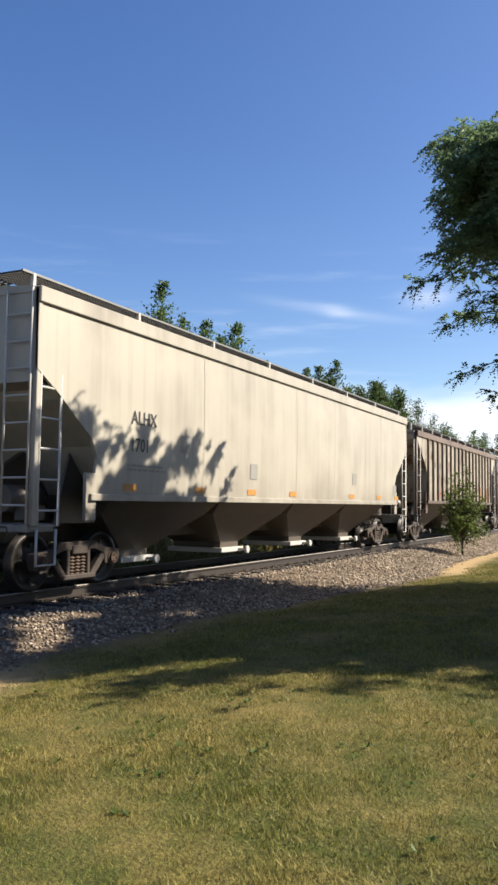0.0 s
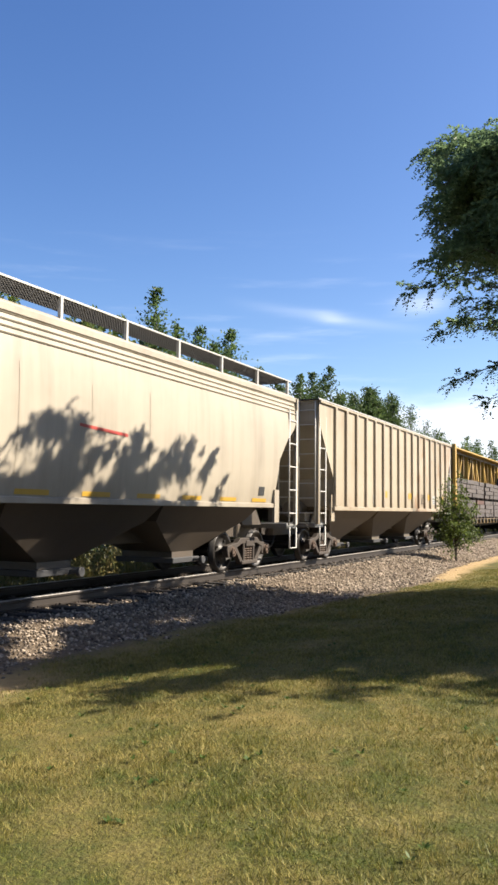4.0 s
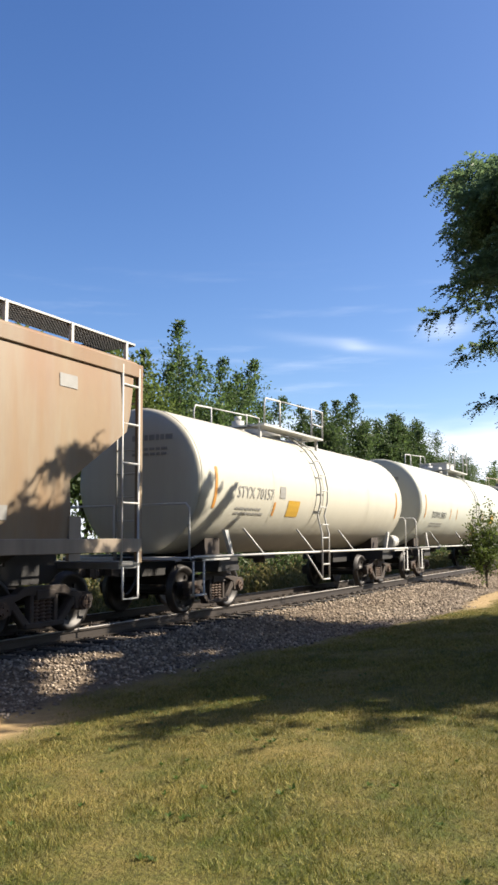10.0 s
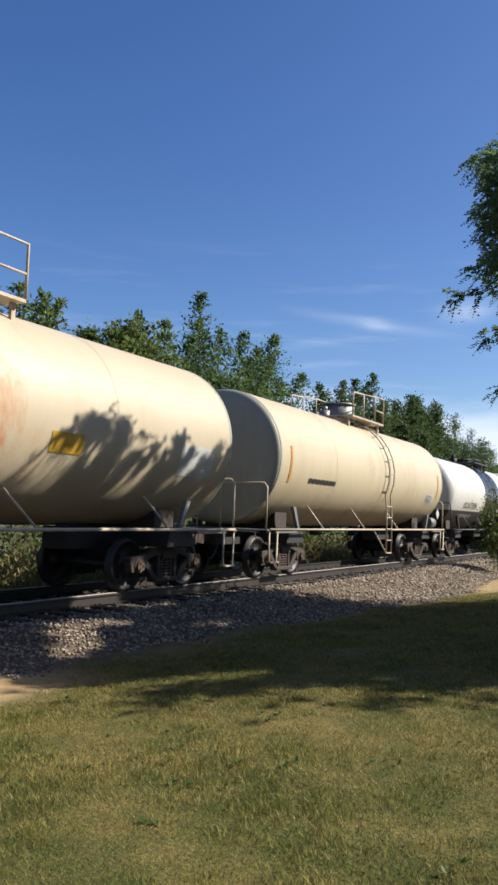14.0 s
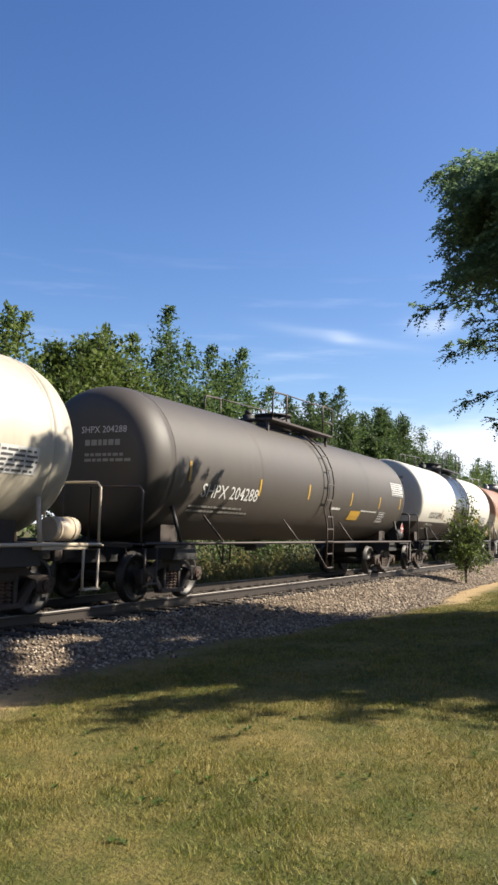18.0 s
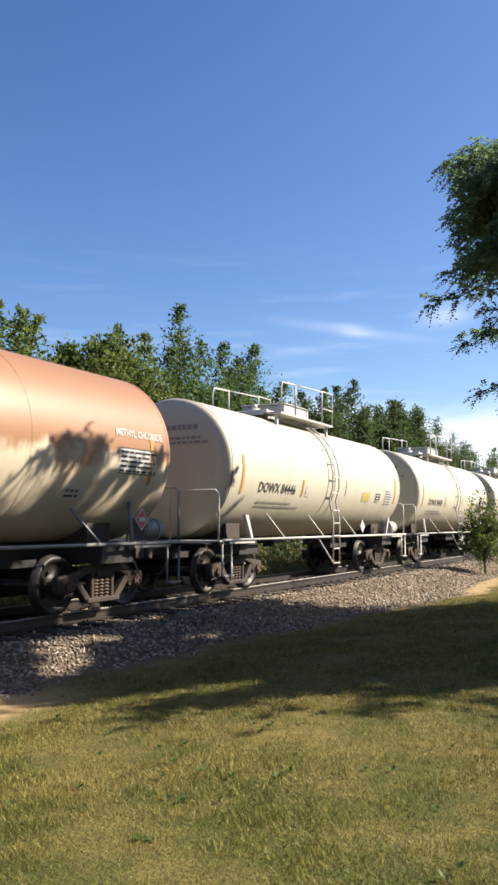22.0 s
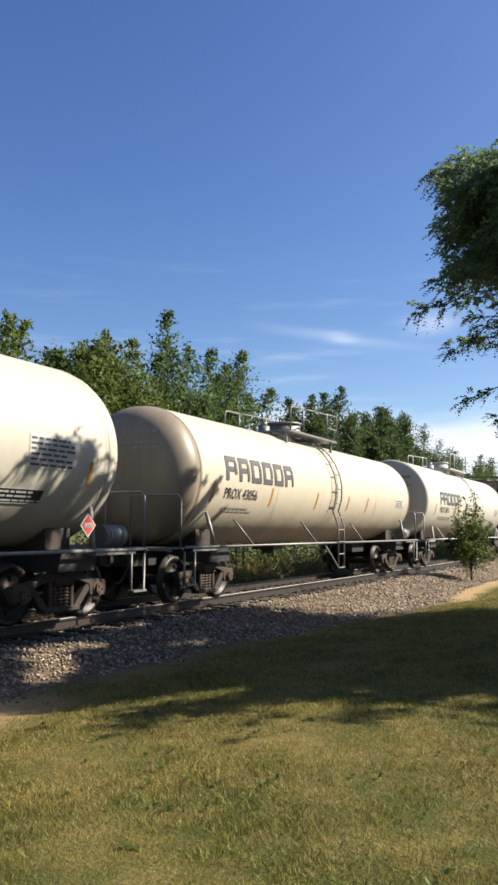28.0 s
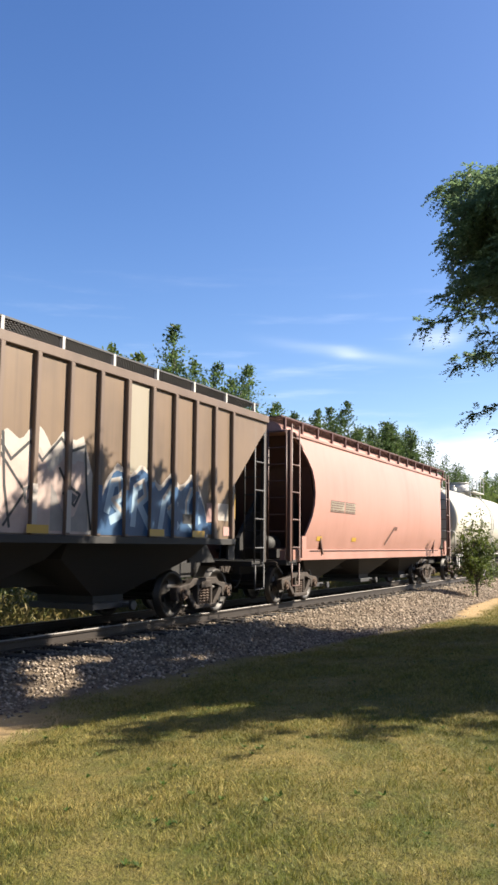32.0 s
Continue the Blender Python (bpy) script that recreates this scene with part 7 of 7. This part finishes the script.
def hoppers_rear():
    w = paint("hopper_brown", (0.25, 0.165, 0.10), dirt=(0.085, 0.055, 0.038), streak=0.85, seed=26)
    # brown darkened for the end walls: the leading end's shade is in the colour
    shaded_end = paint("shaded_brown_end", (0.060, 0.045, 0.036), dirt=(0.13, 0.10, 0.075), streak=0.3, seed=48)
    rib = paint("worn_brown_ribs", (0.215, 0.145, 0.102), dirt=(0.10, 0.065, 0.045), streak=0.6, seed=27)
    pale = paint("pale_sheet", (0.42, 0.37, 0.28), streak=0.3, seed=28)
    car, side = covered_hopper("covered_hopper", "brown ribbed covered hopper with white and blue spray paint", 381.1, 17.3, w, rib, M_BLACK, edge_mat=M_DARK, ribs=20, eave=4.28, band=0.14, walk_z=4.60, belly=0.0, arch=0.08, ladder_mat=M_DARK, bays=3, post_n=14, rib_first=1.68, rib_w=0.05,
                               cut=((0.0, 4.02), (0.12, 3.95), (1.58, 2.60), (1.64, 1.52)), sill_mat=M_BLACK, end_mat=shaded_end, bulk=shaded_end)
    pinkw = plain("chalky_white_spray", (0.62, 0.55, 0.48), 0.6, vary=0.15, scale=3)
    pink = plain("dusty_pink_spray", (0.62, 0.38, 0.34), 0.6, vary=0.2, scale=3)
    blue = plain("blue_spray", (0.035, 0.12, 0.27), 0.5, vary=0.25, scale=3)
    sky = plain("light_blue_spray", (0.42, 0.58, 0.72), 0.5, vary=0.2, scale=3)
    rnd = random.Random(12)
    step = (17.3 - 2 * 1.68) / 19
    face = (lambda x, z: -1.676)
    # patched sheets
    decal(1.72, 1.95, 2.15, 2.85, side, M_YEL, car, "reflector")
    decal(1.85, 2.0, 1.62, 1.82, side, M_RED, car, "painted_mark")
    decal(2.6, 4.2, 1.58, 2.72, side, pale, car, "repainted_patch", lift=0.006)
    for x, t in ((2.68, "FU"), (3.27, "RX")):
        lettering(t, 0.24, x, 2.38, side, M_INK, car, wide=0.8)
    for x, t in ((2.56, "82"), (3.27, "69"), (4.0, "40")):
        lettering(t, 0.22, x, 1.80, side, M_INK, car, wide=0.8)
    decal(4.2, 6.6, 1.56, 2.05, side, pale, car, "repainted_patch", lift=0.006)
    lettering("LD LMT", 0.13, 5.05, 1.86, side, M_INK, car, wide=0.72)
    lettering("LT WT", 0.13, 5.05, 1.64, side, M_INK, car, wide=0.72)
    bars(5.85, 6.5, 1.64, 1.98, 2, side, M_FADE, car)
    decal(6.72, 7.1, 2.1, 2.5, side, pale, car, "repainted_patch")
    for x in (3.7, 6.8, 9.6, 12.6, 14.0):
        decal(x, x + 0.45, 1.56, 1.68, face, M_YEL, car, "reflector", lift=0.006)
    decal(15.56, 15.8, 1.95, 2.46, side, M_YEL, car, "reflector")
    decal(12.02, 12.62, 2.6, 4.12, side, pale, car, "replaced_sheet", lift=0.004)
    # sprayed shapes: a chalky zigzag piece, then four blue humps
    a0, b0 = 7.35, 11.1

    def cloud(x0, x1, low, crest, material, lift, fuzz=0.09, n=46):
        """A sprayed patch with a soft scalloped crest; crest(x) gives its height."""
        rim = []
        for k in range(n + 1):
            x = x0 + (x1 - x0) * k / n
            rim.append((x, crest(x) + fuzz * noise.noise((x * 4.3, lift * 900, 0)) + 0.4 * fuzz * noise.noise((x * 13.0, lift * 900, 4))))
        bm = bmesh.new()
        for (xa, za), (xb, zb) in zip(rim, rim[1:]):
            bm.faces.new([bm.verts.new((x, side(x, z) - lift, z)) for x, z in ((xa, low), (xb, low), (xb, zb), (xa, za))])
        return part("paint_patch", bm, material, car)

    peaks = [(7.35, 2.5), (7.7, 2.95), (8.1, 2.7), (8.5, 3.1), (8.85, 2.72), (9.25, 2.98), (9.5, 2.88), (9.92, 3.14), (10.12, 2.76), (10.4, 3.08), (10.6, 2.92), (10.85, 3.06), (11.1, 2.5)]

    def crest_at(pts, x, drop=0.0):
        for (xa, za), (xb, zb) in zip(pts, pts[1:]):
            if xa <= x <= xb:
                return za + (zb - za) * (x - xa) / (xb - xa) - drop
        return pts[-1][1] - drop

    grey = plain("grey_spray", (0.40, 0.36, 0.33), 0.6, vary=0.3, scale=3)
    cloud(7.35, 11.1, 1.56, (lambda x: crest_at(peaks, x)), pinkw, 0.008)
    cloud(7.5, 10.95, 1.56, (lambda x: crest_at(peaks, x, 0.34)), plain("pale_pink_spray", (0.66, 0.50, 0.43), 0.6, vary=0.3, scale=2.5), 0.0095, 0.14)
    cloud(10.15, 11.0, 1.60, (lambda x: 2.05 + 0.2 * math.sin(x * 7)), grey, 0.0105, 0.2, 16)
    for x in (7.55, 9.3):
        line = [(x - 0.2, 2.8), (x + 0.02, 2.56), (x + 0.38, 2.84), (x + 0.64, 2.60), (x + 1.04, 2.97), (x + 1.25, 2.79), (x + 1.6, 2.91), (x + 1.66, 2.2), (x + 1.78, 1.64)]
        stroke(line, 0.045, side, M_INK, car, 0.013)
        stroke([(x - 0.18, 2.62), (x + 0.31, 2.13), (x - 0.08, 1.66)], 0.04, side, M_INK, car, 0.013)
        stroke([(x + 0.30, 2.16), (x + 0.44, 2.22), (x + 0.48, 2.05), (x + 0.34, 1.98), (x + 0.30, 2.16)], 0.05, side, M_SLATE, car, 0.013)
        stroke([(x + 1.02, 2.52), (x + 1.18, 2.30), (x + 1.50, 2.16), (x + 1.38, 1.98), (x + 1.12, 2.16)], 0.045, side, M_INK, car, 0.013)
        blob([(x + 1.15, 2.25), (x + 1.45, 2.12), (x + 1.35, 2.02), (x + 1.12, 2.14)], side, M_SLATE, car, 0.0125)
    humps = [(11.25, 1.95), (11.46, 2.40), (11.73, 2.66), (11.98, 2.58), (12.10, 2.50), (12.41, 2.71), (12.70, 2.58), (12.98, 2.36), (13.12, 2.48), (13.36, 2.65), (13.66, 2.44), (13.76, 2.46), (14.05, 2.66), (14.35, 2.42), (14.55, 2.1), (14.68, 1.75)]
    cloud(11.2, 14.7, 1.56, (lambda x: crest_at(humps, max(x, 11.25), -0.06)), pinkw, 0.0100, 0.05)
    cloud(11.27, 14.62, 1.56, (lambda x: crest_at(humps, x, 0.03)), blue, 0.0115, 0.05)
    pat = [
        [(11.48, 1.95), (11.62, 2.40), (11.82, 2.44), (11.86, 2.18), (11.64, 2.10), (11.90, 1.92), (11.60, 1.80)],
        [(12.20, 1.75), (12.26, 2.36), (12.50, 2.46), (12.58, 2.22), (12.36, 2.10), (12.66, 1.74)],
        [(13.02, 1.72), (13.14, 2.20), (13.36, 2.42), (13.52, 2.16), (13.30, 2.02), (13.58, 1.74)],
        [(14.28, 2.30), (14.06, 2.42), (13.90, 2.18), (13.90, 1.90), (14.10, 1.78), (14.34, 1.88)],
    ]
    for k, pts in enumerate(pat):
        stroke(pts, 0.15, side, sky, car, 0.0128 + 0.0002 * k)
        stroke([(x - 0.03, z + 0.03) for x, z in pts[1:-1]], 0.07, side, pinkw, car, 0.0145 + 0.0002 * k)
    decal(13.75, 14.1, 1.80, 1.98, side, M_INK, car, "data_stencil", lift=0.016)
    decal(14.15, 14.9, 1.62, 1.84, side, blue, car, "paint_patch", lift=0.0135)
    k = 0
    while 1.68 + k * step < 14.4:
        x = 1.68 + k * step
        if x > a0:
            decal(x - 0.05, x + 0.05, 1.58, 2.35 + rnd.uniform(-0.15, 0.2), face, pinkw if x < b0 else blue, car, "paint_patch", lift=0.004)
        k += 1
    decal(14.62, 15.05, 1.86, 2.22, side, pink, car, "paint_patch", lift=0.0145)
    decal(15.08, 15.5, 1.90, 2.24, side, pinkw, car, "paint_patch", lift=0.009)
    decal(15.3, 15.7, 1.60, 1.78, side, pink, car, "paint_patch", lift=0.012)
    # number board on the leading end
    bm = bmesh.new()
    box(bm, -0.012, 0.03, -1.40, -0.20, 3.62, 4.22)
    brd = part("number_board", bm, pale, car)
    for txt, z in (("FURX", 3.95), ("826940", 3.68)):
        cu = bpy.data.curves.new("letters", "FONT")
        cu.body, cu.size, cu.extrude = txt, 0.30, 0.002
        cu.align_x = "CENTER"
        t = bpy.data.objects.new("letters", cu)
        scene.collection.objects.link(t)
        me = bpy.data.meshes.new_from_object(t.evaluated_get(bpy.context.evaluated_depsgraph_get()))
        bpy.data.objects.remove(t)
        me.transform(pose(-0.016, -0.80, z, 90, 0, -90))
        me.materials.clear()
        me.materials.append(M_INK)
        ob = new("lettering", me)
        ob.parent = brd
    # X
    pk = paint("hopper_salmon_pink", (0.58, 0.305, 0.245), dirt=(0.30, 0.15, 0.11), streak=0.3, seed=29, low=0.35)
    mar = paint("maroon_frame_paint", (0.16, 0.065, 0.05), streak=0.3, seed=30)
    car, side = covered_hopper("covered_hopper", "salmon-pink round-sided covered hopper with a maroon frame", 399.7, 15.8, pk, pk, M_BLACK, eave=4.18, band=0.06, sill=1.30, sill_h=0.24, walk_z=4.52, walk_y=(0.70, 1.36), walk_mat=mar, rail_mat=mar, belly=0.22, arch=0.40, bulk=mar, sill_full=True,
                               cut=((0.50, 4.18), (0.95, 3.85), (1.40, 3.40), (1.56, 2.90), (1.50, 2.30), (1.20, 1.75), (0.90, 1.30)), bays=3, end_mat=mar, post_n=16)
    frame_panel(2.6, 3.6, 2.32, 2.62, side, car, pale, mar)
    frame_panel(3.7, 4.5, 2.32, 2.62, side, car, pale, mar)
    stroke([(7.6, 1.5), (8.3, 2.0), (8.6, 2.0)], 0.10, side, mar, car, 0.012)
    for x in (1.9, 4.5):
        decal(x, x + 0.35, 1.55, 1.66, side, M_YEL, car, "reflector")
    # Y
    white = paint("tank_last_white", (0.75, 0.72, 0.62), streak=0.10, seed=31, low=0.2)
    car, s = tank_car("tank_car", "white tank car at the end of the view", 416.8, 14.0, white, white, M_WHITE, head_deep=0.45)
    bars(2.1, 4.2, 2.15, 2.35, 1, s, M_INK, car)


hoppers_rear()


# ---- movement ----
def run(t):
    """How far the train has gone after t seconds."""
    return 11.362 * t + 0.01807 * t * t


def motions():
    for thing, x0, y0, z0 in TRAIN:
        walk(thing, [(t, pose(x0 - run(t), y0, z0)) for t in (0, 4, 8, 12, 16, 20, 24, 28, 32)])
    keyed = {}
    for w, s in WHEELSETS:
        if s not in keyed:
            walk(w, [(k / FPS, pose(s, 0, WHEEL_R, 0, -math.degrees(run(k / FPS) / WHEEL_R), 0)) for k in range(32 * FPS + 1)])
            keyed[s] = w
        else:
            w.rotation_mode = "QUATERNION"
            w.animation_data_create()
            w.animation_data.action = keyed[s].animation_data.action
            w.animation_data.action_slot = keyed[s].animation_data.action_slot


motions()
